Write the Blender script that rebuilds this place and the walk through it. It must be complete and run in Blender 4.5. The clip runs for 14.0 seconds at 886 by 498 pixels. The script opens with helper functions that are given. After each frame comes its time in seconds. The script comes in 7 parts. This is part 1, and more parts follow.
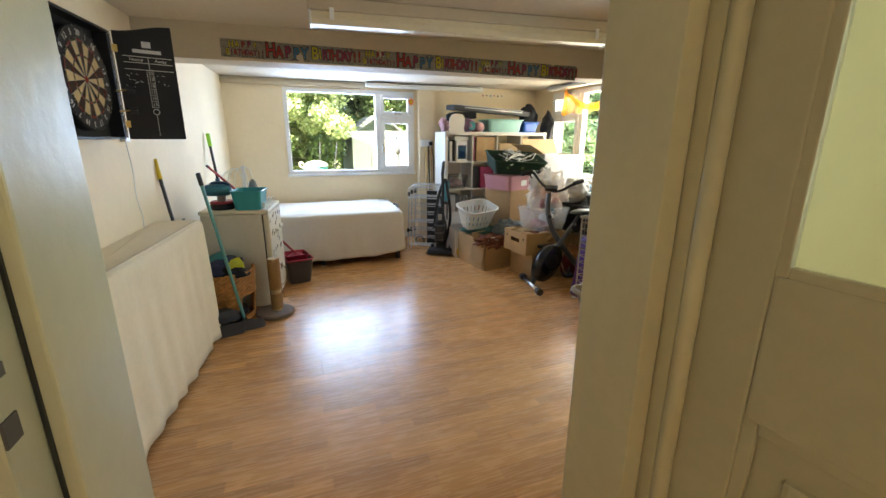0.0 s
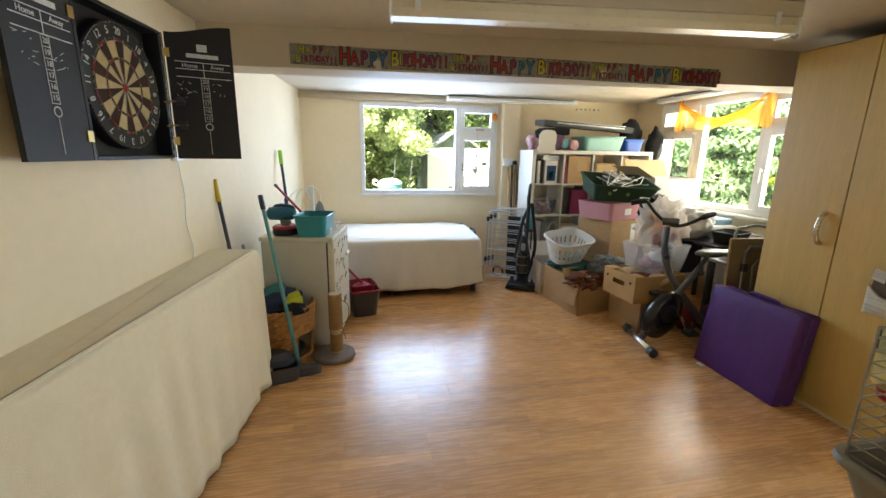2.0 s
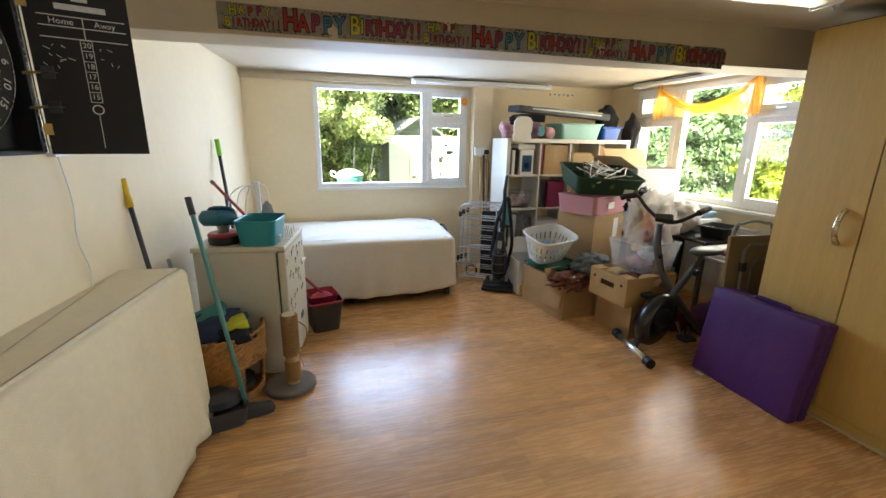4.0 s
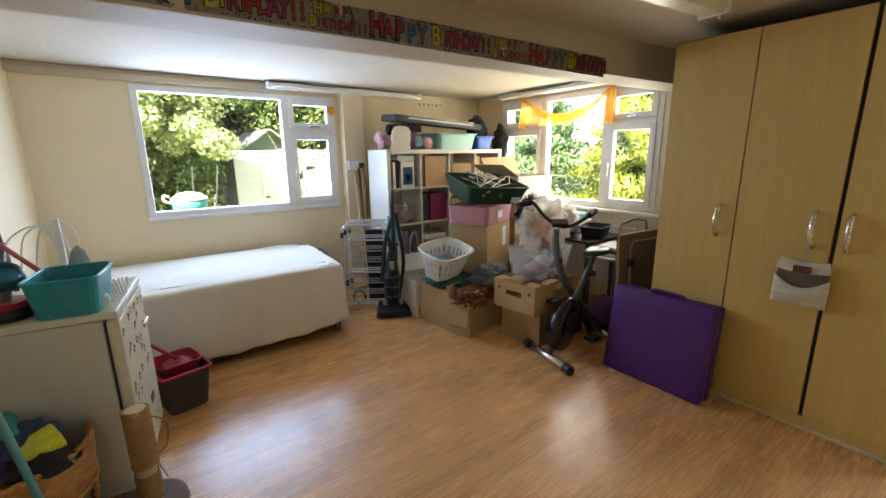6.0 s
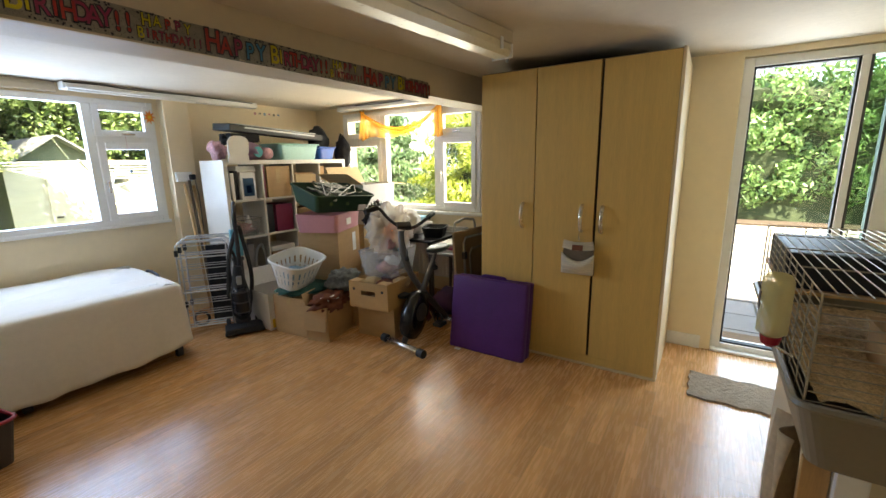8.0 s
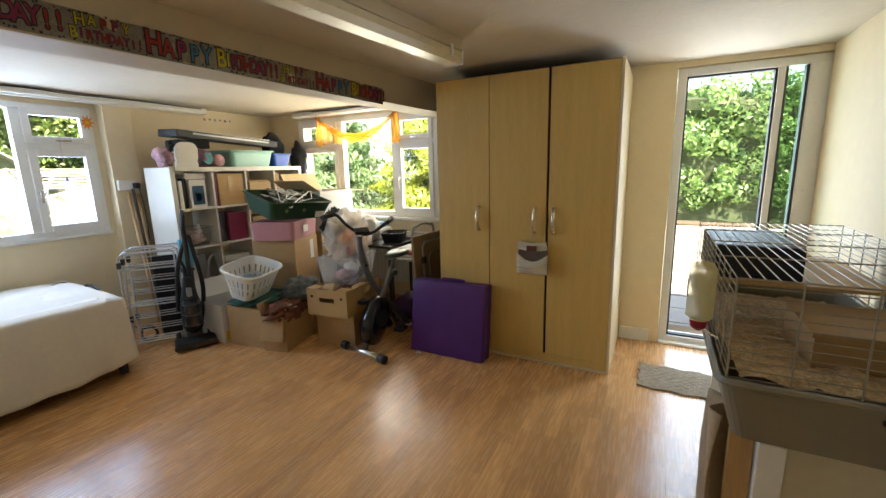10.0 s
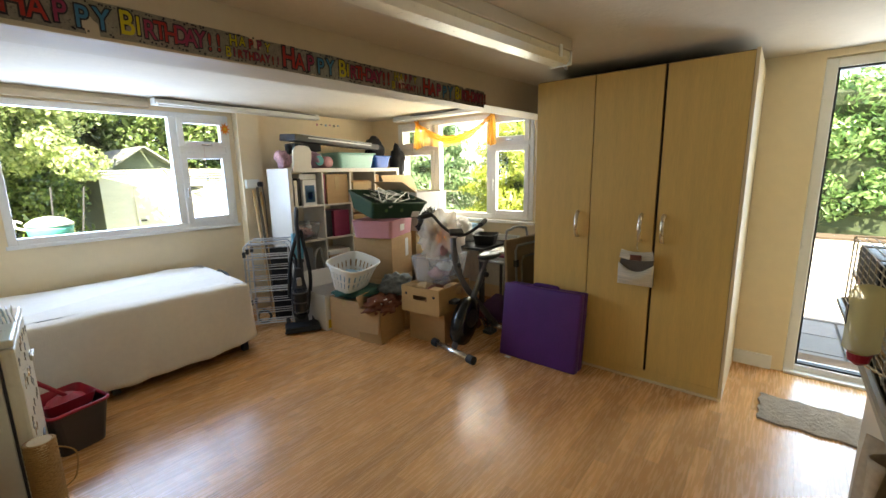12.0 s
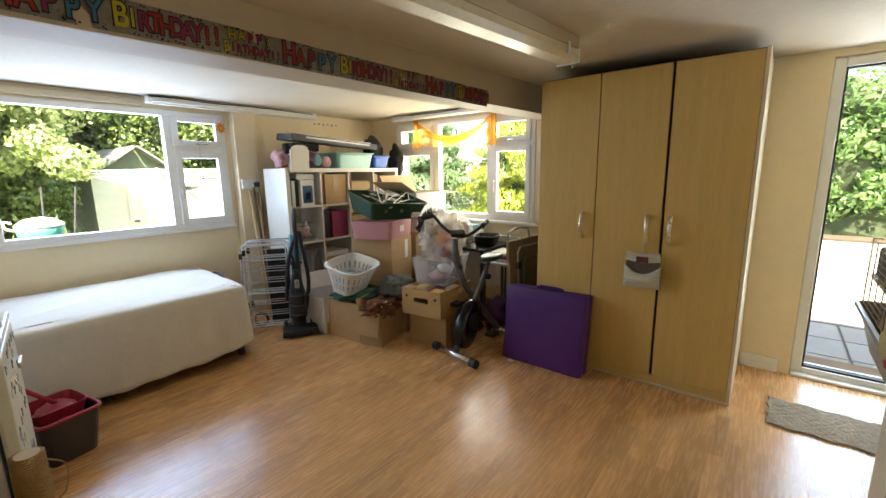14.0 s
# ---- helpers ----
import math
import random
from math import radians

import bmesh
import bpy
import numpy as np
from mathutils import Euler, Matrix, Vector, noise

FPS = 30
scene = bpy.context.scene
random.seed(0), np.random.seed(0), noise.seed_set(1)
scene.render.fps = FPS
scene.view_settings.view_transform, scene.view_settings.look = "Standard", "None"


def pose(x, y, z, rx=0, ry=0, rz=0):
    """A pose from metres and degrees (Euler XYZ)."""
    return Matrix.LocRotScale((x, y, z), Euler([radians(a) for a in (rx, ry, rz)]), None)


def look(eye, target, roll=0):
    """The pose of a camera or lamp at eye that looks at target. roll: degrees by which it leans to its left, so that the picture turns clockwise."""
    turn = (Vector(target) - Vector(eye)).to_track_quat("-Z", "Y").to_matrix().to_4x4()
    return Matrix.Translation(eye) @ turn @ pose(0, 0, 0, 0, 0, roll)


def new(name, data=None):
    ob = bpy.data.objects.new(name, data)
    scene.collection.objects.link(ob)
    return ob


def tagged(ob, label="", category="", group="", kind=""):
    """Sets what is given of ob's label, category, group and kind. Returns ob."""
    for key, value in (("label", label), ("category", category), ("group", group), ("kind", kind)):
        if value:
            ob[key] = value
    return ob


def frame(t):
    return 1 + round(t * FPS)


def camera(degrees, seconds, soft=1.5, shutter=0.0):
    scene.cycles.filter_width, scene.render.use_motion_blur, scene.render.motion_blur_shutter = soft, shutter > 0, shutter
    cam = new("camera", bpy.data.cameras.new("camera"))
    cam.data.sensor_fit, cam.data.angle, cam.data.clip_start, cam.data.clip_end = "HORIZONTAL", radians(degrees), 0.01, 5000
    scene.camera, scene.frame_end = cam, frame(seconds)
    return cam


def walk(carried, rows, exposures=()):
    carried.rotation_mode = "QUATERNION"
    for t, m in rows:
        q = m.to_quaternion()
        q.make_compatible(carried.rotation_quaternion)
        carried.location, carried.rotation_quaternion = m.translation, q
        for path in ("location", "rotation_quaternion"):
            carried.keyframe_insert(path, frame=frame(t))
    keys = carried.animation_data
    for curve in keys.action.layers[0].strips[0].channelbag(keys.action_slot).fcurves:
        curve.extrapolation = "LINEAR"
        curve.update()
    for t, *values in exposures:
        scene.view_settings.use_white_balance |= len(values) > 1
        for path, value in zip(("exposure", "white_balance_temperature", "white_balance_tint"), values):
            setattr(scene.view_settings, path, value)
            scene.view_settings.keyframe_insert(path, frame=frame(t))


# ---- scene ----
cam = camera(93.9, 14.0)
PATH = [
    (0, (-0.066, 3.328, 1.387), (0.603, 5.141, 0.871), 0.3),
    (0.5, (-0.1, 3.515, 1.393), (0.446, 5.372, 0.892), 0.1),
    (1, (-0.127, 3.655, 1.41), (0.422, 5.515, 0.924), -0.2),
    (1.5, (-0.094, 3.802, 1.402), (0.367, 5.691, 0.935), 0.3),
    (2, (-0.014, 3.941, 1.415), (0.347, 5.856, 0.966), 0.9),
    (2.2, (0.039, 3.976, 1.418), (0.353, 5.896, 0.954), 1.2),
    (4.3, (-0.016, 4.47, 1.435), (0.56, 6.318, 0.93), 0.9),
    (4.5, (0.012, 4.529, 1.43), (0.607, 6.375, 0.942), 0.9),
    (5, (0.034, 4.679, 1.432), (0.738, 6.495, 0.978), 0.8),
    (5.5, (0.014, 4.772, 1.432), (0.923, 6.498, 0.993), 0.4),
    (6, (-0.116, 4.856, 1.417), (1.036, 6.429, 0.973), -0.7),
    (6.5, (-0.225, 4.855, 1.422), (1.119, 6.266, 0.974), -1.1),
    (7, (-0.252, 4.829, 1.418), (1.227, 6.104, 0.987), -0.9),
    (7.5, (-0.272, 4.77, 1.428), (1.307, 5.926, 1.015), -0.8),
    (8, (-0.299, 4.683, 1.428), (1.345, 5.743, 1.013), -1.0),
    (8.2, (-0.288, 4.645, 1.405), (1.376, 5.676, 0.997), -1.2),
    (10.3, (-0.314, 4.632, 1.409), (1.425, 5.541, 1.025), -1.4),
    (10.5, (-0.319, 4.63, 1.419), (1.392, 5.588, 1.03), -1.3),
    (11, (-0.324, 4.644, 1.417), (1.322, 5.714, 1.035), -1.2),
    (11.5, (-0.342, 4.677, 1.414), (1.241, 5.842, 1.042), -1.1),
    (12, (-0.351, 4.696, 1.418), (1.168, 5.943, 1.049), -1.0),
    (12.5, (-0.368, 4.732, 1.418), (1.103, 6.036, 1.052), -1.0),
    (13, (-0.376, 4.759, 1.425), (1.072, 6.087, 1.054), -1.0),
    (13.5, (-0.375, 4.779, 1.439), (1.092, 6.084, 1.06), -1.1),
    (14, (-0.335, 4.772, 1.414), (1.199, 6.002, 1.048), -0.9),
]
walk(cam, [(t, look(eye, target, roll)) for t, eye, target, roll in PATH], [(0.0, 3.43, 7700, 4), (2.0, 3.41, 7900, 3), (5.0, 3.22, 7700, 5), (6.5, 3.09, 7900, 5), (8.0, 3.05, 8200, 5), (14.0, 3.18, 8200, 4)])

# ---- world and sun ----
SUN_ELEV, SUN_AZ = radians(52), radians(218)   # azimuth clockwise from +y
world = bpy.data.worlds.new("sky")
scene.world = world
world.use_nodes = True
wn = world.node_tree.nodes
sky = wn.new("ShaderNodeTexSky")
sky.sky_type, sky.sun_disc = "NISHITA", False
sky.sun_elevation, sky.sun_rotation = SUN_ELEV, SUN_AZ
world.node_tree.links.new(sky.outputs[0], wn["Background"].inputs[0])
wn["Background"].inputs[1].default_value = 0.12
sun = new("sun", bpy.data.lights.new("sun", "SUN"))
sun.data.energy, sun.data.angle, sun.data.color = 4.2, radians(0.5), (1.0, 0.95, 0.86)
sun.matrix_world = look((0, 0, 0), (-math.sin(SUN_AZ) * math.cos(SUN_ELEV), -math.cos(SUN_AZ) * math.cos(SUN_ELEV), -math.sin(SUN_ELEV)))


def sky_panel(name, eye, target, w, h, power, colour=(0.96, 0.98, 1.0)):
    lamp = new(name, bpy.data.lights.new(name, "AREA"))
    lamp.data.shape, lamp.data.size, lamp.data.size_y, lamp.data.energy = "RECTANGLE", w, h, power
    lamp.data.color = colour
    lamp.matrix_world = look(eye, target)


# skylight entering by the two windows and the garden door
sky_panel("skylight_north", (0.77, 9.17, 1.46), (0.77, 5, 1.46), 1.55, 0.95, 8.4, (0.36, 0.54, 1.0))
sky_panel("skylight_east", (3.64, 7.6, 1.45), (0, 7.6, 1.45), 1.75, 0.98, 6.0)
sky_panel("skylight_door", (3.60, 4.2, 1.10), (0, 4.2, 1.0), 0.8, 1.8, 5.6, (0.48, 0.66, 1.0))
# added fill lamp at an invented hall opening, brightens the entrance
sky_panel("hall_fill", (1.56, 2.6, 1.5), (0, 2.6, 1.5), 0.95, 0.95, 2.9)


# ---- materials ----
def surface(name, base, rough=0.6, var=0.08, scale=6.0, bump=0.0, bscale=60.0, metal=0.0, stretch=(1, 1, 1), stain=0.0, stain_col=(0.3, 0.25, 0.18), trans=0.0, sheen=0.0, rand=0.0):
    m = bpy.data.materials.new(name)
    m.use_nodes = True
    nt = m.node_tree
    n, l = nt.nodes, nt.links
    p = n["Principled BSDF"]
    tc, mp = n.new("ShaderNodeTexCoord"), n.new("ShaderNodeMapping")
    mp.inputs["Scale"].default_value = stretch
    l.new(tc.outputs["Object"], mp.inputs[0])
    a, b = n.new("ShaderNodeTexNoise"), n.new("ShaderNodeTexNoise")
    a.inputs["Scale"].default_value, a.inputs["Detail"].default_value = scale, 4
    b.inputs["Scale"].default_value, b.inputs["Detail"].default_value = scale * 7, 3
    for q in (a, b):
        l.new(mp.outputs[0], q.inputs[0])
    add = n.new("ShaderNodeMath")
    add.operation = "ADD"
    l.new(a.outputs[0], add.inputs[0])
    l.new(b.outputs[0], add.inputs[1])
    src = add.outputs[0]
    if rand:
        oi, ad2 = n.new("ShaderNodeObjectInfo"), n.new("ShaderNodeMath")
        ad2.operation = "MULTIPLY_ADD"
        ad2.inputs[1].default_value = rand
        l.new(oi.outputs["Random"], ad2.inputs[0])
        l.new(src, ad2.inputs[2])
        src = ad2.outputs[0]
    ramp = n.new("ShaderNodeMapRange")
    ramp.inputs["From Min"].default_value, ramp.inputs["From Max"].default_value = 0.6, 1.4 + rand
    ramp.inputs["To Min"].default_value, ramp.inputs["To Max"].default_value = 1 - var, 1 + var
    l.new(src, ramp.inputs[0])
    mul = n.new("ShaderNodeVectorMath")
    mul.operation = "SCALE"
    mul.inputs[0].default_value = base
    l.new(ramp.outputs[0], mul.inputs["Scale"])
    col = mul.outputs[0]
    if stain:
        c, r2, mx = n.new("ShaderNodeTexNoise"), n.new("ShaderNodeMapRange"), n.new("ShaderNodeMix")
        c.inputs["Scale"].default_value, c.inputs["Detail"].default_value = scale * 0.35, 6
        l.new(tc.outputs["Object"], c.inputs[0])
        r2.inputs["From Min"].default_value, r2.inputs["From Max"].default_value = 0.5, 0.8
        r2.inputs["To Max"].default_value = stain
        l.new(c.outputs[0], r2.inputs[0])
        mx.data_type = "RGBA"
        mx.inputs["B"].default_value = (*stain_col, 1)
        l.new(r2.outputs[0], mx.inputs["Factor"])
        l.new(col, mx.inputs["A"])
        col = mx.outputs["Result"]
    l.new(col, p.inputs["Base Color"])
    p.inputs["Metallic"].default_value = metal
    p.inputs["Transmission Weight"].default_value = trans
    p.inputs["Sheen Weight"].default_value = sheen
    rr = n.new("ShaderNodeMapRange")
    rr.inputs["To Min"].default_value, rr.inputs["To Max"].default_value = max(0.02, rough - 0.08), min(1, rough + 0.08)
    l.new(b.outputs[0], rr.inputs[0])
    l.new(rr.outputs[0], p.inputs["Roughness"])
    if bump:
        d, bp = n.new("ShaderNodeTexNoise"), n.new("ShaderNodeBump")
        d.inputs["Scale"].default_value, d.inputs["Detail"].default_value = bscale, 4
        l.new(mp.outputs[0], d.inputs[0])
        bp.inputs["Strength"].default_value, bp.inputs["Distance"].default_value = bump, 0.01
        l.new(d.outputs[0], bp.inputs["Height"])
        l.new(bp.outputs[0], p.inputs["Normal"])
    return m


def clear_glass(name, tint=(1, 1, 1), rough=0.0):
    m = bpy.data.materials.new(name)
    m.use_nodes = True
    n, l = m.node_tree.nodes, m.node_tree.links
    n.remove(n["Principled BSDF"])
    t, g, x, f = n.new("ShaderNodeBsdfTransparent"), n.new("ShaderNodeBsdfGlossy"), n.new("ShaderNodeMixShader"), n.new("ShaderNodeLayerWeight")
    p, a = n.new("ShaderNodeMath"), n.new("ShaderNodeMath")
    p.operation, a.operation = "POWER", "MULTIPLY_ADD"
    p.inputs[1].default_value, a.inputs[1].default_value, a.inputs[2].default_value = 5.0, 0.7, 0.025
    t.inputs[0].default_value, g.inputs["Roughness"].default_value = (*tint, 1), rough
    l.new(f.outputs["Facing"], p.inputs[0]), l.new(p.outputs[0], a.inputs[0])
    l.new(a.outputs[0], x.inputs[0]), l.new(t.outputs[0], x.inputs[1]), l.new(g.outputs[0], x.inputs[2])
    l.new(x.outputs[0], n["Material Output"].inputs[0])
    return m


def laminate():
    m = surface("laminate", (0.67, 0.355, 0.145), 0.27, 0.14, 2.4, 0.003, 30, stretch=(0.4, 5, 1), rand=0.0)
    nt = m.node_tree
    n, l = nt.nodes, nt.links
    p = n["Principled BSDF"]
    geo, br = n.new("ShaderNodeNewGeometry"), n.new("ShaderNodeTexBrick")
    for q in list(n):
        if q.bl_idname == "ShaderNodeMapping":
            l.new(geo.outputs["Position"], q.inputs[0])
    l.new(geo.outputs["Position"], br.inputs[0])
    br.inputs["Scale"].default_value, br.inputs["Brick Width"].default_value, br.inputs["Row Height"].default_value = 1.0, 0.42, 0.0637
    br.inputs["Mortar Size"].default_value, br.offset_frequency, br.offset = 0.0, 2, 0.37
    br.inputs["Color1"].default_value, br.inputs["Color2"].default_value = (0.78, 0.76, 0.74, 1), (1.09, 1.08, 1.07, 1)
    oi, mr = n.new("ShaderNodeObjectInfo"), n.new("ShaderNodeMapRange")
    mr.inputs["To Min"].default_value, mr.inputs["To Max"].default_value = 0.97, 1.03
    l.new(oi.outputs["Random"], mr.inputs[0])
    m1, m2 = n.new("ShaderNodeVectorMath"), n.new("ShaderNodeVectorMath")
    m1.operation, m2.operation = "MULTIPLY", "SCALE"
    old = p.inputs["Base Color"].links[0].from_socket
    l.new(old, m1.inputs[0]), l.new(br.outputs[0], m1.inputs[1])
    l.new(m1.outputs[0], m2.inputs[0]), l.new(mr.outputs[0], m2.inputs["Scale"])
    l.new(m2.outputs[0], p.inputs["Base Color"])
    p.inputs["Specular IOR Level"].default_value = 0.74
    return m


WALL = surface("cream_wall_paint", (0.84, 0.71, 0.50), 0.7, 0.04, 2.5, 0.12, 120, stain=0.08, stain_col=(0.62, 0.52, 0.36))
# ceiling toned darker than the walls: its dimmer light is put into the colour
CEIL = surface("shade_toned_ceiling_paint", (0.64, 0.56, 0.45), 0.8, 0.05, 3, 0.25, 45, stain=0.12, stain_col=(0.6, 0.52, 0.4))
# cream darkened further, carrying the beam's shaded look in its base colour
BEAM = surface("shade_toned_beam_paint", (0.56, 0.47, 0.34), 0.6, 0.05, 3, 0.12, 80, stain=0.15, stain_col=(0.5, 0.42, 0.3))
GLOSS = surface("cream_gloss_paint", (0.62, 0.57, 0.44), 0.35, 0.06, 5, 0.08, 40, stain=0.2, stain_col=(0.36, 0.32, 0.24))
UPVC = surface("white_upvc", (0.82, 0.82, 0.80), 0.3, 0.03, 6)
LAMINATE = laminate()
MAPLE = surface("maple_effect_board", (0.63, 0.41, 0.13), 0.42, 0.10, 4, 0.03, 60, stretch=(6, 6, 0.5))
GLASS = clear_glass("window_glass")


# ---- building helpers ----
def box(bm, x0, x1, y0, y1, z0, z1, bevel=0.0, m=None):
    r = bmesh.ops.create_cube(bm, size=1.0)
    vs = r["verts"]
    for v in vs:
        v.co = Vector((x0 + (v.co.x + 0.5) * (x1 - x0), y0 + (v.co.y + 0.5) * (y1 - y0), z0 + (v.co.z + 0.5) * (z1 - z0)))
    if bevel:
        es = list({e for v in vs for e in v.link_edges})
        out = bmesh.ops.bevel(bm, geom=es, offset=bevel, segments=2, affect="EDGES", profile=0.6)
        vs = list({v for f in out["faces"] for v in f.verts} | {v for v in vs if v.is_valid})
    if m is not None:
        bmesh.ops.transform(bm, matrix=m, verts=vs)
    return vs


def mesh(name, bm, material, smooth=False):
    me = bpy.data.meshes.new(name)
    bmesh.ops.recalc_face_normals(bm, faces=bm.faces)
    bm.to_mesh(me)
    bm.free()
    me.materials.append(material)
    if smooth:
        me.shade_smooth()
    return me


def part(name, bm, material, parent=None, label="", smooth=False, at=None):
    ob = new(name, mesh(name, bm, material, smooth))
    if parent is not None:
        ob.parent = parent
    if at is not None:
        ob.matrix_basis = at
    if label:
        ob["label"] = label
    return ob


def boxes(*specs, bevel=0.0):
    bm = bmesh.new()
    for s in specs:
        box(bm, *s, bevel=bevel)
    return bm


def structure(name, bm, material, label, category, at=None):
    return tagged(part(name, bm, material, at=at), label, category, kind="structure")


def thing(name, at, label, category, group=""):
    return tagged_at(new(name), at, label, category, group)


def tagged_at(ob, at, label, category, group=""):
    ob.matrix_basis = at
    return tagged(ob, label, category, group)


# ---- the room ----
# the left wall and the beam are a few degrees out of square with the window walls
SKEW = -4.4
LEFT = pose(-1.03, 5.0, 0, 0, 0, SKEW)          # local y runs along the wall, local x = 0 is its face
BEAM_AT = pose(0, 6.57, 0, 0, 0, -3.8)
CEIL_F, CEIL_B, BEAM_Z = 2.10, 2.08, 1.88
BACK, RIGHT_B, RIGHT_F, ENTRY = 9.03, 3.50, 3.22, 3.91

structure("wall_west", boxes((-0.12, 0, -3.2, 4.2, -0.1, 2.3)), WALL, "cream painted wall with the dartboard on it", "wall", LEFT)
structure("wall_north", boxes((-1.2, -0.06, BACK, BACK + 0.2, -0.1, 2.3), (-0.06, 1.60, BACK, BACK + 0.2, -0.1, 0.93), (-0.06, 1.60, BACK, BACK + 0.2, 1.985, 2.3), (1.60, 3.7, BACK, BACK + 0.2, -0.1, 2.3)), WALL, "cream painted wall with a wide window", "wall")
structure("wall_pier", boxes((1.645, 1.86, BACK - 0.11, BACK - 0.001, 0, 2.079), bevel=0.004), WALL, "shallow cream painted pier beside the window", "wall")
structure("wall_east_garden", boxes((RIGHT_B, RIGHT_B + 0.2, 6.2, 6.66, -0.1, 2.3), (RIGHT_B, RIGHT_B + 0.2, 6.66, 8.55, -0.1, 0.90), (RIGHT_B, RIGHT_B + 0.2, 6.66, 8.55, 2.0, 2.3), (RIGHT_B, RIGHT_B + 0.2, 8.55, 9.03, -0.1, 2.3)), WALL, "cream painted wall with a wide window", "wall")
structure("wall_east", boxes((RIGHT_F, RIGHT_F + 0.26, 4.575, 6.2, -0.1, 2.3), (RIGHT_F, RIGHT_F + 0.26, 3.62, 4.575, 2.06, 2.3), (RIGHT_F, RIGHT_F + 0.26, 1.6, 3.62, -0.1, 2.3)), WALL, "cream painted wall with a glazed garden door", "wall")
structure("wall_return", boxes((RIGHT_F + 0.26, RIGHT_B + 0.2, 6.0, 6.2, -0.1, 2.3)), WALL, "short cream return wall beside the wardrobe", "wall")
structure("wall_south", boxes((-1.3, -0.32, ENTRY - 0.13, ENTRY, -0.1, 2.3), (-0.32, 0.46, ENTRY - 0.13, ENTRY, 2.04, 2.3), (0.46, 1.7, ENTRY - 0.13, ENTRY, -0.1, 2.3), (1.7, 3.22, 3.62, 3.74, -0.1, 2.3), (1.58, 1.7, 3.62, ENTRY - 0.131, -0.1, 2.3)), WALL, "cream wall round the entrance", "wall")
# east opening of the hall is invented, to let the fill lamp in
structure("wall_hall", boxes((-1.2, -1.08, 1.6, ENTRY - 0.13, -0.1, 2.3), (1.46, 1.58, 1.6, 2.1, -0.1, 2.3), (1.46, 1.58, 3.1, ENTRY - 0.131, -0.1, 2.3), (1.46, 1.58, 2.1, 3.1, -0.1, 1.0), (1.46, 1.58, 2.1, 3.1, 2.0, 2.3), (-1.08, 1.46, 1.6, 1.72, -0.1, 2.3), (1.58, 3.22, 1.6, 1.72, -0.1, 2.3)), WALL, "plain cream hall wall behind the entrance", "wall")
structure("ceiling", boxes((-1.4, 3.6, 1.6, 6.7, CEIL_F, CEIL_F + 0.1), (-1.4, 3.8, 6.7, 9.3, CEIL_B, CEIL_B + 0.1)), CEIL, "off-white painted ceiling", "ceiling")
structure("roof", boxes((-1.5, 3.8, 1.5, 9.35, 2.3, 2.36)), surface("felt_roof", (0.08, 0.08, 0.08)), "flat felt roof over the room", "roof")
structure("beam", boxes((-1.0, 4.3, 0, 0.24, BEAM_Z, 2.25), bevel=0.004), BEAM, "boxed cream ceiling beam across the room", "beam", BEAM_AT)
FLOOR = structure("floor", boxes((-1.4, 3.7, 1.6, 9.2, -0.1, -0.005)), surface("underlay", (0.16, 0.09, 0.045)), "wood-effect laminate floor", "floor")
# skirting boards
structure("baseboard", boxes((RIGHT_F - 0.018, RIGHT_F - 0.001, 4.64, 4.86, 0, 0.1), (RIGHT_F - 0.018, RIGHT_F - 0.001, 3.74, 3.78, 0, 0.1), bevel=0.004), UPVC, "white painted skirting board", "skirting board")
structure("baseboard_north", boxes((-0.7, 1.64, BACK - 0.018, BACK - 0.001, 0, 0.09), (1.862, 3.49, BACK - 0.018, BACK - 0.001, 0, 0.09), bevel=0.004), UPVC, "white painted skirting board", "skirting board")
structure("baseboard_west", boxes((0.001, 0.018, -1.0, 4.0, 0, 0.09), bevel=0.004), UPVC, "white painted skirting board", "skirting board", LEFT)


# ---- shape helpers ----
def rod(bm, a, b, r, seg=10, r2=None):
    a, b = Vector(a), Vector(b)
    m = Matrix.Translation((a + b) / 2) @ (b - a).to_track_quat("Z", "Y").to_matrix().to_4x4()
    return bmesh.ops.create_cone(bm, cap_ends=True, segments=seg, radius1=r, radius2=r if r2 is None else r2, depth=(b - a).length, matrix=m)["verts"]


def curve_pts(pts, n=6, closed=False):
    P = [Vector(p) for p in pts]
    out, N = [], len(P)
    for i in range(N if closed else N - 1):
        p0, p1, p2, p3 = (P[(i - 1) % N], P[i], P[(i + 1) % N], P[(i + 2) % N]) if closed else (P[max(i - 1, 0)], P[i], P[i + 1], P[min(i + 2, N - 1)])
        for k in range(n):
            t = k / n
            out.append(0.5 * (2 * p1 + (p2 - p0) * t + (2 * p0 - 5 * p1 + 4 * p2 - p3) * t * t + (3 * p1 - p0 - 3 * p2 + p3) * t ** 3))
    return out if closed else out + [P[-1]]


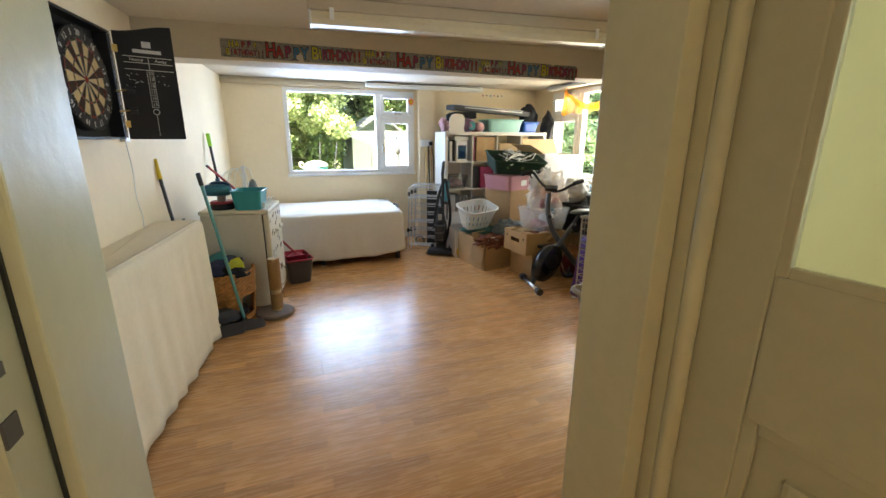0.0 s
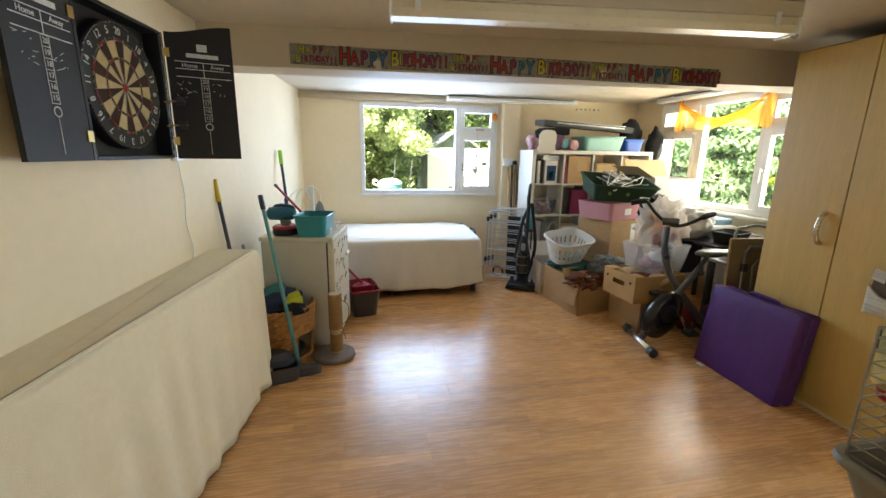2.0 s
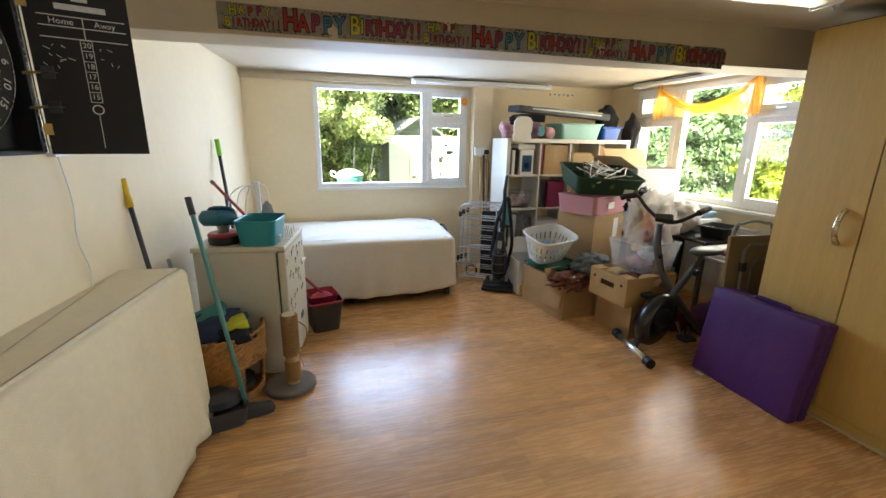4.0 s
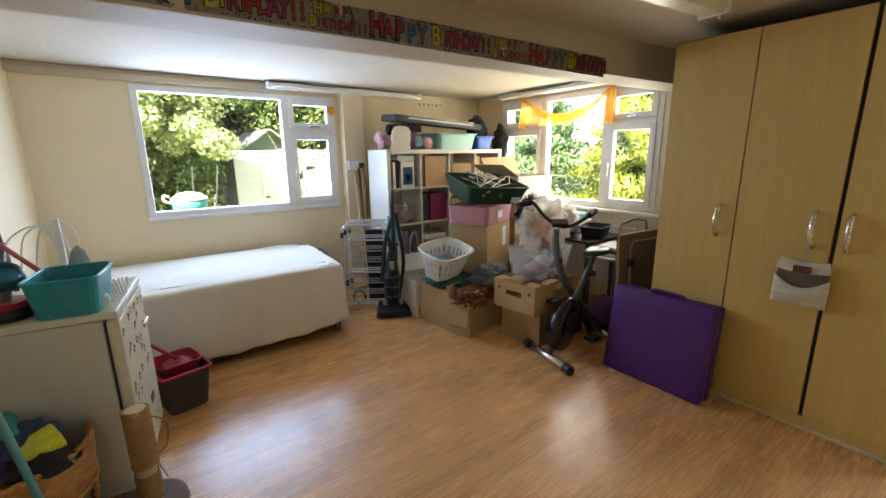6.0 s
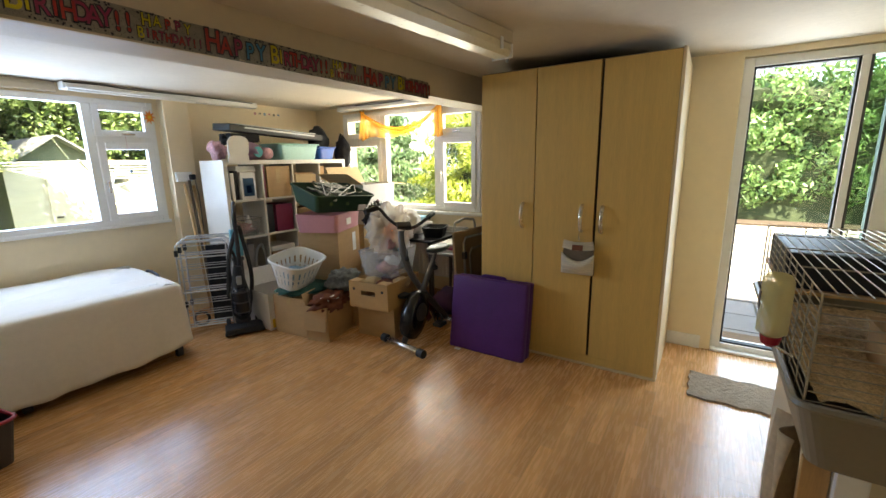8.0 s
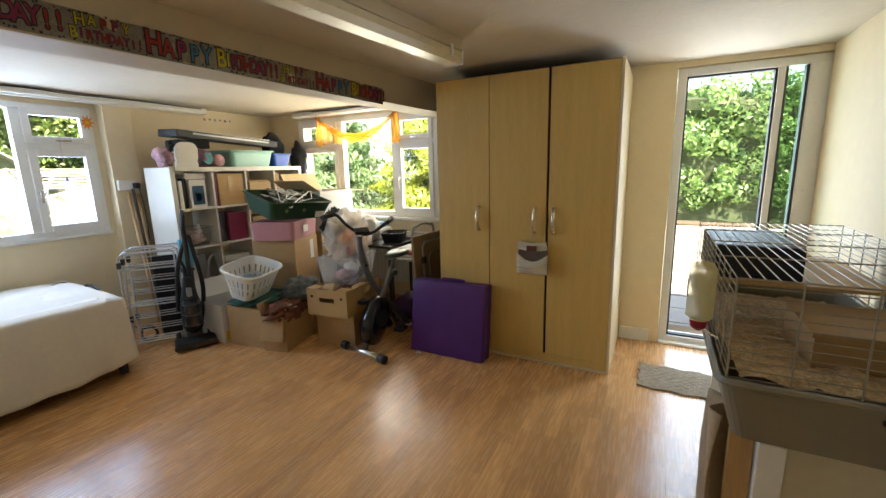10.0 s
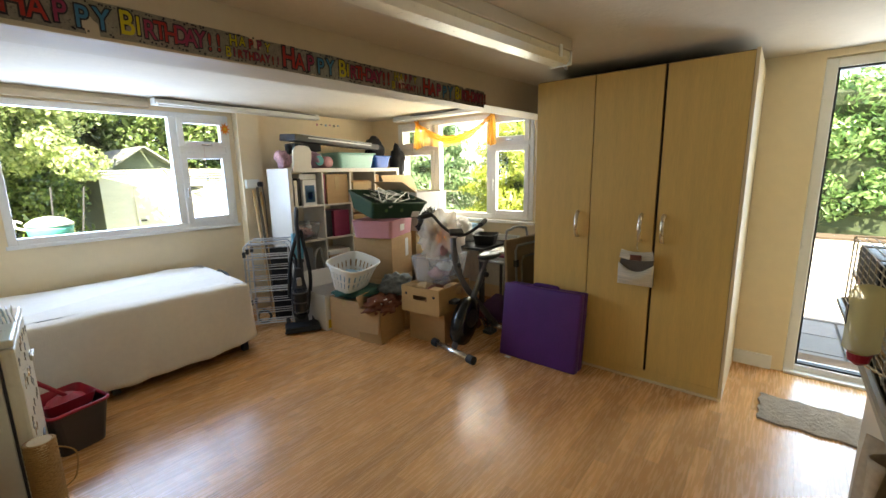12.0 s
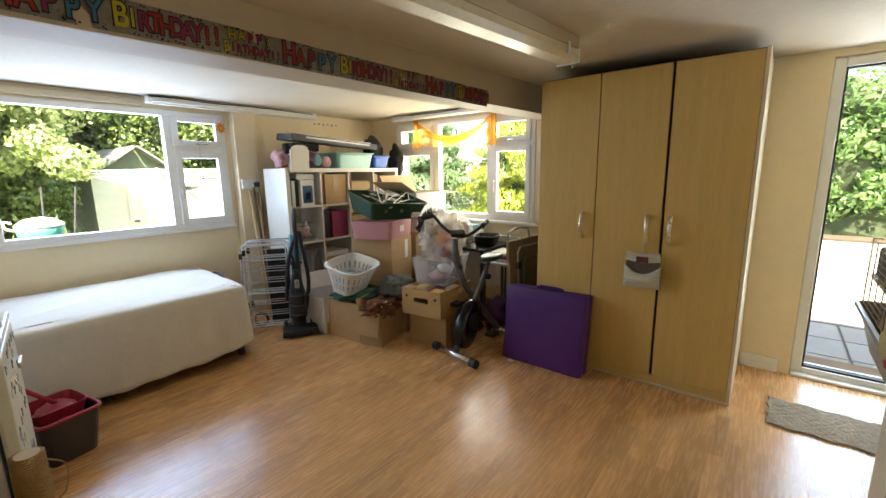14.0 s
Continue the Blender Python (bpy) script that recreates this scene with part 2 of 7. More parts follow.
def sweep(bm, pts, r, seg=8, closed=False):
    P = [Vector(p) for p in pts]
    N, rings, up = len(P), [], None
    for i, p in enumerate(P):
        a, b = (P[i - 1], P[(i + 1) % N]) if closed else (P[max(i - 1, 0)], P[min(i + 1, N - 1)])
        t = (b - a).normalized()
        if up is None:
            up = t.orthogonal().normalized()
        up = (up - t * up.dot(t)).normalized()
        side = t.cross(up)
        rr = r(i / max(1, N - 1)) if callable(r) else r
        rings.append([bm.verts.new(p + rr * (math.cos(2 * math.pi * k / seg) * up + math.sin(2 * math.pi * k / seg) * side)) for k in range(seg)])
    for i in range(N if closed else N - 1):
        A, B = rings[i], rings[(i + 1) % N]
        for k in range(seg):
            bm.faces.new((A[k], A[(k + 1) % seg], B[(k + 1) % seg], B[k]))
    if not closed:
        bm.faces.new(rings[0][::-1]), bm.faces.new(rings[-1])
    return bm


def tube(pts, r, seg=8, closed=False, smooth_n=0):
    return sweep(bmesh.new(), curve_pts(pts, smooth_n, closed) if smooth_n else pts, r, seg, closed)


def lathe(prof, seg=32, bm=None, sx=1.0, sy=1.0, power=2.0):
    """prof: (radius, z) from bottom to top; power above 2 squares the outline."""
    bm = bm or bmesh.new()
    rings = []
    for r, z in prof:
        ring = []
        for k in range(seg):
            a = 2 * math.pi * k / seg
            c, s = math.cos(a), math.sin(a)
            d = (abs(c) ** power + abs(s) ** power) ** (-1 / power)
            ring.append(bm.verts.new((r * c * d * sx, r * s * d * sy, z)))
        rings.append(ring)
    for A, B in zip(rings, rings[1:]):
        for k in range(seg):
            bm.faces.new((A[k], A[(k + 1) % seg], B[(k + 1) % seg], B[k]))
    bm.faces.new(rings[0][::-1]), bm.faces.new(rings[-1])
    return bm


def solid(ob, t, offset=-1):
    m = ob.modifiers.new("thickness", "SOLIDIFY")
    m.thickness, m.offset = t, offset
    return ob


def grid(fn, nu, nv):
    bm = bmesh.new()
    V = [[bm.verts.new(fn(i / nu, j / nv)) for j in range(nv + 1)] for i in range(nu + 1)]
    for i in range(nu):
        for j in range(nv):
            bm.faces.new((V[i][j], V[i + 1][j], V[i + 1][j + 1], V[i][j + 1]))
    return bm


def lump(rx, ry, rz, seed, rough=0.25, sub=3, freq=2.2):
    """A soft crumpled bundle that rests on z = 0."""
    bm = bmesh.new()
    bmesh.ops.create_icosphere(bm, subdivisions=sub, radius=1)
    for v in bm.verts:
        n = v.co.normalized()
        k = 1 + rough * noise.noise(n * freq + Vector((seed, 0, 0))) * 2 + rough * 0.5 * noise.noise(n * freq * 3 + Vector((0, seed, 0)))
        v.co = Vector((n.x * rx * k, n.y * ry * k, max(0.0, rz + n.z * rz * k)))
    return bm


def drape(corners, ztop, hem, amp, waves, seed, radius=0.05, levels=9, per=170, flare=0.03, sag=0.0, inset_to=0.12):
    """A cloth over a flat-topped body: corners counter-clockwise, hem(s, point) gives the height of its lower edge."""
    C = [Vector((x, y, 0)) for x, y in corners]
    n = len(C)
    L = [(C[(i + 1) % n] - C[i]).length for i in range(n)]
    T, path = sum(L), []
    for i in range(n):
        a, b = C[i], C[(i + 1) % n]
        k = max(2, int(per * L[i] / T))
        d = (b - a).normalized()
        out = Vector((d.y, -d.x, 0))
        prev = C[i - 1]
        d0 = (a - prev).normalized()
        o0 = Vector((d0.y, -d0.x, 0))
        for j in range(6):                        # rounded corner
            o = o0.lerp(out, j / 5).normalized()
            path.append((a - (o0 + out) * radius + o * radius, o))
        for j in range(1, k):
            t = j / k
            path.append((a.lerp(b, t * (1 - 2 * radius / L[i]) + radius / L[i]), out))
    N, bm, rings = len(path), bmesh.new(), []
    for inset, dz in ((inset_to, 0.004), (inset_to * 0.6, 0.003), (0.026, 0.0), (0.016, -0.004), (0.008, -0.010), (0.002, -0.018)):
        rings.append([bm.verts.new(p - o * inset + Vector((0, 0, ztop + dz + sag * noise.noise(p * 4)))) for p, o in path])
    for l in range(1, levels + 1):
        f = l / levels
        ring = []
        for i, (p, o) in enumerate(path):
            s = i / N
            w = math.sin(s * 2 * math.pi * waves + 3 * noise.noise(Vector((s * 9, seed, 0)))) * (0.5 + noise.noise(Vector((s * 14, seed + 5, f))))
            z = ztop - 0.02 - f * (ztop - 0.02 - hem(s, p))
            ring.append(bm.verts.new(p + o * (flare * f + amp * w * f ** 1.2) + Vector((0, 0, z))))
        rings.append(ring)
    for A, B in zip(rings, rings[1:]):
        for k in range(N):
            bm.faces.new((A[k], B[k], B[(k + 1) % N], A[(k + 1) % N]))
    bm.faces.new(rings[0])
    return bm


def glyphs(text, size, depth=0.0006, swell=0.0):
    """Flat letters of the built-in font as a mesh, centred, in the xy plane."""
    cu = bpy.data.curves.new("letters", "FONT")
    cu.offset = swell
    cu.body, cu.size, cu.extrude, cu.align_x, cu.align_y = text, size, depth, "CENTER", "CENTER"
    ob = bpy.data.objects.new("letters", cu)
    scene.collection.objects.link(ob)
    bpy.context.view_layer.update()
    me = bpy.data.meshes.new_from_object(ob.evaluated_get(bpy.context.evaluated_depsgraph_get()))
    bpy.data.objects.remove(ob)
    bpy.data.curves.remove(cu)
    return me


def lettering(name, text, size, material, parent, at, label=""):
    me = glyphs(text, size)
    me.materials.clear()
    me.materials.append(material)
    ob = new(name, me)
    ob.parent, ob.matrix_basis = parent, at
    if label:
        ob["label"] = label
    return ob


def rrect(w, d, r, n=5):
    """A rounded rectangle's outline, counter-clockwise."""
    r = min(r, w * 0.45, d * 0.45)
    out = []
    for k, (sx, sy) in enumerate(((1, 1), (-1, 1), (-1, -1), (1, -1))):
        for j in range(n):
            a = math.pi / 2 * (k + j / (n - 1))
            out.append((sx * (w / 2 - r) + r * math.cos(a), sy * (d / 2 - r) + r * math.sin(a)))
    return out


def shell(bm, w0, d0, w1, d1, h, t=0.004, radius=0.035, seg=20, floor=0.004):
    """An open tapered container: outer width and depth below and above, wall thickness t."""
    def ring(w, d, z):
        return [bm.verts.new((x, y, z)) for x, y in rrect(w, d, radius)]
    R = [ring(w0, d0, 0), ring(w1, d1, h), ring(w1 - 2 * t, d1 - 2 * t, h), ring(w0 - 2 * t, d0 - 2 * t, floor)]
    seg = len(R[0])
    for A, B in zip(R, R[1:]):
        for k in range(seg):
            bm.faces.new((A[k], A[(k + 1) % seg], B[(k + 1) % seg], B[k]))
    bm.faces.new(R[0][::-1]), bm.faces.new(R[-1])
    return bm


def rim(w, d, z, r=0.006, seg=20, radius=0.037):
    return tube([(x, y, z) for x, y in rrect(w, d, radius, 7)], r, 6, True)


# ---- more materials ----
BLACK = surface("black_plastic", (0.009, 0.009, 0.010), 0.5, 0.2, 12)
DARK = surface("dark_grey_plastic", (0.05, 0.05, 0.055), 0.45, 0.15, 12)
CHROME = surface("brushed_chrome", (0.72, 0.72, 0.72), 0.25, 0.05, 20, metal=1.0)
STEEL = surface("grey_painted_steel", (0.33, 0.34, 0.34), 0.35, 0.08, 12, metal=0.5)
WHITE_P = surface("white_plastic", (0.80, 0.80, 0.77), 0.35, 0.04, 10)
WHITE_M = surface("white_melamine", (0.64, 0.60, 0.53), 0.35, 0.04, 8)
OFFW = surface("yellowed_enamel", (0.66, 0.62, 0.50), 0.3, 0.05, 6, stain=0.25, stain_col=(0.5, 0.43, 0.27))
LINEN = surface("cream_cotton", (0.86, 0.75, 0.54), 0.9, 0.05, 5, 0.3, 300, stain=0.12, stain_col=(0.66, 0.56, 0.4), sheen=0.1)
SHEET = surface("white_bed_cotton", (0.74, 0.69, 0.62), 0.9, 0.05, 5, 0.35, 160, sheen=0.1)
TEAL = surface("teal_plastic", (0.012, 0.26, 0.30), 0.35, 0.08, 10)
TEAL_M = surface("teal_painted_metal", (0.10, 0.30, 0.29), 0.4, 0.12, 15)
BLUE = surface("blue_plastic", (0.01, 0.09, 0.42), 0.35, 0.1, 10)
NAVY = surface("navy_plastic", (0.02, 0.07, 0.14), 0.35, 0.1, 10)
RED = surface("red_plastic", (0.33, 0.012, 0.03), 0.35, 0.1, 10)
YELLOW = surface("yellow_plastic", (0.75, 0.50, 0.03), 0.45, 0.1, 10)
LIME = surface("lime_plastic", (0.25, 0.60, 0.03), 0.45, 0.1, 10)
PURPLE = surface("purple_nylon", (0.066, 0.009, 0.145), 0.5, 0.15, 9, 0.6, 9)
CARD = surface("brown_cardboard", (0.42, 0.26, 0.12), 0.8, 0.12, 9, 0.15, 60, stretch=(1, 1, 3), stain=0.2, stain_col=(0.28, 0.17, 0.08))
CARD_L = surface("pale_cardboard", (0.55, 0.40, 0.22), 0.8, 0.10, 9, 0.15, 60)
CARD_W = surface("white_cardboard", (0.70, 0.68, 0.66), 0.7, 0.06, 9, 0.08, 60)
PAPER = surface("paper", (0.78, 0.77, 0.73), 0.8, 0.06, 20)
TAPE = surface("parcel_tape", (0.45, 0.31, 0.15), 0.25, 0.1, 20)
WICKER = surface("wicker", (0.46, 0.21, 0.055), 0.45, 0.55, 34, 0.7, 90)
SISAL = surface("sisal_rope", (0.34, 0.19, 0.07), 0.85, 0.25, 25, 0.6, 90)
PLUSH = surface("brown_plush", (0.16, 0.11, 0.075), 0.95, 0.2, 20, 0.6, 150, sheen=0.3)
WOOD = surface("ash_wood", (0.48, 0.29, 0.12), 0.5, 0.15, 8, 0.1, 50, stretch=(8, 8, 0.6))
TAN = surface("tan_board", (0.36, 0.25, 0.13), 0.6, 0.08, 8, 0.05, 60)
OLIVE = surface("dark_green_plastic", (0.012, 0.048, 0.02), 0.45, 0.15, 12)
PINK = surface("pink_plastic", (0.55, 0.25, 0.28), 0.4, 0.06, 10)
MAGENTA = surface("magenta_card", (0.22, 0.012, 0.06), 0.6, 0.1, 10)
MINT = surface("mint_plastic", (0.32, 0.62, 0.55), 0.3, 0.06, 10, trans=0.25)
BINLINER = surface("black_bin_liner", (0.012, 0.012, 0.012), 0.25, 0.2, 10, 0.8, 25)
KNIT = surface("grey_knit", (0.16, 0.18, 0.19), 0.95, 0.35, 40, 1.0, 130)
RUST = surface("rust_cloth", (0.16, 0.05, 0.025), 0.9, 0.3, 12, 0.5, 60)
GREENCLOTH = surface("bottle_green_cloth", (0.015, 0.07, 0.05), 0.9, 0.3, 12, 0.5, 60)
BLUECLOTH = surface("pale_blue_cloth", (0.25, 0.40, 0.52), 0.9, 0.3, 14, 0.5, 60)
NAVYCLOTH = surface("navy_cloth", (0.03, 0.04, 0.09), 0.9, 0.3, 14, 0.5, 60)
BLACKCLOTH = surface("black_cloth", (0.012, 0.012, 0.014), 0.9, 0.3, 14, 0.5, 60)
PINKCLOTH = surface("pink_patterned_cloth", (0.50, 0.28, 0.30), 0.9, 0.75, 13, 0.5, 60)
AQUA = surface("aqua_rubber", (0.03, 0.24, 0.25), 0.6, 0.15, 14)
ORANGE = surface("orange_sticker", (0.80, 0.22, 0.01), 0.5, 0.15, 30)
BRASS = surface("dull_brass", (0.50, 0.36, 0.14), 0.35, 0.1, 20, metal=1.0)
RUBBER = surface("black_rubber", (0.015, 0.015, 0.015), 0.7, 0.1, 20)
CHALKB = surface("chalkboard", (0.006, 0.006, 0.007), 0.6, 0.3, 8, stain=0.10, stain_col=(0.06, 0.06, 0.065))
CHALK = surface("white_print", (0.62, 0.62, 0.62), 0.8, 0.2, 60)
CREAMSEG = surface("cream_sisal", (0.55, 0.43, 0.24), 0.85, 0.15, 40)
DARKSEG = surface("dark_brown_sisal", (0.045, 0.022, 0.014), 0.85, 0.2, 40)
REDSEG = surface("red_sisal", (0.28, 0.035, 0.025), 0.85, 0.2, 40)
COCO = surface("coir_mat", (0.36, 0.28, 0.20), 0.95, 0.45, 35, 1.0, 160)
LITTER = surface("wood_shavings", (0.60, 0.43, 0.24), 0.9, 0.45, 60, 1.0, 140)
TAUPE = surface("taupe_plastic", (0.22, 0.195, 0.145), 0.4, 0.05, 10)
ENTRYL = surface("pale_sage_gloss_paint", (0.50, 0.49, 0.37), 0.35, 0.06, 5, 0.1, 35, stain=0.25, stain_col=(0.34, 0.31, 0.22))
ENTRYP = surface("sage_gloss_paint", (0.40, 0.40, 0.31), 0.35, 0.06, 5, 0.1, 35, stain=0.2, stain_col=(0.25, 0.24, 0.18))


def sheer(name, col, alpha):
    m = bpy.data.materials.new(name)
    m.use_nodes = True
    n, l = m.node_tree.nodes, m.node_tree.links
    n.remove(n["Principled BSDF"])
    t, d, tr, x, y, w = (n.new("ShaderNode" + k) for k in ("BsdfTransparent", "BsdfDiffuse", "BsdfTranslucent", "MixShader", "MixShader", "TexNoise"))
    d.inputs[0].default_value = tr.inputs[0].default_value = (*col, 1)
    x.inputs[0].default_value, y.inputs[0].default_value = 0.6, alpha
    l.new(d.outputs[0], x.inputs[1]), l.new(tr.outputs[0], x.inputs[2])
    l.new(t.outputs[0], y.inputs[1]), l.new(x.outputs[0], y.inputs[2])
    l.new(y.outputs[0], n["Material Output"].inputs[0])
    return m


SCARF = sheer("orange_voile", (0.88, 0.52, 0.10), 0.42)
SCARF_FOLD = sheer("gathered_orange_voile", (0.86, 0.46, 0.07), 0.66)
FROST = sheer("clear_plastic", (0.80, 0.82, 0.83), 0.17)
BAG = sheer("thin_carrier_bag", (0.78, 0.70, 0.62), 0.34)
BOTTLE = sheer("yellowed_bottle", (0.66, 0.56, 0.27), 0.55)
FROSTED = clear_glass("obscure_glass", (0.62, 0.70, 0.64), 0.3)


def leaf_material(name, a, b):
    m = bpy.data.materials.new(name)
    m.use_nodes = True
    n, l = m.node_tree.nodes, m.node_tree.links
    n.remove(n["Principled BSDF"])
    g, r, d, tr, x, gl, y = (n.new("ShaderNode" + k) for k in ("NewGeometry", "ValToRGB", "BsdfDiffuse", "BsdfTranslucent", "MixShader", "BsdfGlossy", "MixShader"))
    r.color_ramp.elements[0].color, r.color_ramp.elements[1].color = (*a, 1), (*b, 1)
    l.new(g.outputs["Random Per Island"], r.inputs[0])
    l.new(r.outputs[0], d.inputs[0]), l.new(r.outputs[0], tr.inputs[0])
    x.inputs[0].default_value, y.inputs[0].default_value, gl.inputs["Roughness"].default_value = 0.35, 0.06, 0.4
    l.new(d.outputs[0], x.inputs[1]), l.new(tr.outputs[0], x.inputs[2])
    l.new(x.outputs[0], y.inputs[1]), l.new(gl.outputs[0], y.inputs[2])
    l.new(y.outputs[0], n["Material Output"].inputs[0])
    return m


IVY = leaf_material("ivy_leaves", (0.03, 0.07, 0.015), (0.24, 0.34, 0.10))
CROWN = leaf_material("tree_leaves", (0.22, 0.31, 0.10), (0.60, 0.66, 0.36))
CONIFER = leaf_material("conifer_sprays", (0.04, 0.10, 0.045), (0.20, 0.32, 0.14))
GOLDEN = leaf_material("golden_conifer_sprays", (0.12, 0.20, 0.02), (0.42, 0.46, 0.07))
BARK = surface("bark", (0.10, 0.07, 0.045), 0.9, 0.3, 10, 0.8, 30)
# near-black for solid cores: the shade deep among leaves and twigs, as colour
SHADE_CORE = surface("shaded_twig_core", (0.03, 0.045, 0.018), 0.95, 0.3, 8, 0.8, 12)


# ---- windows and garden door ----
def frame_bars(spec, t0, t1, axis, bevel=0.006):
    """Bars (u0, u1, z0, z1) between the depths t0 and t1; axis: the way that u runs."""
    bm = bmesh.new()
    for u0, u1, z0, z1 in spec:
        if axis == "x":
            box(bm, u0, u1, t0, t1, z0, z1, bevel)
        else:
            box(bm, t0, t1, u0, u1, z0, z1, bevel)
    return bm


def ring_bars(u0, u1, z0, z1, w):
    return [(u0, u0 + w, z0, z1), (u1 - w, u1, z0, z1), (u0 + w, u1 - w, z0, z0 + w), (u0 + w, u1 - w, z1 - w, z1)]


def pane(parent, u0, u1, z0, z1, t, axis):
    bm = boxes((u0, u1, t, t + 0.005, z0, z1)) if axis == "x" else boxes((t, t + 0.005, u0, u1, z0, z1))
    ob = part("pane", bm, GLASS, parent)
    ob.visible_shadow = False
    return ob


win = tagged(new("window_1"), "white plastic window with a fixed light and two openers", "window", kind="structure")
part("window_frame", frame_bars(ring_bars(-0.06, 1.60, 0.93, 1.985, 0.05) + [(1.075, 1.145, 0.98, 1.935), (1.145, 1.55, 1.62, 1.69)], BACK - 0.012, BACK + 0.06, "x"), UPVC, win)
part("sash", frame_bars(ring_bars(1.136, 1.558, 0.972, 1.628, 0.055), BACK - 0.03, BACK + 0.02, "x"), UPVC, win)
part("sash", frame_bars(ring_bars(1.136, 1.558, 1.682, 1.943, 0.05), BACK - 0.03, BACK + 0.02, "x"), UPVC, win)
part("window_sill", boxes((-0.075, 1.612, BACK - 0.035, BACK - 0.013, 0.905, 0.935), bevel=0.006), UPVC, win)
pane(win, -0.01, 1.075, 0.98, 1.935, BACK + 0.03, "x")
pane(win, 1.19, 1.505, 1.025, 1.575, BACK + 0.0, "x")
pane(win, 1.185, 1.51, 1.73, 1.895, BACK + 0.0, "x")
h = part("handle", boxes((1.15, 1.17, BACK - 0.055, BACK - 0.031, 1.28, 1.30), (1.152, 1.168, BACK - 0.065, BACK - 0.055, 1.21, 1.31), bevel=0.003), CHROME, win, "metal casement handle")
part("handle", boxes((1.32, 1.42, BACK - 0.05, BACK - 0.031, 1.695, 1.71), bevel=0.003), CHROME, win, "metal stay handle")

win2 = tagged(new("window_2"), "white plastic window in three bays beside the garden", "window", kind="structure")
X2 = RIGHT_B
part("window_frame", frame_bars(ring_bars(6.66, 8.55, 0.90, 2.0, 0.055) + [(7.88, 7.96, 0.955, 1.945), (7.13, 7.215, 0.955, 1.945), (7.96, 8.495, 1.655, 1.72), (6.715, 7.13, 1.655, 1.72)], X2 - 0.012, X2 + 0.06, "y"), UPVC, win2)
for u0, u1, z0, z1 in ((7.95, 8.505, 0.945, 1.665), (7.95, 8.505, 1.71, 1.955), (6.705, 7.14, 0.945, 1.665), (6.705, 7.14, 1.71, 1.955)):
    part("sash", frame_bars(ring_bars(u0, u1, z0, z1, 0.052), X2 - 0.03, X2 + 0.02, "y"), UPVC, win2)
    pane(win2, u0 + 0.05, u1 - 0.05, z0 + 0.05, z1 - 0.05, X2, "y")
pane(win2, 7.215, 7.88, 0.955, 1.945, X2 + 0.03, "y")
part("window_sill", boxes((X2 - 0.09, X2 - 0.013, 6.6, 8.56, 0.868, 0.898), bevel=0.008), UPVC, win2)
part("handle", boxes((X2 - 0.055, X2 - 0.031, 7.105, 7.125, 1.30, 1.32), (X2 - 0.065, X2 - 0.055, 7.106, 7.122, 1.20, 1.33), bevel=0.003), WHITE_P, win2)
part("handle", boxes((X2 - 0.05, X2 - 0.031, 6.88, 6.96, 1.72, 1.735), bevel=0.003), CHROME, win2)

door = tagged(new("door_1"), "white plastic garden door with a full glass pane, closed", "door", kind="structure")
XD = RIGHT_F + 0.05
part("door_frame", frame_bars([(4.515, 4.572, 0, 2.055), (3.96, 4.0, 0.06, 2.0), (3.625, 3.70, 0, 2.055), (3.70, 4.515, 2.0, 2.055), (3.70, 4.515, 0, 0.06)], XD - 0.02, XD + 0.06, "y"), UPVC, door)
part("gasket", frame_bars(ring_bars(4.0, 4.515, 0.06, 2.0, 0.012), XD - 0.004, XD + 0.05, "y", 0.002), RUBBER, door)
pane(door, 4.01, 4.505, 0.07, 1.99, XD + 0.03, "y")
part("edge_strip", frame_bars([(3.945, 3.96, 0.06, 2.0), (3.84, 3.855, 0.06, 2.0)], XD - 0.012, XD + 0.05, "y", 0.002), DARK, door)
part("side_light", frame_bars([(3.855, 3.945, 0.06, 2.0)], XD + 0.01, XD + 0.016, "y", 0.001), FROSTED, door)
part("post", frame_bars([(3.70, 3.84, 0.06, 2.0)], XD - 0.03, XD + 0.05, "y"), UPVC, door)
part("threshold", boxes((RIGHT_F - 0.02, RIGHT_F + 0.26, 3.63, 4.57, 0.0, 0.02), bevel=0.005), UPVC, door)

# entrance: lining, stops and the open door
ent = tagged(new("door_2"), "cream painted entrance door frame and panelled door standing open", "door", kind="structure")
part("lining", boxes((-0.318, -0.282, ENTRY - 0.145, ENTRY + 0.004, 0, 2.035), bevel=0.003), ENTRYL, ent)
part("lining", boxes((0.422, 0.458, ENTRY - 0.145, ENTRY + 0.004, 0, 2.035), bevel=0.003), ENTRYL, ent)
part("lining", boxes((-0.318, 0.458, ENTRY - 0.145, ENTRY + 0.004, 2.036, 2.07), bevel=0.003), ENTRYL, ent)
part("stop", boxes((-0.322, -0.298, ENTRY - 0.2, ENTRY - 0.1455, 0, 2.035), bevel=0.003), ENTRYP, ent)
part("architrave", boxes((0.4605, 0.56, ENTRY - 0.168, ENTRY - 0.132, 0, 2.1), bevel=0.004), ENTRYL, ent)
part("bead", tube([(0.470, ENTRY - 0.178, 0.0), (0.470, ENTRY - 0.178, 2.03)], 0.013, 10), ENTRYL, ent, smooth=True)
part("architrave", boxes((-0.40, -0.322, ENTRY - 0.225, ENTRY - 0.146, 0, 2.1), bevel=0.004), ENTRYP, ent)
for z0, z1 in ((1.142, 1.166), (1.200, 1.212)):
    part("strike_plate", boxes((-0.2985, -0.2960, ENTRY - 0.199, ENTRY - 0.178, z0, z1), bevel=0.0005), DARK, ent, "worn metal strike plate")
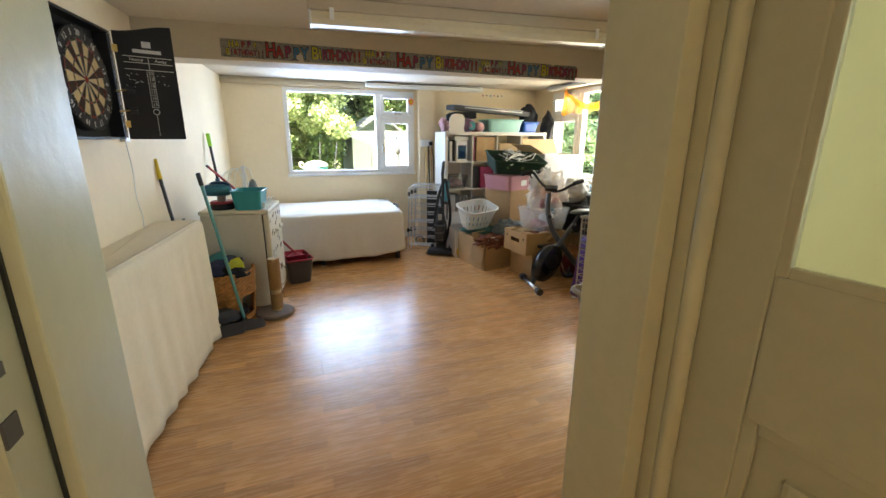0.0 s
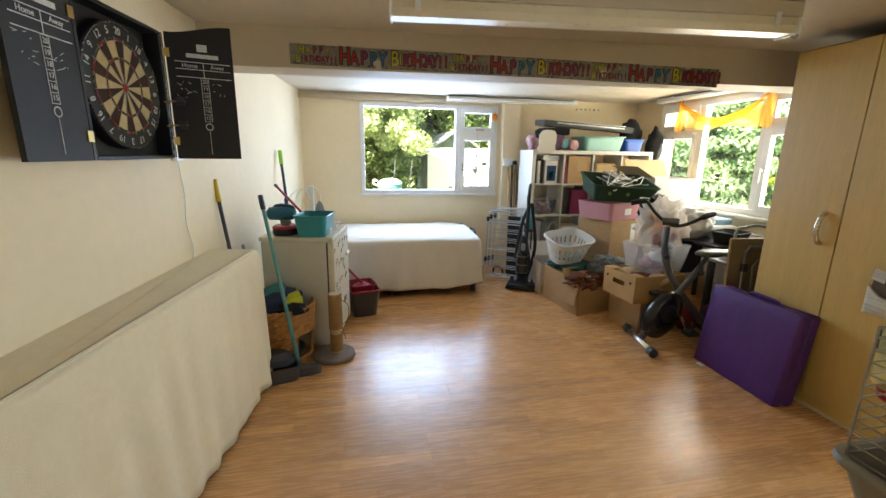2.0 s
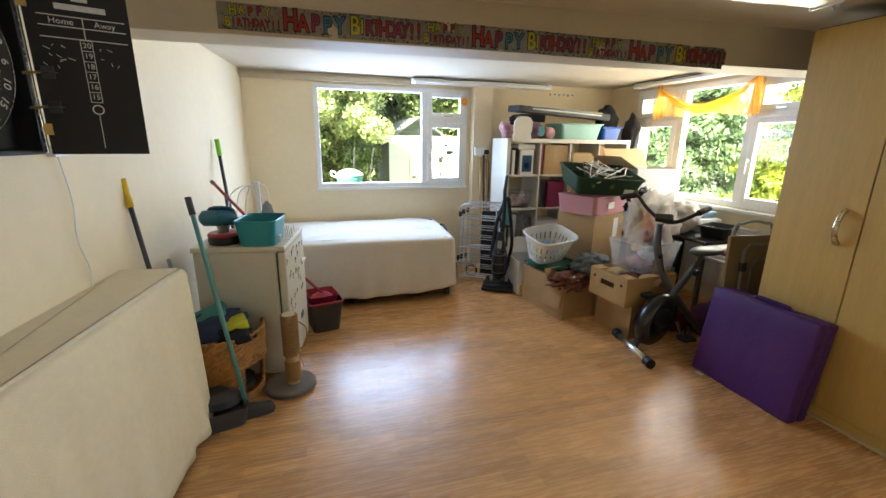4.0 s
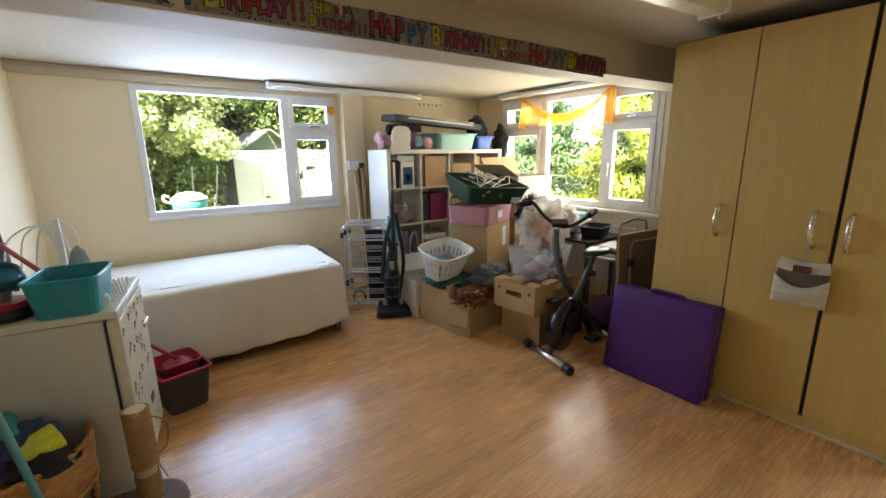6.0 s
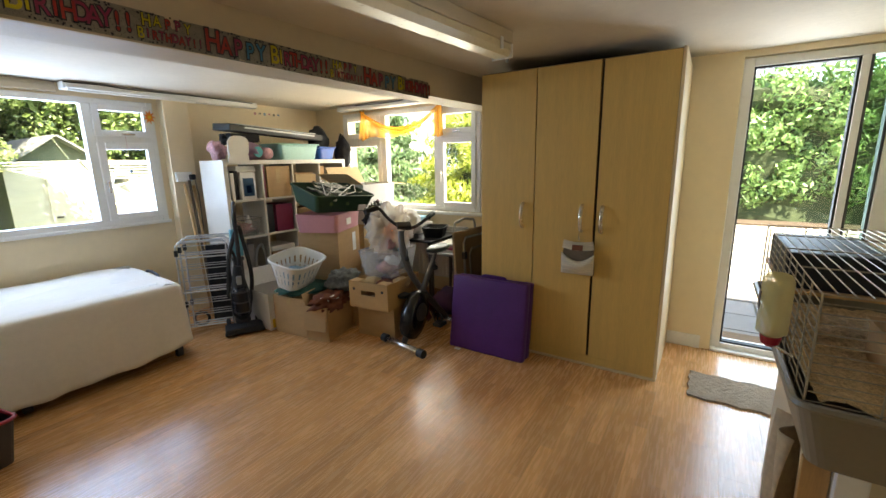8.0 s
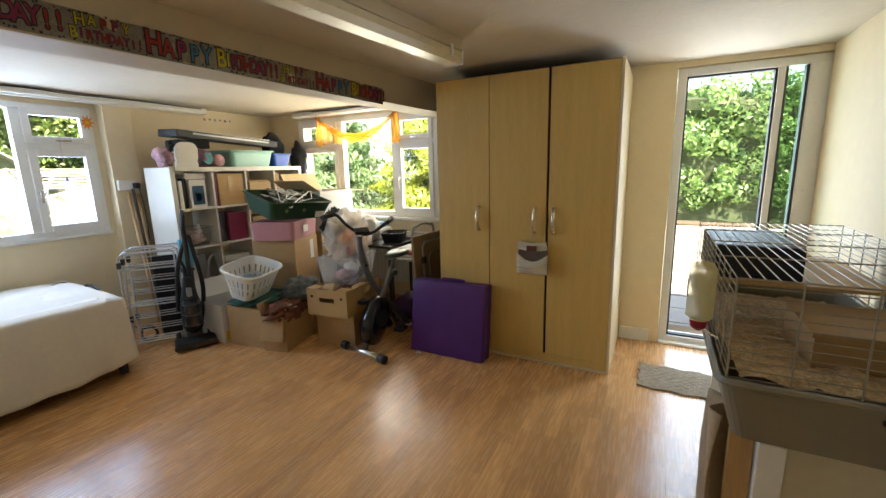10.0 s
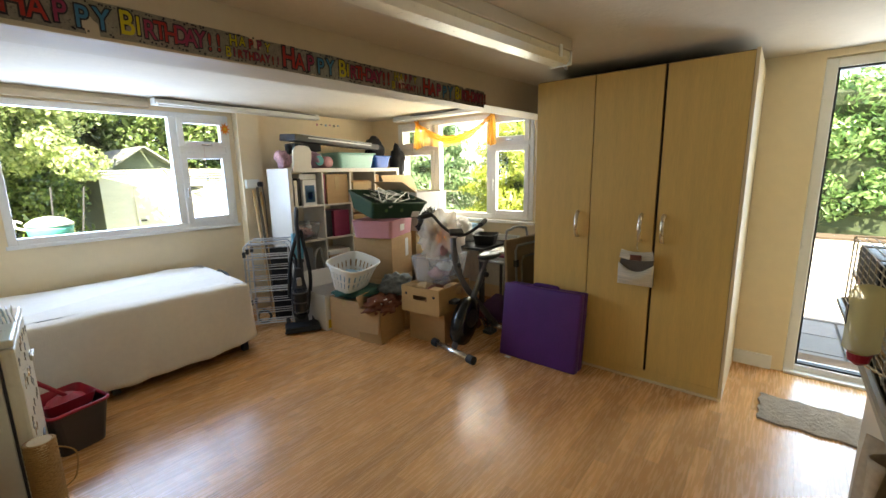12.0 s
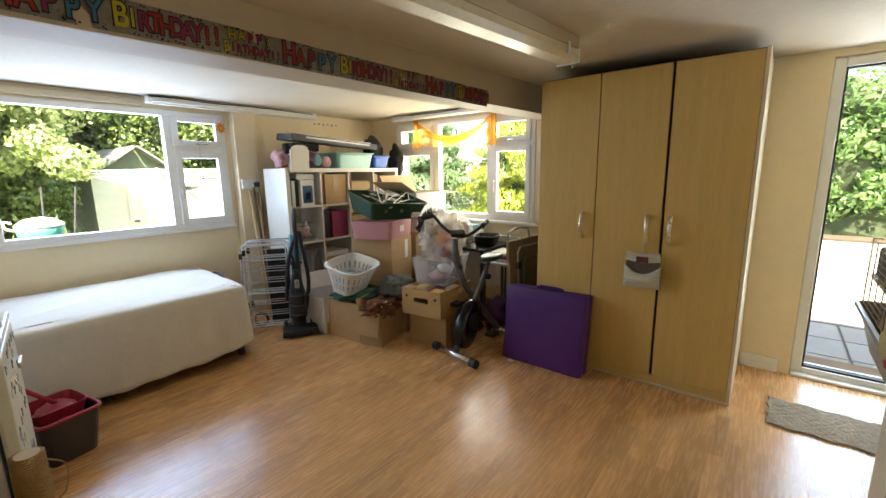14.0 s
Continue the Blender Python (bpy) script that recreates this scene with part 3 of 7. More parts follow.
# thin black strip standing in for the shadowed gap at the rebate
part("rebate_shadow_strip", boxes((-0.2975, -0.2945, ENTRY - 0.150, ENTRY - 0.1465, 0, 2.03)), RUBBER, ent)
leaf = part("leaf", frame_bars([(0, 0.095, 0.02, 2.02), (0.60, 0.70, 0.02, 2.02), (0.095, 0.60, 0.02, 0.22), (0.095, 0.60, 1.02, 1.225), (0.095, 0.60, 1.92, 2.02)], 0, 0.04, "x", 0.004), ENTRYP, ent, at=pose(0.478, ENTRY - 0.172, 0, 0, 0, -83))
part("panel", boxes((0.085, 0.61, 0.014, 0.026, 0.21, 1.03)), ENTRYP, leaf)
part("moulding", frame_bars(ring_bars(0.092, 0.603, 0.217, 1.023, 0.02), 0.004, 0.013, "x", 0.003), ENTRYP, leaf)
part("raised_field", boxes((0.15, 0.545, 0.006, 0.034, 0.28, 0.96), bevel=0.008), ENTRYP, leaf)
part("glazing_bead", frame_bars(ring_bars(0.092, 0.603, 1.222, 1.923, 0.016), 0.002, 0.015, "x", 0.003), ENTRYP, leaf)
part("glass_panel", boxes((0.09, 0.605, 0.016, 0.022, 1.215, 1.93)), FROSTED, leaf, "obscure glass panel")

# ---- rails, pelmets and small things on the walls ----
rail = tagged(new("curtain_rail"), "white curtain track boxed in above the window", "curtain rail")
part("board", boxes((0.945, 2.56, BACK - 0.16, BACK - 0.06, 2.015, 2.072), bevel=0.005), UPVC, rail)
part("track", boxes((0.96, 2.55, BACK - 0.185, BACK - 0.162, 2.022, 2.042), (0.96, 1.9, BACK - 0.20, BACK - 0.186, 2.0, 2.012), bevel=0.003), WHITE_P, rail)
part("cable", tube([(0.95, BACK - 0.17, 2.062), (1.2, BACK - 0.172, 2.068), (1.4, BACK - 0.168, 2.06), (1.9, BACK - 0.17, 2.067), (2.5, BACK - 0.17, 2.06)], 0.004, 6, False, 8), BLACK, rail)
lath = tagged(part("lath", boxes((-0.72, 0.94, BACK - 0.05, BACK - 0.002, 2.0, 2.05), (-0.72, 0.94, BACK - 0.03, BACK - 0.002, 2.052, 2.078), bevel=0.005), BEAM), "cream timber lath along the top of the wall", "trim", kind="structure")
rail2 = tagged(new("curtain_rail"), "white curtain track boxed in above the garden window", "curtain rail")
part("board", boxes((X2 - 0.14, X2 - 0.05, 6.75, 8.5, 2.02, 2.075), bevel=0.005), UPVC, rail2)
part("track", boxes((X2 - 0.165, X2 - 0.142, 6.8, 8.48, 2.025, 2.045), bevel=0.003), WHITE_P, rail2)
part("cable", tube([(X2 - 0.15, 8.2, 2.066), (X2 - 0.148, 7.8, 2.06), (X2 - 0.15, 7.5, 2.068)], 0.004, 6, False, 8), BLACK, rail2)


def swag_top(u):
    return 2.012 - 0.225 * (1 - abs(2 * u - 1) ** 1.8)


def swag(u, v):
    hem = 1.705 + 0.012 * math.sin(u * 13) - 0.03 * abs(2 * u - 1) ** 6
    fold = (0.010 + 0.012 * abs(2 * u - 1)) * math.sin(u * 46 + 2.5 * math.sin(u * 9)) * (0.3 + v)
    return Vector((X2 - 0.075 - fold, 8.185 - 1.115 * u, swag_top(u) + (hem - swag_top(u)) * v))


scarf = tagged(new("scarf"), "sheer orange scarf swagged across the garden window", "curtain")
part("veil", grid(swag, 96, 12), SCARF, scarf, smooth=True)
for k, (dz, r) in enumerate(((0.0, 0.013), (-0.022, 0.011), (-0.042, 0.008))):
    part("fold", tube([(X2 - 0.088 - 0.008 * math.sin(u * 0.9 + k), 8.185 - 1.115 * u / 24, swag_top(u / 24) + dz * (1 - abs(u / 12 - 1) ** 3) - 0.006 * k) for u in range(25)], lambda t, r=r: r * (1.5 - abs(2 * t - 1)), 8), SCARF_FOLD, scarf, "gathered orange fold", smooth=True)
for y, w in ((8.15, 0.055), (7.10, 0.05)):
    part("tail", grid(lambda u, v, y=y, w=w: Vector((X2 - 0.092 - 0.014 * math.sin(u * 11 + v * 2), y + (u - 0.5) * w * (1.2 + 1.2 * v), 2.012 - 0.33 * v + 0.012 * math.sin(u * 8))), 16, 12), SCARF_FOLD, scarf, "hanging orange tail", smooth=True)

sticker = bmesh.new()
vs = [sticker.verts.new((0.050 * (1 if k % 2 == 0 else 0.5) * math.cos(k * math.pi / 9), 0, 0.062 * (1 if k % 2 == 0 else 0.5) * math.sin(k * math.pi / 9))) for k in range(18)]
f = sticker.faces.new(vs)
ext = bmesh.ops.extrude_face_region(sticker, geom=[f])
bmesh.ops.translate(sticker, vec=(0, 0.004, 0), verts=[v for v in ext["geom"] if isinstance(v, bmesh.types.BMVert)])
star = tagged(part("sun_sticker", sticker, ORANGE, at=pose(1.555, BACK - 0.036, 1.86)), "orange sun-shaped sticker on the window frame", "sticker")
part("disc", lathe([(0.014, 0), (0.014, 0.002)], 14), YELLOW, star, at=pose(0, -0.0005, 0, 90, 0, 0))

orn = tagged(new("window_ornament"), "small glass ornament hanging on a thread", "ornament")
part("thread", tube([(X2 - 0.06, 8.26, 1.95), (X2 - 0.06, 8.26, 1.62)], 0.001, 5), RED, orn)
part("ring", tube([(X2 - 0.06, 8.26 + 0.02 * math.cos(a * 0.524), 1.60 + 0.02 * math.sin(a * 0.524)) for a in range(12)], 0.003, 6, True), RED, orn)
part("drop", lathe([(0.002, 0), (0.012, 0.012), (0.002, 0.035)], 12), FROST, orn, at=pose(X2 - 0.06, 8.26, 1.55))
orn2 = tagged(new("window_ornament"), "small glass ornament hanging on a thread", "ornament")
part("thread", tube([(1.345, BACK - 0.034, 1.70), (1.345, BACK - 0.034, 1.40)], 0.001, 5), PINK, orn2)
part("drop", lathe([(0.002, 0), (0.014, 0.014), (0.002, 0.04)], 12), NAVY, orn2, at=pose(1.345, BACK - 0.036, 1.37))

sock = tagged(new("wall_socket"), "white double socket with a black plug", "socket")
part("plate", boxes((1.66, 1.80, BACK - 0.145, BACK - 0.11, 1.28, 1.37), bevel=0.005), WHITE_P, sock)
part("plug", boxes((1.765, 1.81, BACK - 0.195, BACK - 0.145, 1.295, 1.345), bevel=0.01), BLACK, sock)
part("flex", tube([(1.80, BACK - 0.18, 1.30), (1.80, BACK - 0.20, 1.22), (1.83, BACK - 0.16, 1.12), (1.84, BACK - 0.14, 0.8)], 0.004, 6, False, 8), BLACK, sock)

jb = tagged(new("junction_box"), "small white cable box under the dartboard", "cable box")
part("box", boxes((0.0, 0.03, 1.20, 1.27, 1.36, 1.40), bevel=0.004), WHITE_P, jb, at=LEFT)
part("cable", tube([(0.012, 1.24, 1.36), (0.010, 1.27, 1.2), (0.012, 1.25, 1.05), (0.01, 1.29, 0.93), (0.01, 1.28, 0.84)], 0.003, 6, False, 8), WHITE_P, jb, at=LEFT)

# fluorescent batten
bat = tagged(new("fluorescent_lamp"), "cream fluorescent batten with a yellowed diffuser, switched off", "ceiling light")
bat.matrix_basis = pose(1.02, 5.80, 0, 0, 0, -5.5)
part("tray", boxes((-0.92, 0.92, -0.062, 0.062, 2.036, 2.098), bevel=0.006), BEAM, bat)
bm = bmesh.new()
ends = [[bm.verts.new((x, y, z)) for y, z in ((-0.055, 2.034), (-0.058, 2.0), (-0.040, 1.972), (0.040, 1.972), (0.058, 2.0), (0.055, 2.034))] for x in (-0.905, 0.905)]
for i in range(6):
    bm.faces.new((ends[0][i], ends[1][i], ends[1][(i + 1) % 6], ends[0][(i + 1) % 6]))
bm.faces.new(ends[0]), bm.faces.new(ends[1][::-1])
part("diffuser", bm, surface("yellowed_diffuser", (0.72, 0.64, 0.46), 0.30, 0.04, 6, stain=0.2, stain_col=(0.6, 0.5, 0.3)), bat, "yellowed glossy diffuser")
for e in (-1, 1):
    part("end_cap", boxes((e * 0.912 - 0.006, e * 0.912 + 0.006, -0.064, 0.064, 1.966, 2.0355), bevel=0.003), WHITE_P, bat)
    part("clip", boxes((e * 0.80 - 0.012, e * 0.80 + 0.012, -0.068, -0.0585, 1.99, 2.05), bevel=0.003), WHITE_P, bat)
part("hook", tube([(0.93, -0.02, 2.0), (0.945, -0.02, 1.975), (0.935, -0.02, 1.955), (0.92, -0.02, 1.965)], 0.006, 8, False, 5), STEEL, bat, "bent metal hook")
part("cable", tube([(0.92, 0.05, 2.092), (0.6, 0.075, 2.094), (0.0, 0.07, 2.095), (-0.3, 0.09, 2.092)], 0.004, 6, False, 8), BLACK, bat)

# birthday banner on the beam: three repeats
ban = tagged(new("birthday_banner"), "silver foil banner with coloured HAPPY BIRTHDAY lettering", "banner")
ban.matrix_basis = BEAM_AT @ pose(-0.415, -0.004, 1.955, 90, 0.9, 0)
FOIL = surface("silver_foil", (0.25, 0.235, 0.20), 0.3, 0.25, 30, 0.5, 40, metal=0.7)
INK = [surface("ink_" + n, c, 0.35, 0.15, 20) for n, c in (("red", (0.36, 0.02, 0.015)), ("yellow", (0.50, 0.42, 0.02)), ("blue", (0.03, 0.16, 0.30)), ("plum", (0.26, 0.02, 0.07)), ("outline", (0.012, 0.012, 0.015)))]


def foil(u, v):
    return Vector((2.66 * u, (v - 0.5) * 0.11, 0.0025 * math.sin(u * 60) + 0.002 * math.sin(u * 23 + v * 2)))


solid(part("strip", grid(foil, 120, 3), FOIL, ban), 0.001)
GL = {}


def letter(ch, size, x, y, ink):
    for k, (z, mt) in enumerate(((0.0045, INK[4]), (0.006, ink))):
        key = (ch, size, k, mt.name)
        if key not in GL:
            GL[key] = glyphs(ch, size, 0.0004, size * (0.07 if k == 0 else 0.012))
            GL[key].materials.clear(), GL[key].materials.append(mt)
            for v in GL[key].vertices:
                v.co.x *= 0.74
        ob = new("letter", GL[key])
        ob.parent, ob.matrix_basis = ban, pose(x, y, z)


for rpt in range(3):
    x0 = 0.03 + rpt * 0.885
    for i, ch in enumerate("HAPPY"):
        letter(ch, 0.052 if i else 0.062, x0 + 0.035 + i * 0.036, 0.023 + 0.003 * (i % 2), INK[(1, 1, 0, 3, 1)[i]])
    for i, ch in enumerate("BIRTHDAY!!"):
        letter(ch, 0.044 if i else 0.056, x0 + 0.012 + i * 0.0235, -0.025 + 0.003 * (i % 2), INK[1 if i == 0 else (0, 3)[i % 2]])
    for i, ch in enumerate("HAPPY"):
        letter(ch, 0.098 if i else 0.122, x0 + 0.275 + i * 0.054, -0.004 * (i % 2) - (0.005 if i else 0), INK[(0, 0, 3, 2, 2)[i]])
    for i, ch in enumerate("BIRTHDAY!!"):
        letter(ch, 0.088 if i else 0.112, x0 + 0.560 + i * 0.0335, 0.004 * (i % 2) - (0.005 if i else 0), INK[(1, 1, 3, 0, 0, 3, 3, 3, 0, 0)[i]])
rs = random.Random(4)
dots = bmesh.new()
for i in range(260):
    x, y = rs.uniform(0.01, 2.65), rs.choice((-1, 1)) * rs.uniform(0.043, 0.052)
    box(dots, x, x + 0.006, y - 0.003, y + 0.003, 0.003, 0.005)
part("confetti_print", dots, INK[4], ban)["kind"] = "stuff"


# ---- front of the room ----
def dartboard_cabinet():
    c = tagged(new("dartboard_cabinet"), "black dartboard cabinet on the wall with both chalkboard doors open", "dartboard")
    c.matrix_basis = LEFT @ pose(0.012, -0.01, 1.375)
    y0, y1, h, d = 0.565, 1.075, 0.53, 0.075
    part("case", boxes((0.001, 0.012, y0, y1, 0, h), (0.012, d, y0, y0 + 0.014, 0, h), (0.012, d, y1 - 0.014, y1, 0, h), (0.012, d, y0 + 0.014, y1 - 0.014, 0, 0.014), (0.012, d, y0 + 0.014, y1 - 0.014, h - 0.014, h), bevel=0.002), BLACK, c)
    b = part("board", lathe([(0.224, 0), (0.226, 0.004), (0.226, 0.034), (0.222, 0.038)], 64), BLACK, c, at=pose(0.016, (y0 + y1) / 2, h / 2, 0, 90, 0), smooth=False)
    def wedge(r0, r1, z):
        bm = bmesh.new()
        a = [(j / 3 - 0.5) * math.pi / 10 for j in range(4)]
        rows = [[bm.verts.new((r * math.cos(q), r * math.sin(q), zz)) for q in a] for r, zz in ((r0, z - 0.001), (r0, z), (r1, z), (r1, z - 0.001))]
        for A, B in zip(rows, rows[1:]):
            for j in range(3):
                bm.faces.new((A[j], B[j], B[j + 1], A[j + 1]))
        return bm
    for r0, r1 in ((0.016, 0.098), (0.106, 0.161)):
        me = [mesh("segment", wedge(r0, r1, 0.0392), mt) for mt in (DARKSEG, CREAMSEG)]
        for k in range(20):
            sg = new("segment", me[k % 2])
            sg.parent, sg.matrix_basis = b, pose(0, 0, 0, 0, 0, 18 * k)
    AGED = surface("green_sisal", (0.05, 0.06, 0.03), 0.85, 0.2, 40)
    for r0, r1 in ((0.098, 0.106), (0.161, 0.170)):
        me = [mesh("scoring_segment", wedge(r0, r1, 0.0394), mt) for mt in (REDSEG, AGED)]
        for k in range(20):
            sg = new("scoring_segment", me[k % 2])
            sg.parent, sg.matrix_basis = b, pose(0, 0, 0, 0, 0, 18 * k)
    part("bull", lathe([(0.016, 0.0385), (0.016, 0.0402)], 20), REDSEG, b)
    for r in (0.098, 0.106, 0.161, 0.170, 0.2215):
        part("ring_wire", tube([(r * math.cos(a * math.pi / 24), r * math.sin(a * math.pi / 24), 0.0405) for a in range(48)], 0.0011 if r < 0.2 else 0.0024, 4, True), CHROME, b)
    spoke = mesh("wire", tube([(0.016, 0, 0.0405), (0.176, 0, 0.0405)], 0.0009, 4), STEEL)
    for k in range(20):
        w = new("wire", spoke)
        w.parent, w.matrix_basis = b, pose(0, 0, 0, 0, 0, 18 * k + 9)
    # local -x of the board is up on the wall, local y along it
    for k, num in enumerate((20, 1, 18, 4, 13, 6, 10, 15, 2, 17, 3, 19, 7, 16, 8, 11, 14, 9, 12, 5)):
        a = math.pi - k * math.pi / 10
        lettering("number", str(num), 0.036, CHALK, b, pose(0.196 * math.cos(a), 0.196 * math.sin(a), 0.0398, 0, 0, 90 + math.degrees(a) - 180))
    def chalk_door(name, at, top_wave, hinge_x):
        n, w = 14, 0.258
        bm = bmesh.new()
        lo, hi = [], []
        for x in (0, 0.016):
            lo.append([bm.verts.new((w * i / n, x, 0)) for i in range(n + 1)])
            hi.append([bm.verts.new((w * i / n, x, h + (0.045 * math.sin(math.pi * 0.5 * i / n) ** 2 if top_wave else 0))) for i in range(n + 1)])
        for i in range(n):
            bm.faces.new((lo[0][i], lo[0][i + 1], hi[0][i + 1], hi[0][i]))
            bm.faces.new((lo[1][i + 1], lo[1][i], hi[1][i], hi[1][i + 1]))
            bm.faces.new((hi[0][i], hi[0][i + 1], hi[1][i + 1], hi[1][i]))
            bm.faces.new((lo[0][i + 1], lo[0][i], lo[1][i], lo[1][i + 1]))
        bm.faces.new((lo[0][0], hi[0][0], hi[1][0], lo[1][0])), bm.faces.new((lo[0][n], lo[1][n], hi[1][n], hi[0][n]))
        dd = part(name, bm, CHALKB, c, "chalkboard door with scoring columns", at=at)
        bm = bmesh.new()
        F = -0.0012
        for z in (0.415, 0.385, 0.352):
            box(bm, 0.03, 0.245, F, -0.0002, z, z + 0.003)
        box(bm, 0.136, 0.139, F, -0.0002, 0.355, 0.415)
        for x in (0.122, 0.151):
            box(bm, x, x + 0.002, F, -0.0002, 0.165, 0.352)
        for i in range(7):
            box(bm, 0.122, 0.153, F, -0.0002, 0.165 + i * 0.031, 0.167 + i * 0.031)
        box(bm, 0.1365, 0.1385, F, -0.0002, 0.02, 0.125)
        box(bm, 0.075, 0.20, F, -0.0002, 0.435, 0.452)
        box(bm, 0.118, 0.158, F, -0.0002, 0.462, 0.492)
        part("score_grid", bm, CHALK, dd)
        part("bull_mark", tube([(0.1375 + 0.014 * math.cos(a * 0.4), -0.001, 0.143 + 0.014 * math.sin(a * 0.4)) for a in range(16)], 0.002, 5, True), CHALK, dd)
        for i in range(6):
            lettering("number", str(20 - i), 0.022, CHALK, dd, pose(0.138, F, 0.337 - i * 0.031, 90, 0, 0))
        lettering("word", "Home", 0.024, CHALK, dd, pose(0.085, F, 0.401, 90, 0, 0))
        lettering("word", "Away", 0.024, CHALK, dd, pose(0.192, F, 0.401, 90, 0, 0))
        r2, sc = random.Random(len(name) + int(top_wave)), bmesh.new()
        for k in range(16):
            x, z = r2.choice((r2.uniform(0.03, 0.10), r2.uniform(0.165, 0.235))), r2.uniform(0.26, 0.345)
            rod(sc, (x, F, z), (x + r2.uniform(-0.018, 0.018), F, z + r2.uniform(-0.012, 0.012)), 0.0009, 4)
        part("chalk_scribble", sc, CHALK, dd)
        for z in (0.06, h - 0.1):
            part("hinge", boxes((hinge_x - 0.012, hinge_x + 0.014, -0.004, -0.0005, z, z + 0.035)), BRASS, dd, "brass hinge")
        return dd
    chalk_door("door", pose(d + 0.018, y1 - 0.004, 0, 0, 0, 22), True, 0.0)
    far = chalk_door("door", pose(0.084, y0 - 0.272, 0, 0, 0, 90.5), False, 0.255)
    part("edge_trim", boxes((d + 0.002, d + 0.012, y1 - 0.012, y1 - 0.002, 0.005, h - 0.005), bevel=0.002), CHROME, c)
    for k, z in enumerate((0.17, 0.07)):
        dt = part("dart", tube([(d + 0.004, y1 - 0.035, z + 0.07), (d + 0.05, y1 - 0.03, z + 0.075)], 0.004, 8), BRASS, c, "brass dart")
        part("flight", boxes((d + 0.05, d + 0.085, y1 - 0.048, y1 - 0.012, z + 0.074, z + 0.076), (d + 0.05, d + 0.085, y1 - 0.031, y1 - 0.029, z + 0.057, z + 0.093)), DARK, dt)


dartboard_cabinet()

# folded table under a dust sheet
tb = tagged(new("folded_table"), "folded blue games table stood on edge against the wall", "table")
tb.matrix_basis = pose(-0.875, 4.80, 0, 0, 0, -7.0)
part("top", boxes((-0.02, 0.0, 0, 1.66, 0.03, 0.80), bevel=0.004), surface("blue_table_top", (0.02, 0.09, 0.20), 0.45), tb)
part("top", boxes((-0.09, -0.07, 0, 1.66, 0.03, 0.80), bevel=0.004), surface("blue_table_top_b", (0.02, 0.09, 0.20), 0.45), tb)
part("edge_rail", boxes((-0.068, -0.022, 0.0, 0.035, 0.02, 0.78), bevel=0.003), WOOD, tb)
for y in (0.4, 1.4):
    part("leg", boxes((-0.062, -0.028, y, y + 0.035, 0.0, 0.74), bevel=0.003), DARK, tb)
def dust_hem(s, p):
    z = 0.025 + 0.015 * noise.noise(p * 2.3)
    if p.y < 5.1:
        z += 0.5 * min(1.0, (5.1 - p.y) / 0.26) ** 1.5
    return z


dust = part("dust_sheet", drape([(-0.835, 4.82), (-0.64, 6.50), (-0.945, 6.53), (-1.075, 4.85)], 0.845, dust_hem, 0.016, 23, 3, radius=0.03, flare=0.03, per=340, levels=16, sag=0.0, inset_to=0.034), LINEN, smooth=True)
tagged(solid(dust, 0.003), "cream cotton sheet draped over the folded table", "dust sheet")


def stick(name, label, category, a, b, r, material, tip=None, tipm=None):
    s = tagged(new(name), label, category)
    part("handle", tube([a, b], r, 10), material, s, smooth=True)
    if tip:
        a, b = Vector(a), Vector(b)
        e = (b - a).normalized()
        part("grip", tube([b - e * tip, b + e * 0.004], r * 1.35, 10), tipm, s, smooth=True)
    return s


m = stick("mop", "grey mop handle with a yellow end, leaning on the wall", "mop", (-0.75, 6.60, 0.02), (-0.905, 6.66, 1.24), 0.011, DARK, 0.13, YELLOW)
part("head", lump(0.05, 0.09, 0.03, 5), GREENCLOTH, m, at=pose(-0.745, 6.60, 0))
m = stick("broom", "teal handled broom standing on its brush", "broom", (-0.462, 6.50, 0.06), (-0.685, 6.80, 1.13), 0.012, TEAL_M, 0.09, DARK)
part("brush", lathe([(0.15, 0), (0.155, 0.025), (0.14, 0.055), (0.06, 0.07)], 28, sx=1.0, sy=0.22, power=3), DARK, m, at=pose(-0.48, 6.50, 0.0, 0, 0, 10))
m = tagged(new("dustpan"), "grey long handled dustpan on the floor", "dustpan")
part("pan", shell(bmesh.new(), 0.24, 0.2, 0.28, 0.22, 0.10, 0.003), DARK, m, at=pose(-0.60, 6.50, 0.0, 0, 0, 15))
part("hood", lathe([(0.12, 0.0), (0.115, 0.04), (0.06, 0.07)], 24, sx=1, sy=0.7), DARK, m, at=pose(-0.61, 6.53, 0.09))
part("handle", tube([(-0.68, 6.58, 0.10), (-0.76, 6.72, 0.55), (-0.83, 6.84, 0.80)], 0.010, 8), STEEL, m)


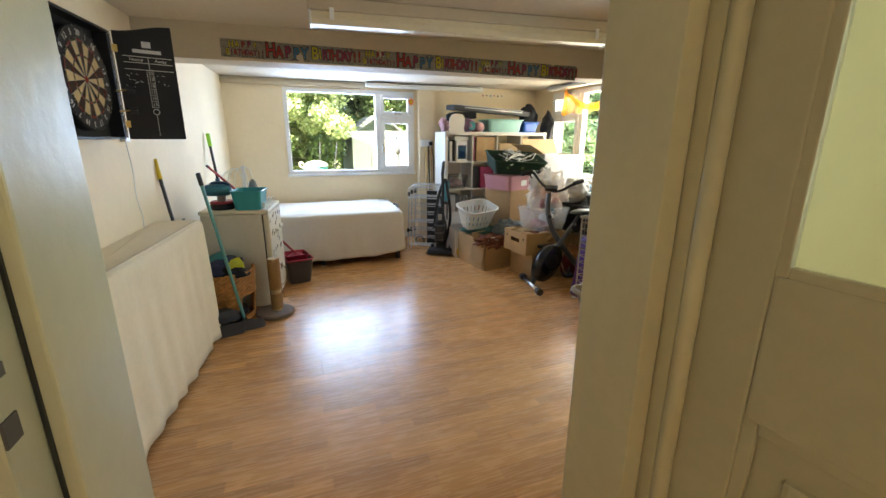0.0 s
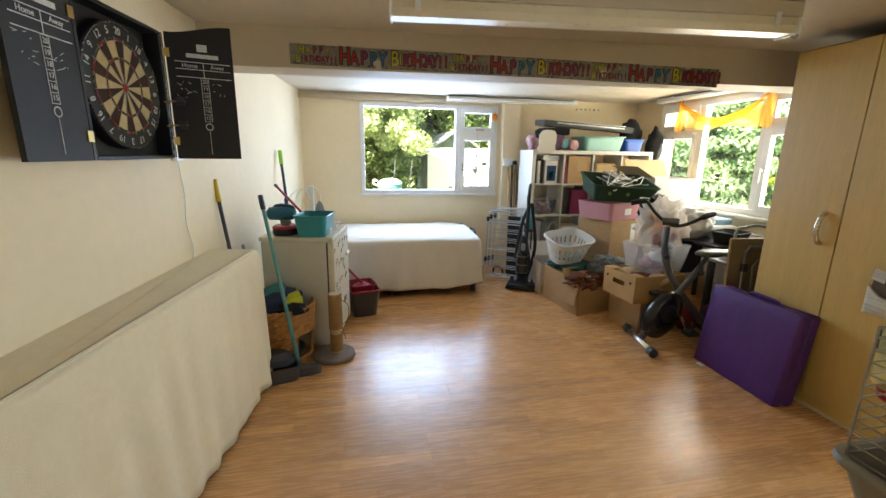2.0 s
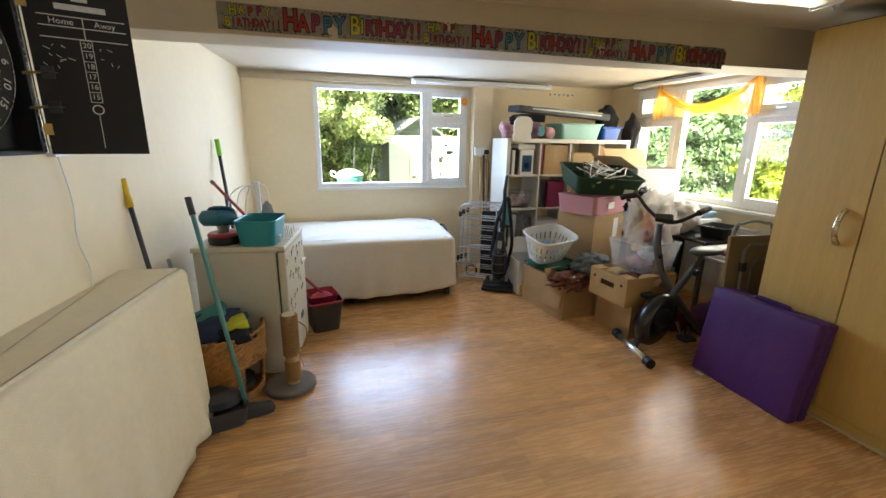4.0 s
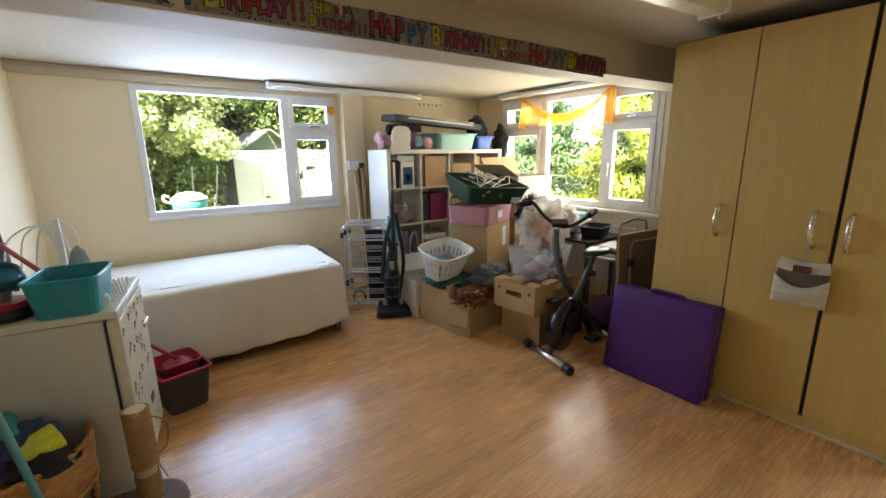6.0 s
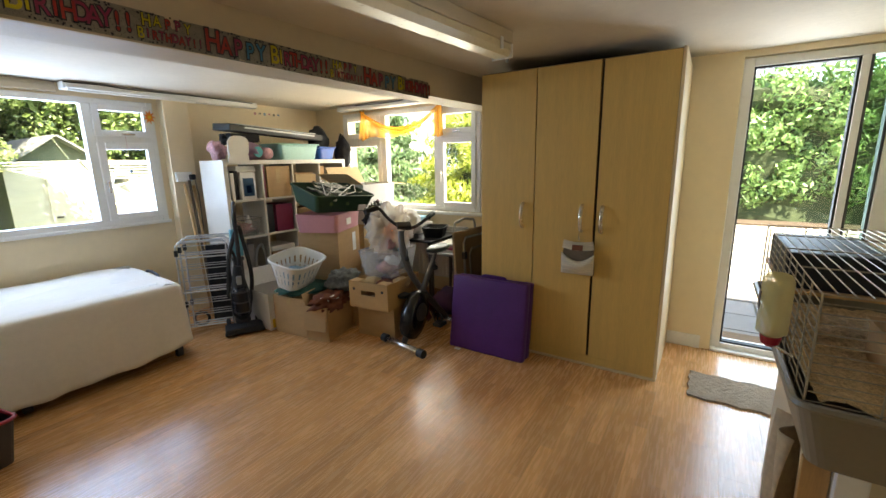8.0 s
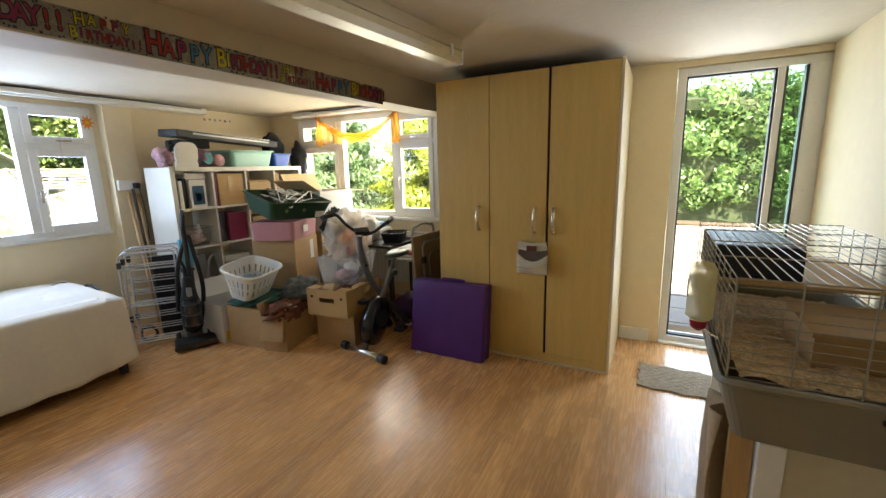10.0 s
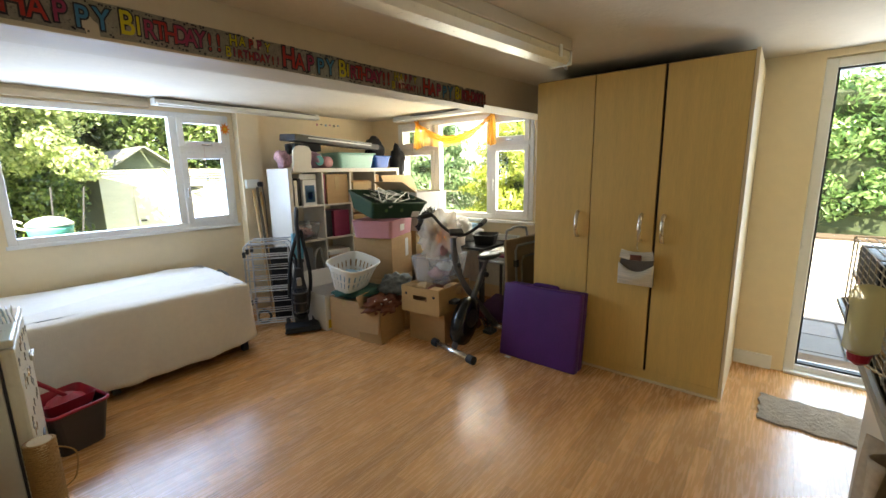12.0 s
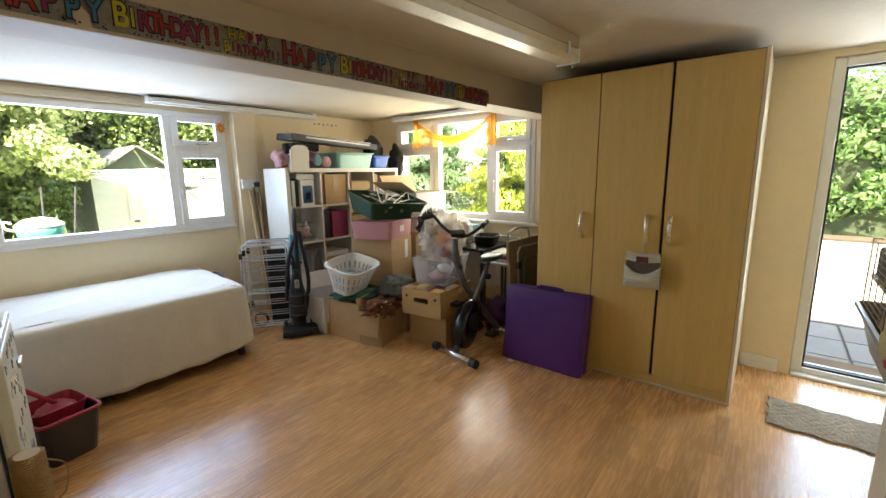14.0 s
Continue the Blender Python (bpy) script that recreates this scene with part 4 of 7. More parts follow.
def wicker_basket():
    w = tagged(new("cat_basket"), "two-tier brown wicker cat basket with a dark round opening", "basket")
    w.matrix_basis = pose(-0.61, 6.80, 0) @ Matrix.Scale(0.93, 4)
    n, tiers = 56, []
    hole = lambda a, z: 0.05 < z < 0.27 and abs(((a - math.radians(-27) + math.pi) % (2 * math.pi)) - math.pi) < 0.46 * math.sqrt(max(0, 1 - ((z - 0.13) / 0.15) ** 2))
    def rad(z):
        return 0.195 + 0.035 * (z / 0.42) + (0.008 if 0.22 < z < 0.25 else 0)
    bm = bmesh.new()
    rows = 26
    V = [[bm.verts.new((rad(z) * math.cos(a) * (1 + 0.022 * (1 if (i + j) % 2 else -1)), rad(z) * math.sin(a) * (1 + 0.022 * (1 if (i + j) % 2 else -1)), z)) for i, a in enumerate(2 * math.pi * i / n for i in range(n))] for j, z in enumerate(0.42 * j / rows for j in range(rows + 1))]
    for j in range(rows):
        for i in range(n):
            if not hole(2 * math.pi * (i + 0.5) / n, 0.42 * (j + 0.5) / rows):
                bm.faces.new((V[j][i], V[j][(i + 1) % n], V[j + 1][(i + 1) % n], V[j + 1][i]))
    solid(part("body", bm, WICKER, w), 0.012)
    for z in (0.012, 0.235, 0.255, 0.42):
        r = rad(z) + 0.006
        part("band", tube([(r * math.cos(2 * math.pi * k / 90), r * math.sin(2 * math.pi * k / 90), z + 0.004 * (k % 3 - 1)) for k in range(90)], 0.011, 6, True), WICKER, w)
    part("base", lathe([(0.19, 0.005), (0.19, 0.02)], 32), WICKER, w)
    part("shelf", lathe([(0.195, 0.24), (0.195, 0.25)], 32), WICKER, w)
    part("cushion", lump(0.16, 0.16, 0.03, 2, 0.1), DARK, w, at=pose(0, 0, 0.022))


wicker_basket()
tagged(part("bag", lump(0.17, 0.13, 0.075, 7, 0.18), NAVYCLOTH, at=pose(-0.63, 6.755, 0.345, 0, -12, 20), smooth=True), "dark blue fabric bag lying in the wicker basket", "bag")
tagged(part("cool_bag", boxes((-0.12, 0.09, -0.08, 0.08, 0.0, 0.06), bevel=0.022), AQUA, at=pose(-0.65, 6.805, 0.44, 6, -20, 12), smooth=True), "teal padded bag on top of the wicker basket", "bag")
tagged(part("foil_packet", boxes((-0.06, 0.06, -0.045, 0.045, 0.0, 0.06), bevel=0.012), surface("yellow_foil", (0.62, 0.62, 0.05), 0.25, 0.2, 20, 0.4, 30), at=pose(-0.51, 6.71, 0.42, 15, -14, 20), smooth=True), "shiny yellow packet in the wicker basket", "packet")
tagged(part("cloth", lump(0.10, 0.07, 0.045, 9, 0.25), BLACKCLOTH, at=pose(-0.525, 6.67, 0.355, 0, 10, 0), smooth=True), "black cloth in the wicker basket", "cloth")


def freezer():
    f = tagged(new("freezer"), "yellowed white under-counter freezer covered in stickers", "freezer")
    f.matrix_basis = pose(-0.245, 6.86, 0, 0, 0, -8)
    part("body", boxes((-0.50, -0.055, 0.0, 0.55, 0.02, 0.80), bevel=0.008), surface("grey_white_enamel", (0.60, 0.58, 0.50), 0.35, 0.05, 5, stain=0.15), f)
    part("top", boxes((-0.51, 0.0, -0.005, 0.555, 0.802, 0.832), bevel=0.009), OFFW, f)
    d = part("door", boxes((-0.045, 0.0, 0.004, 0.546, 0.05, 0.795), bevel=0.012), OFFW, f)
    part("seal", boxes((-0.054, -0.046, 0.012, 0.538, 0.06, 0.785)), DARK, f)
    part("handle", boxes((0.001, 0.014, 0.42, 0.53, 0.60, 0.625), bevel=0.004), OFFW, d)
    part("vent", boxes((0.001, 0.006, 0.30, 0.37, 0.25, 0.29), bevel=0.002), DARK, d)
    r2 = random.Random(11)
    for k in range(26):
        y, z = r2.uniform(0.03, 0.5), r2.uniform(0.40, 0.78)
        part("sticker", tube([(0.002, y + 0.014 * math.cos(a) * r2.uniform(0.6, 1.2), z + 0.02 * math.sin(a)) for a in (0, 0.9, 1.9, 2.8, 3.9)], 0.0018, 5), r2.choice((STEEL, TAUPE, STEEL, CHROME)), d)
    for x in (-0.46, -0.1):
        for y in (0.04, 0.5):
            part("foot", lathe([(0.018, 0), (0.018, 0.022)], 12), BLACK, f, at=pose(x, y, 0))


freezer()
FT = pose(-0.245, 6.86, 0.832, 0, 0, -8)


def basin(name, at, w0, d0, w1, d1, h, material, label, category="box", lid=None, rim_m=None):
    t = tagged(new(name), label, category)
    t.matrix_basis = at
    part("body", shell(bmesh.new(), w0, d0, w1, d1, h), material, t)
    part("rim", rim(w1, d1, h - 0.004), rim_m or material, t)
    if lid:
        part("lid", boxes((-w1 / 2 - 0.008, w1 / 2 + 0.008, -d1 / 2 - 0.008, d1 / 2 + 0.008, h + 0.003, h + 0.018), bevel=0.006), lid, t)
    return t


b = basin("storage_basket", FT @ pose(-0.150, 0.125, 0.001, 0, 0, -1), 0.19, 0.24, 0.225, 0.285, 0.15, TEAL, "teal plastic storage basket on the freezer", "basket")
part("label_sticker", boxes((-0.03, 0.03, -0.1315, -0.129, 0.035, 0.07)), PAPER, b, at=pose(0, -0.001, 0, -7, 0, 0))
tagged(part("paper_bundle", boxes((-0.07, 0.07, -0.05, 0.05, 0, 0.04), bevel=0.006), PAPER, at=FT @ pose(-0.115, 0.11, 0.006, 0, 0, 20)), "folded papers inside the teal basket", "paper")
sv = tagged(new("hand_vacuum"), "blue hand vacuum with a red and black base on the freezer", "vacuum cleaner")
sv.matrix_basis = FT @ pose(-0.36, 0.12, 0.001)
part("base", lathe([(0.085, 0), (0.09, 0.02), (0.085, 0.045)], 28), BLACK, sv, smooth=False)
part("ring", lathe([(0.088, 0.046), (0.09, 0.055), (0.078, 0.066)], 28), RED, sv)
part("motor", lathe([(0.03, 0.066), (0.035, 0.1), (0.05, 0.11)], 20), STEEL, sv)
part("body", lathe([(0.02, -0.12), (0.045, -0.1), (0.05, 0.0), (0.045, 0.06), (0.015, 0.08)], 20), surface("petrol_plastic", (0.015, 0.14, 0.22), 0.3), sv, at=pose(0.0, 0.0, 0.15, 0, 90, 12), smooth=True)
part("handle", tube([(-0.09, 0, 0.16), (-0.05, 0, 0.205), (0.05, 0, 0.20), (0.07, 0, 0.16)], 0.012, 8, False, 5), NAVY, sv)
m = tagged(new("spray_mop"), "black spray mop with a lime grip, leaning behind the freezer", "mop")
part("handle", tube([(-0.60, 7.62, 0.02), (-0.76, 7.98, 1.33)], 0.012, 10), BLACK, m)
part("grip", tube([(-0.755, 7.97, 1.30), (-0.769, 8.0, 1.42)], 0.018, 10), LIME, m)
part("clamp", tube([(-0.71, 7.86, 0.90), (-0.72, 7.885, 1.0)], 0.02, 10), NAVY, m)
m = tagged(new("steam_mop"), "red handled brush lying over the freezer top", "brush")
part("handle", tube([(-0.74, 7.60, 1.13), (-0.40, 7.10, 0.885)], 0.010, 8), RED, m)
part("tip", tube([(-0.752, 7.618, 1.138), (-0.735, 7.593, 1.127)], 0.013, 8), DARK, m)
part("head", lathe([(0.05, 0), (0.055, 0.015), (0.02, 0.025)], 18, sx=1.4), RED, m, at=pose(-0.37, 7.06, 0.858, 0, 0, -30))
ir = tagged(new("iron"), "blue and white steam iron stood on its heel", "iron")
ir.matrix_basis = FT @ pose(-0.17, 0.36, 0.001, 0, 0, 25)
part("soleplate", lathe([(0.055, 0), (0.05, 0.09), (0.025, 0.19), (0.004, 0.215)], 20, sx=1, sy=0.12), STEEL, ir)
part("shell", lathe([(0.05, 0), (0.047, 0.09), (0.024, 0.17), (0.006, 0.19)], 20, sx=1, sy=0.5), WHITE_P, ir, at=pose(0, 0.034, 0))
part("grip", tube([(0, 0.055, 0.02), (0, 0.10, 0.05), (0, 0.095, 0.12), (0, 0.045, 0.15)], 0.014, 8, False, 5), BLUE, ir)
rk = tagged(new("wire_rack"), "bent white wire rack on the freezer", "rack")
for k in range(5):
    part("wire", tube([(-0.02 + 0.012 * k, 0.22, 0.004), (-0.03 + 0.012 * k, 0.24, 0.05 + 0.006 * (k % 3)), (-0.05 + 0.016 * k, 0.33, 0.055), (-0.045 + 0.014 * k, 0.36, 0.004)], 0.0025, 6, False, 5), WHITE_P, rk, at=FT @ pose(-0.03, 0.02, 0))
rk2 = tagged(new("wire_hoop"), "white wire hanger frame against the wall", "rack")
for k in range(3):
    part("wire", tube([(-0.66 + 0.05 * k, 7.55, 0.86), (-0.63 + 0.06 * k, 7.56, 1.05 + 0.02 * k), (-0.50 + 0.05 * k, 7.56, 1.10), (-0.44 + 0.03 * k, 7.55, 0.86)], 0.004, 6, False, 6), WHITE_P, rk2)
part("upright", boxes((-0.47, -0.44, 7.54, 7.57, 0.0, 1.14), bevel=0.004), WHITE_P, rk2)

post = tagged(new("scratching_post"), "worn sisal cat scratching post on a brown plush base", "scratching post")
post.matrix_basis = pose(-0.262, 6.735, 0)
part("base", lathe([(0.14, 0), (0.148, 0.008), (0.146, 0.026), (0.135, 0.032)], 40), PLUSH, post, smooth=False)
part("core", lathe([(0.035, 0.03), (0.035, 0.47)], 20), CARD_L, post, at=pose(0.02, 0.0, 0, 1.5, 0, 0))
rope = bmesh.new()
sweep(rope, [(0.041 * math.cos(a * 0.5) + 0.02, 0.041 * math.sin(a * 0.5), 0.05 + a * 0.00055) for a in range(230)], 0.0052, 5)
part("rope", rope, SISAL, post)
rope = bmesh.new()
sweep(rope, [(0.043 * math.cos(a * 0.5) + 0.02, 0.043 * math.sin(a * 0.5), 0.21 + a * 0.00075) for a in range(340)], 0.006, 5)
part("rope", rope, SISAL, post)
part("loose_strand", tube([(0.05, -0.03, 0.44), (0.11, -0.02, 0.38), (0.10, 0.0, 0.27), (0.06, 0.01, 0.22), (0.085, -0.03, 0.14)], 0.003, 6, False, 8), SISAL, post)

bk = tagged(new("mop_bucket"), "dark grey mop bucket with a red wringer insert", "bucket")
bk.matrix_basis = pose(-0.065, 7.565, 0, 0, 0, 13)
part("body", shell(bmesh.new(), 0.20, 0.25, 0.255, 0.31, 0.24), surface("charcoal_plastic", (0.045, 0.038, 0.04), 0.4), bk)
part("rim", rim(0.26, 0.315, 0.238, 0.009), RED, bk)
ins = part("wringer", shell(bmesh.new(), 0.18, 0.18, 0.225, 0.225, 0.085), RED, bk, at=pose(0, 0.03, 0.185))
part("cone", lathe([(0.10, 0.02), (0.05, 0.07), (0.02, 0.09)], 24), RED, ins)
mp = tagged(new("mop"), "red handled mop standing in the bucket", "mop")
part("handle", tube([(-0.055, 7.575, 0.26), (-0.215, 7.485, 0.47), (-0.23, 7.477, 0.49)], 0.011, 8), RED, mp)
part("head", lathe([(0.085, 0.215), (0.08, 0.245), (0.03, 0.275)], 20), RED, mp, at=pose(-0.065, 7.585, 0))
tagged(part("blue_cloth", lump(0.06, 0.09, 0.10, 4, 0.25), surface("blue_cleaning_cloth", (0.02, 0.06, 0.16), 0.9, 0.3, 12), at=pose(-0.245, 7.68, 0), smooth=True), "dark blue cloth beside the mop bucket", "cloth")

# ---- bed ----
bed = tagged(new("bed"), "single bed on short dark legs", "bed")
bed.matrix_basis = pose(0, 0, 0)
part("frame", boxes((-0.70, 1.13, 7.95, 8.93, 0.14, 0.22), bevel=0.01), DARK, bed)
part("mattress", boxes((-0.70, 1.11, 7.95, 8.95, 0.222, 0.55), bevel=0.04), SHEET, bed)
for x in (-0.66, 0.2, 1.06):
    for y in (8.0, 8.88):
        part("leg", boxes((x, x + 0.045, y - 0.02, y + 0.025, 0.0, 0.139), bevel=0.004), DARK, bed)
part("end_rail", tube([(1.19, 8.30, 0.16), (1.22, 8.45, 0.50), (1.22, 8.75, 0.52), (1.19, 8.76, 0.16)], 0.012, 8, False, 4), BLACK, bed)


def bed_hem(s, p):
    z = 0.082 + 0.02 * noise.noise(p * 3)
    if p.y < 8.1:
        z += 0.05 * max(0, p.x - 0.75) / 0.4
    return z


cover = part("bedspread", drape([(-0.74, 7.92), (1.135, 7.90), (1.20, 8.98), (-0.74, 8.98)], 0.578, bed_hem, 0.024, 24, 8, radius=0.045, flare=0.035, per=340, levels=14, sag=0.010), SHEET, smooth=True)
tagged(solid(cover, 0.004), "white cotton bedspread hanging over the bed to near the floor", "bedspread")

# ---- clothes airer, vacuum cleaner and poles ----
def airer_wing(parent, at, w, h, bars):
    fr = part("frame", tube([(0, 0, 0.01), (0, 0, h - 0.03), (0.03, 0, h), (w - 0.03, 0, h), (w, 0, h - 0.03), (w, 0, 0.01)], 0.007, 8), STEEL_L, parent, at=at)
    for i in range(bars):
        z = 0.06 + (h - 0.1) * i / (bars - 1)
        part("bar", tube([(0.005, 0, z), (w - 0.005, 0, z)], 0.004 if i % 3 else 0.007, 6), STEEL_L, fr)
    for z in (0.22, h - 0.12):
        part("joint", boxes((-0.012, 0.012, -0.02, 0.02, z, z + 0.05), bevel=0.004), BLACK, fr)


STEEL_L = surface("white_coated_wire", (0.50, 0.51, 0.53), 0.3, 0.05, 20, metal=0.5)
air = tagged(new("clothes_airer"), "folded grey wire clothes airer standing on end", "clothes airer")
air.matrix_basis = pose(1.33, 8.40, 0, 0, 0, -36)
airer_wing(air, pose(0.0, -0.03, 0, -5, 0, 0), 0.38, 0.80, 8)
airer_wing(air, pose(0.02, 0.03, 0, -4, 0, 0), 0.38, 0.82, 8)
airer_wing(air, pose(0.05, 0.09, 0, -3, 0, 0), 0.38, 0.83, 8)

# dark backing for the airer's bars; the bag and wheel shapes are invented
bb = tagged(new("dark_airer_backing"), "dark folded things behind the airer", "folded frame")
part("bag", boxes((0.20, 0.38, 0.13, 0.19, 0.03, 0.74), bevel=0.02), BLACKCLOTH, bb, at=air.matrix_basis.copy())
part("wheel", tube([(0.10 + 0.06 * math.cos(a * 0.524), 0.16, 0.065 + 0.06 * math.sin(a * 0.524)) for a in range(12)], 0.012, 8, True), RUBBER, bb, at=air.matrix_basis.copy())

vac = tagged(new("vacuum_cleaner"), "black upright vacuum cleaner", "vacuum cleaner")
vac.matrix_basis = pose(1.64, 8.04, 0, 0, 0, -28)
part("head", boxes((-0.15, 0.15, -0.15, 0.03, 0.012, 0.07), bevel=0.022), BLACK, vac)
part("bumper", boxes((-0.155, 0.155, -0.158, -0.14, 0.02, 0.045), bevel=0.006), RUBBER, vac)
part("yoke", boxes((-0.06, 0.06, -0.02, 0.07, 0.03, 0.12), bevel=0.02), DARK, vac)
for s in (-1, 1):
    part("wheel", lathe([(0.04, -0.018), (0.048, 0), (0.04, 0.018)], 18), RUBBER, vac, at=pose(0.115 * s, 0.07, 0.05, 0, 90, 0))
part("body", lathe([(0.05, 0.10), (0.075, 0.15), (0.078, 0.34), (0.06, 0.42), (0.030, 0.58)], 22, sy=0.9), BLACK, vac, at=pose(0, 0.03, 0, 4, 0, 0))
part("canister", lathe([(0.05, 0.17), (0.062, 0.19), (0.062, 0.36), (0.05, 0.40)], 20), surface("smoked_plastic", (0.03, 0.028, 0.03), 0.12), vac, "smoked plastic dust bin", at=pose(0.0, -0.045, 0.0, 4, 0, 0))
for z in (0.19, 0.28, 0.37):
    part("band", lathe([(0.064, z), (0.066, z + 0.006), (0.064, z + 0.012)], 20), DARK, vac, at=pose(0.0, -0.045, 0.0, 4, 0, 0))
part("clip", boxes((-0.02, 0.02, -0.085, -0.03, 0.43, 0.50), bevel=0.01), STEEL, vac)
part("cable_wrap", tube([(-0.05, 0.09, 0.36), (-0.06, 0.10, 0.60), (-0.03, 0.10, 0.70), (0.0, 0.10, 0.60), (-0.01, 0.09, 0.36)], 0.012, 8, False, 6), BLACK, vac)
part("wand", tube([(0.02, 0.02, 0.50), (0.025, 0.0, 0.85), (0.02, -0.01, 1.0)], 0.018, 10), BLACK, vac)
part("handle", tube([(0.02, -0.01, 0.97), (0.03, -0.02, 1.08), (0.03, 0.03, 1.11), (0.02, 0.06, 1.0), (0.02, 0.03, 0.92)], 0.016, 8, False, 6), BLACK, vac)
part("hose", tube([(0.06, 0.06, 0.16), (0.11, 0.08, 0.45), (0.07, 0.07, 0.80), (0.04, 0.05, 0.90), (-0.05, 0.07, 0.65), (-0.09, 0.05, 0.3)], 0.017, 8, False, 8), RUBBER, vac)
part("collar", lathe([(0.03, 0), (0.032, 0.05)], 14), surface("copper_band", (0.45, 0.25, 0.17), 0.3, metal=1.0), vac, at=pose(0.0, 0.02, 0.50))
for k, (x, top, mm) in enumerate(((1.72, 1.26, WOOD), (1.765, 1.29, BARK), (1.80, 1.24, WOOD))):
    stick("pole", "long wooden broom handle leaning on the pier", "pole", (x - 0.04, 8.62 + 0.03 * k, 0.0), (x, 8.885, top), 0.012, mm)


# ---- cube shelf and what is on it ----
SH = pose(1.81, 8.36, 0)
W_S, D_S, H_S, N_S = 1.48, 0.39, 1.47, 4
shelf = tagged(new("cube_shelf"), "white cube shelving unit, half full of boxes", "shelf")
shelf.matrix_basis = SH
T_O, T_I = 0.04, 0.017
CELL = (W_S - 2 * T_O - 3 * T_I) / 4
part("side", boxes((0, T_O, 0, D_S, 0, H_S), bevel=0.002), WHITE_M, shelf)
part("side", boxes((W_S - T_O, W_S, 0, D_S, 0, H_S), bevel=0.002), WHITE_M, shelf)
part("top", boxes((T_O, W_S - T_O, 0, D_S, H_S - T_O, H_S), bevel=0.002), WHITE_M, shelf)
part("bottom", boxes((T_O, W_S - T_O, 0, D_S, 0, T_O), bevel=0.002), WHITE_M, shelf)


def cell(i, j):
    """Lower left corner of the opening in column i, row j from the floor."""
    return T_O + i * (CELL + T_I), T_O + j * (CELL + T_I)


for k in range(1, 4):
    x = cell(k, 0)[0]
    part("divider", boxes((x - T_I, x, 0.004, D_S - 0.004, T_O, H_S - T_O)), WHITE_M, shelf)
    z = cell(0, k)[1]
    for i in range(4):
        x0 = cell(i, 0)[0]
        part("shelf_board", boxes((x0, x0 + CELL, 0.004, D_S - 0.004, z - T_I, z)), WHITE_M, shelf)


def in_cell(i, j, x, y, z=0.0, rz=0):
    cx, cz = cell(i, j)
    return SH @ pose(cx + x, y, cz + z, 0, 0, rz)


def carton(name, at, w, d, h, label, material=CARD, flaps="", tilt=(112, 118, 108, 122), tape=True, prints=(), flap_m=None):
    """A cardboard box with its front left bottom corner at the origin; flaps: open flaps among f, b, l, r."""
    t = tagged(new(name), label, "box")
    t.matrix_basis = at
    e = 0.005
    part("body", boxes((0, e, 0, d, 0, h), (w - e, w, 0, d, 0, h), (e, w - e, 0, e, 0, h), (e, w - e, d - e, d, 0, h), (e, w - e, e, d - e, 0, e)), material, t)
    if not flaps:
        part("flap", boxes((0.001, w - 0.001, 0.001, d / 2 - 0.001, h + 0.0005, h + 0.005)), material, t)
        part("flap", boxes((0.001, w - 0.001, d / 2 + 0.001, d - 0.001, h + 0.0005, h + 0.0055)), material, t)
        if tape:
            part("tape", boxes((-0.0012, w + 0.0012, d / 2 - 0.025, d / 2 + 0.025, h + 0.0056, h + 0.0068), (-0.0012, -0.0002, d / 2 - 0.025, d / 2 + 0.025, h - 0.06, h + 0.0056)), TAPE, t)
    spec = {"f": (w, pose(0, 0, h, tilt[0], 0, 0)), "b": (w, pose(w, d, h, tilt[1], 0, 180)), "l": (d, pose(0, d, h, tilt[2], 0, -90)), "r": (d, pose(w, 0, h, tilt[3], 0, 90))}
    for k in flaps:
        ln, m = spec[k]
        lo = 0.48 * (d if k in "fb" else w)
        part("flap", boxes((0.003, ln - 0.003, 0.0, 0.0045, 0.001, lo)), flap_m or material, t, at=m)
    for x0, x1, z0, z1, mt in prints:
        part("print", boxes((x0, x1, -0.0016, -0.0003, z0, z1)), mt, t)
    return t


carton("photo_box", in_cell(0, 3, 0.13, 0.03), 0.15, 0.25, 0.25, "white and blue product box on the shelf", CARD_W, tape=False, prints=((0.02, 0.13, 0.03, 0.20, NAVY), (0.05, 0.10, 0.06, 0.13, BLUE)))
for k in range(3):
    tagged(part("binder", boxes((0, 0.032, 0, 0.24, 0, 0.27 - 0.02 * (k % 2)), bevel=0.003), (DARK, CARD_W, BLACK)[k], at=in_cell(0, 3, 0.01 + 0.037 * k, 0.05)), "upright file binder on the shelf", "binder", "binders on the shelf")
tagged(part("magazine_stack", boxes((0, 0.2, 0, 0.22, 0.0, 0.03), (0.005, 0.195, 0.003, 0.215, 0.031, 0.05)), PAPER, at=in_cell(0, 3, 0.11, 0.06, 0.26)), "stack of magazines on a box", "magazines")
carton("shelf_box", in_cell(1, 3, 0.05, 0.02), 0.27, 0.30, 0.30, "brown cardboard box filling a shelf opening", CARD, prints=((0.10, 0.15, 0.14, 0.28, TAPE),))
tagged(part("folder", boxes((0, 0.02, 0, 0.28, 0, 0.31), bevel=0.002), MAGENTA, at=in_cell(1, 3, 0.015, 0.03)), "dark red folder standing on the shelf", "folder")
carton("shelf_box", in_cell(2, 3, 0.04, 0.02), 0.26, 0.30, 0.21, "pale cardboard box on the shelf", CARD_L)
tagged(part("brown_envelope", boxes((0, 0.27, 0, 0.26, 0, 0.012), bevel=0.004), CARD, at=in_cell(2, 3, 0.03, 0.04, 0.217, 2)), "brown padded envelope lying on a box", "envelope")
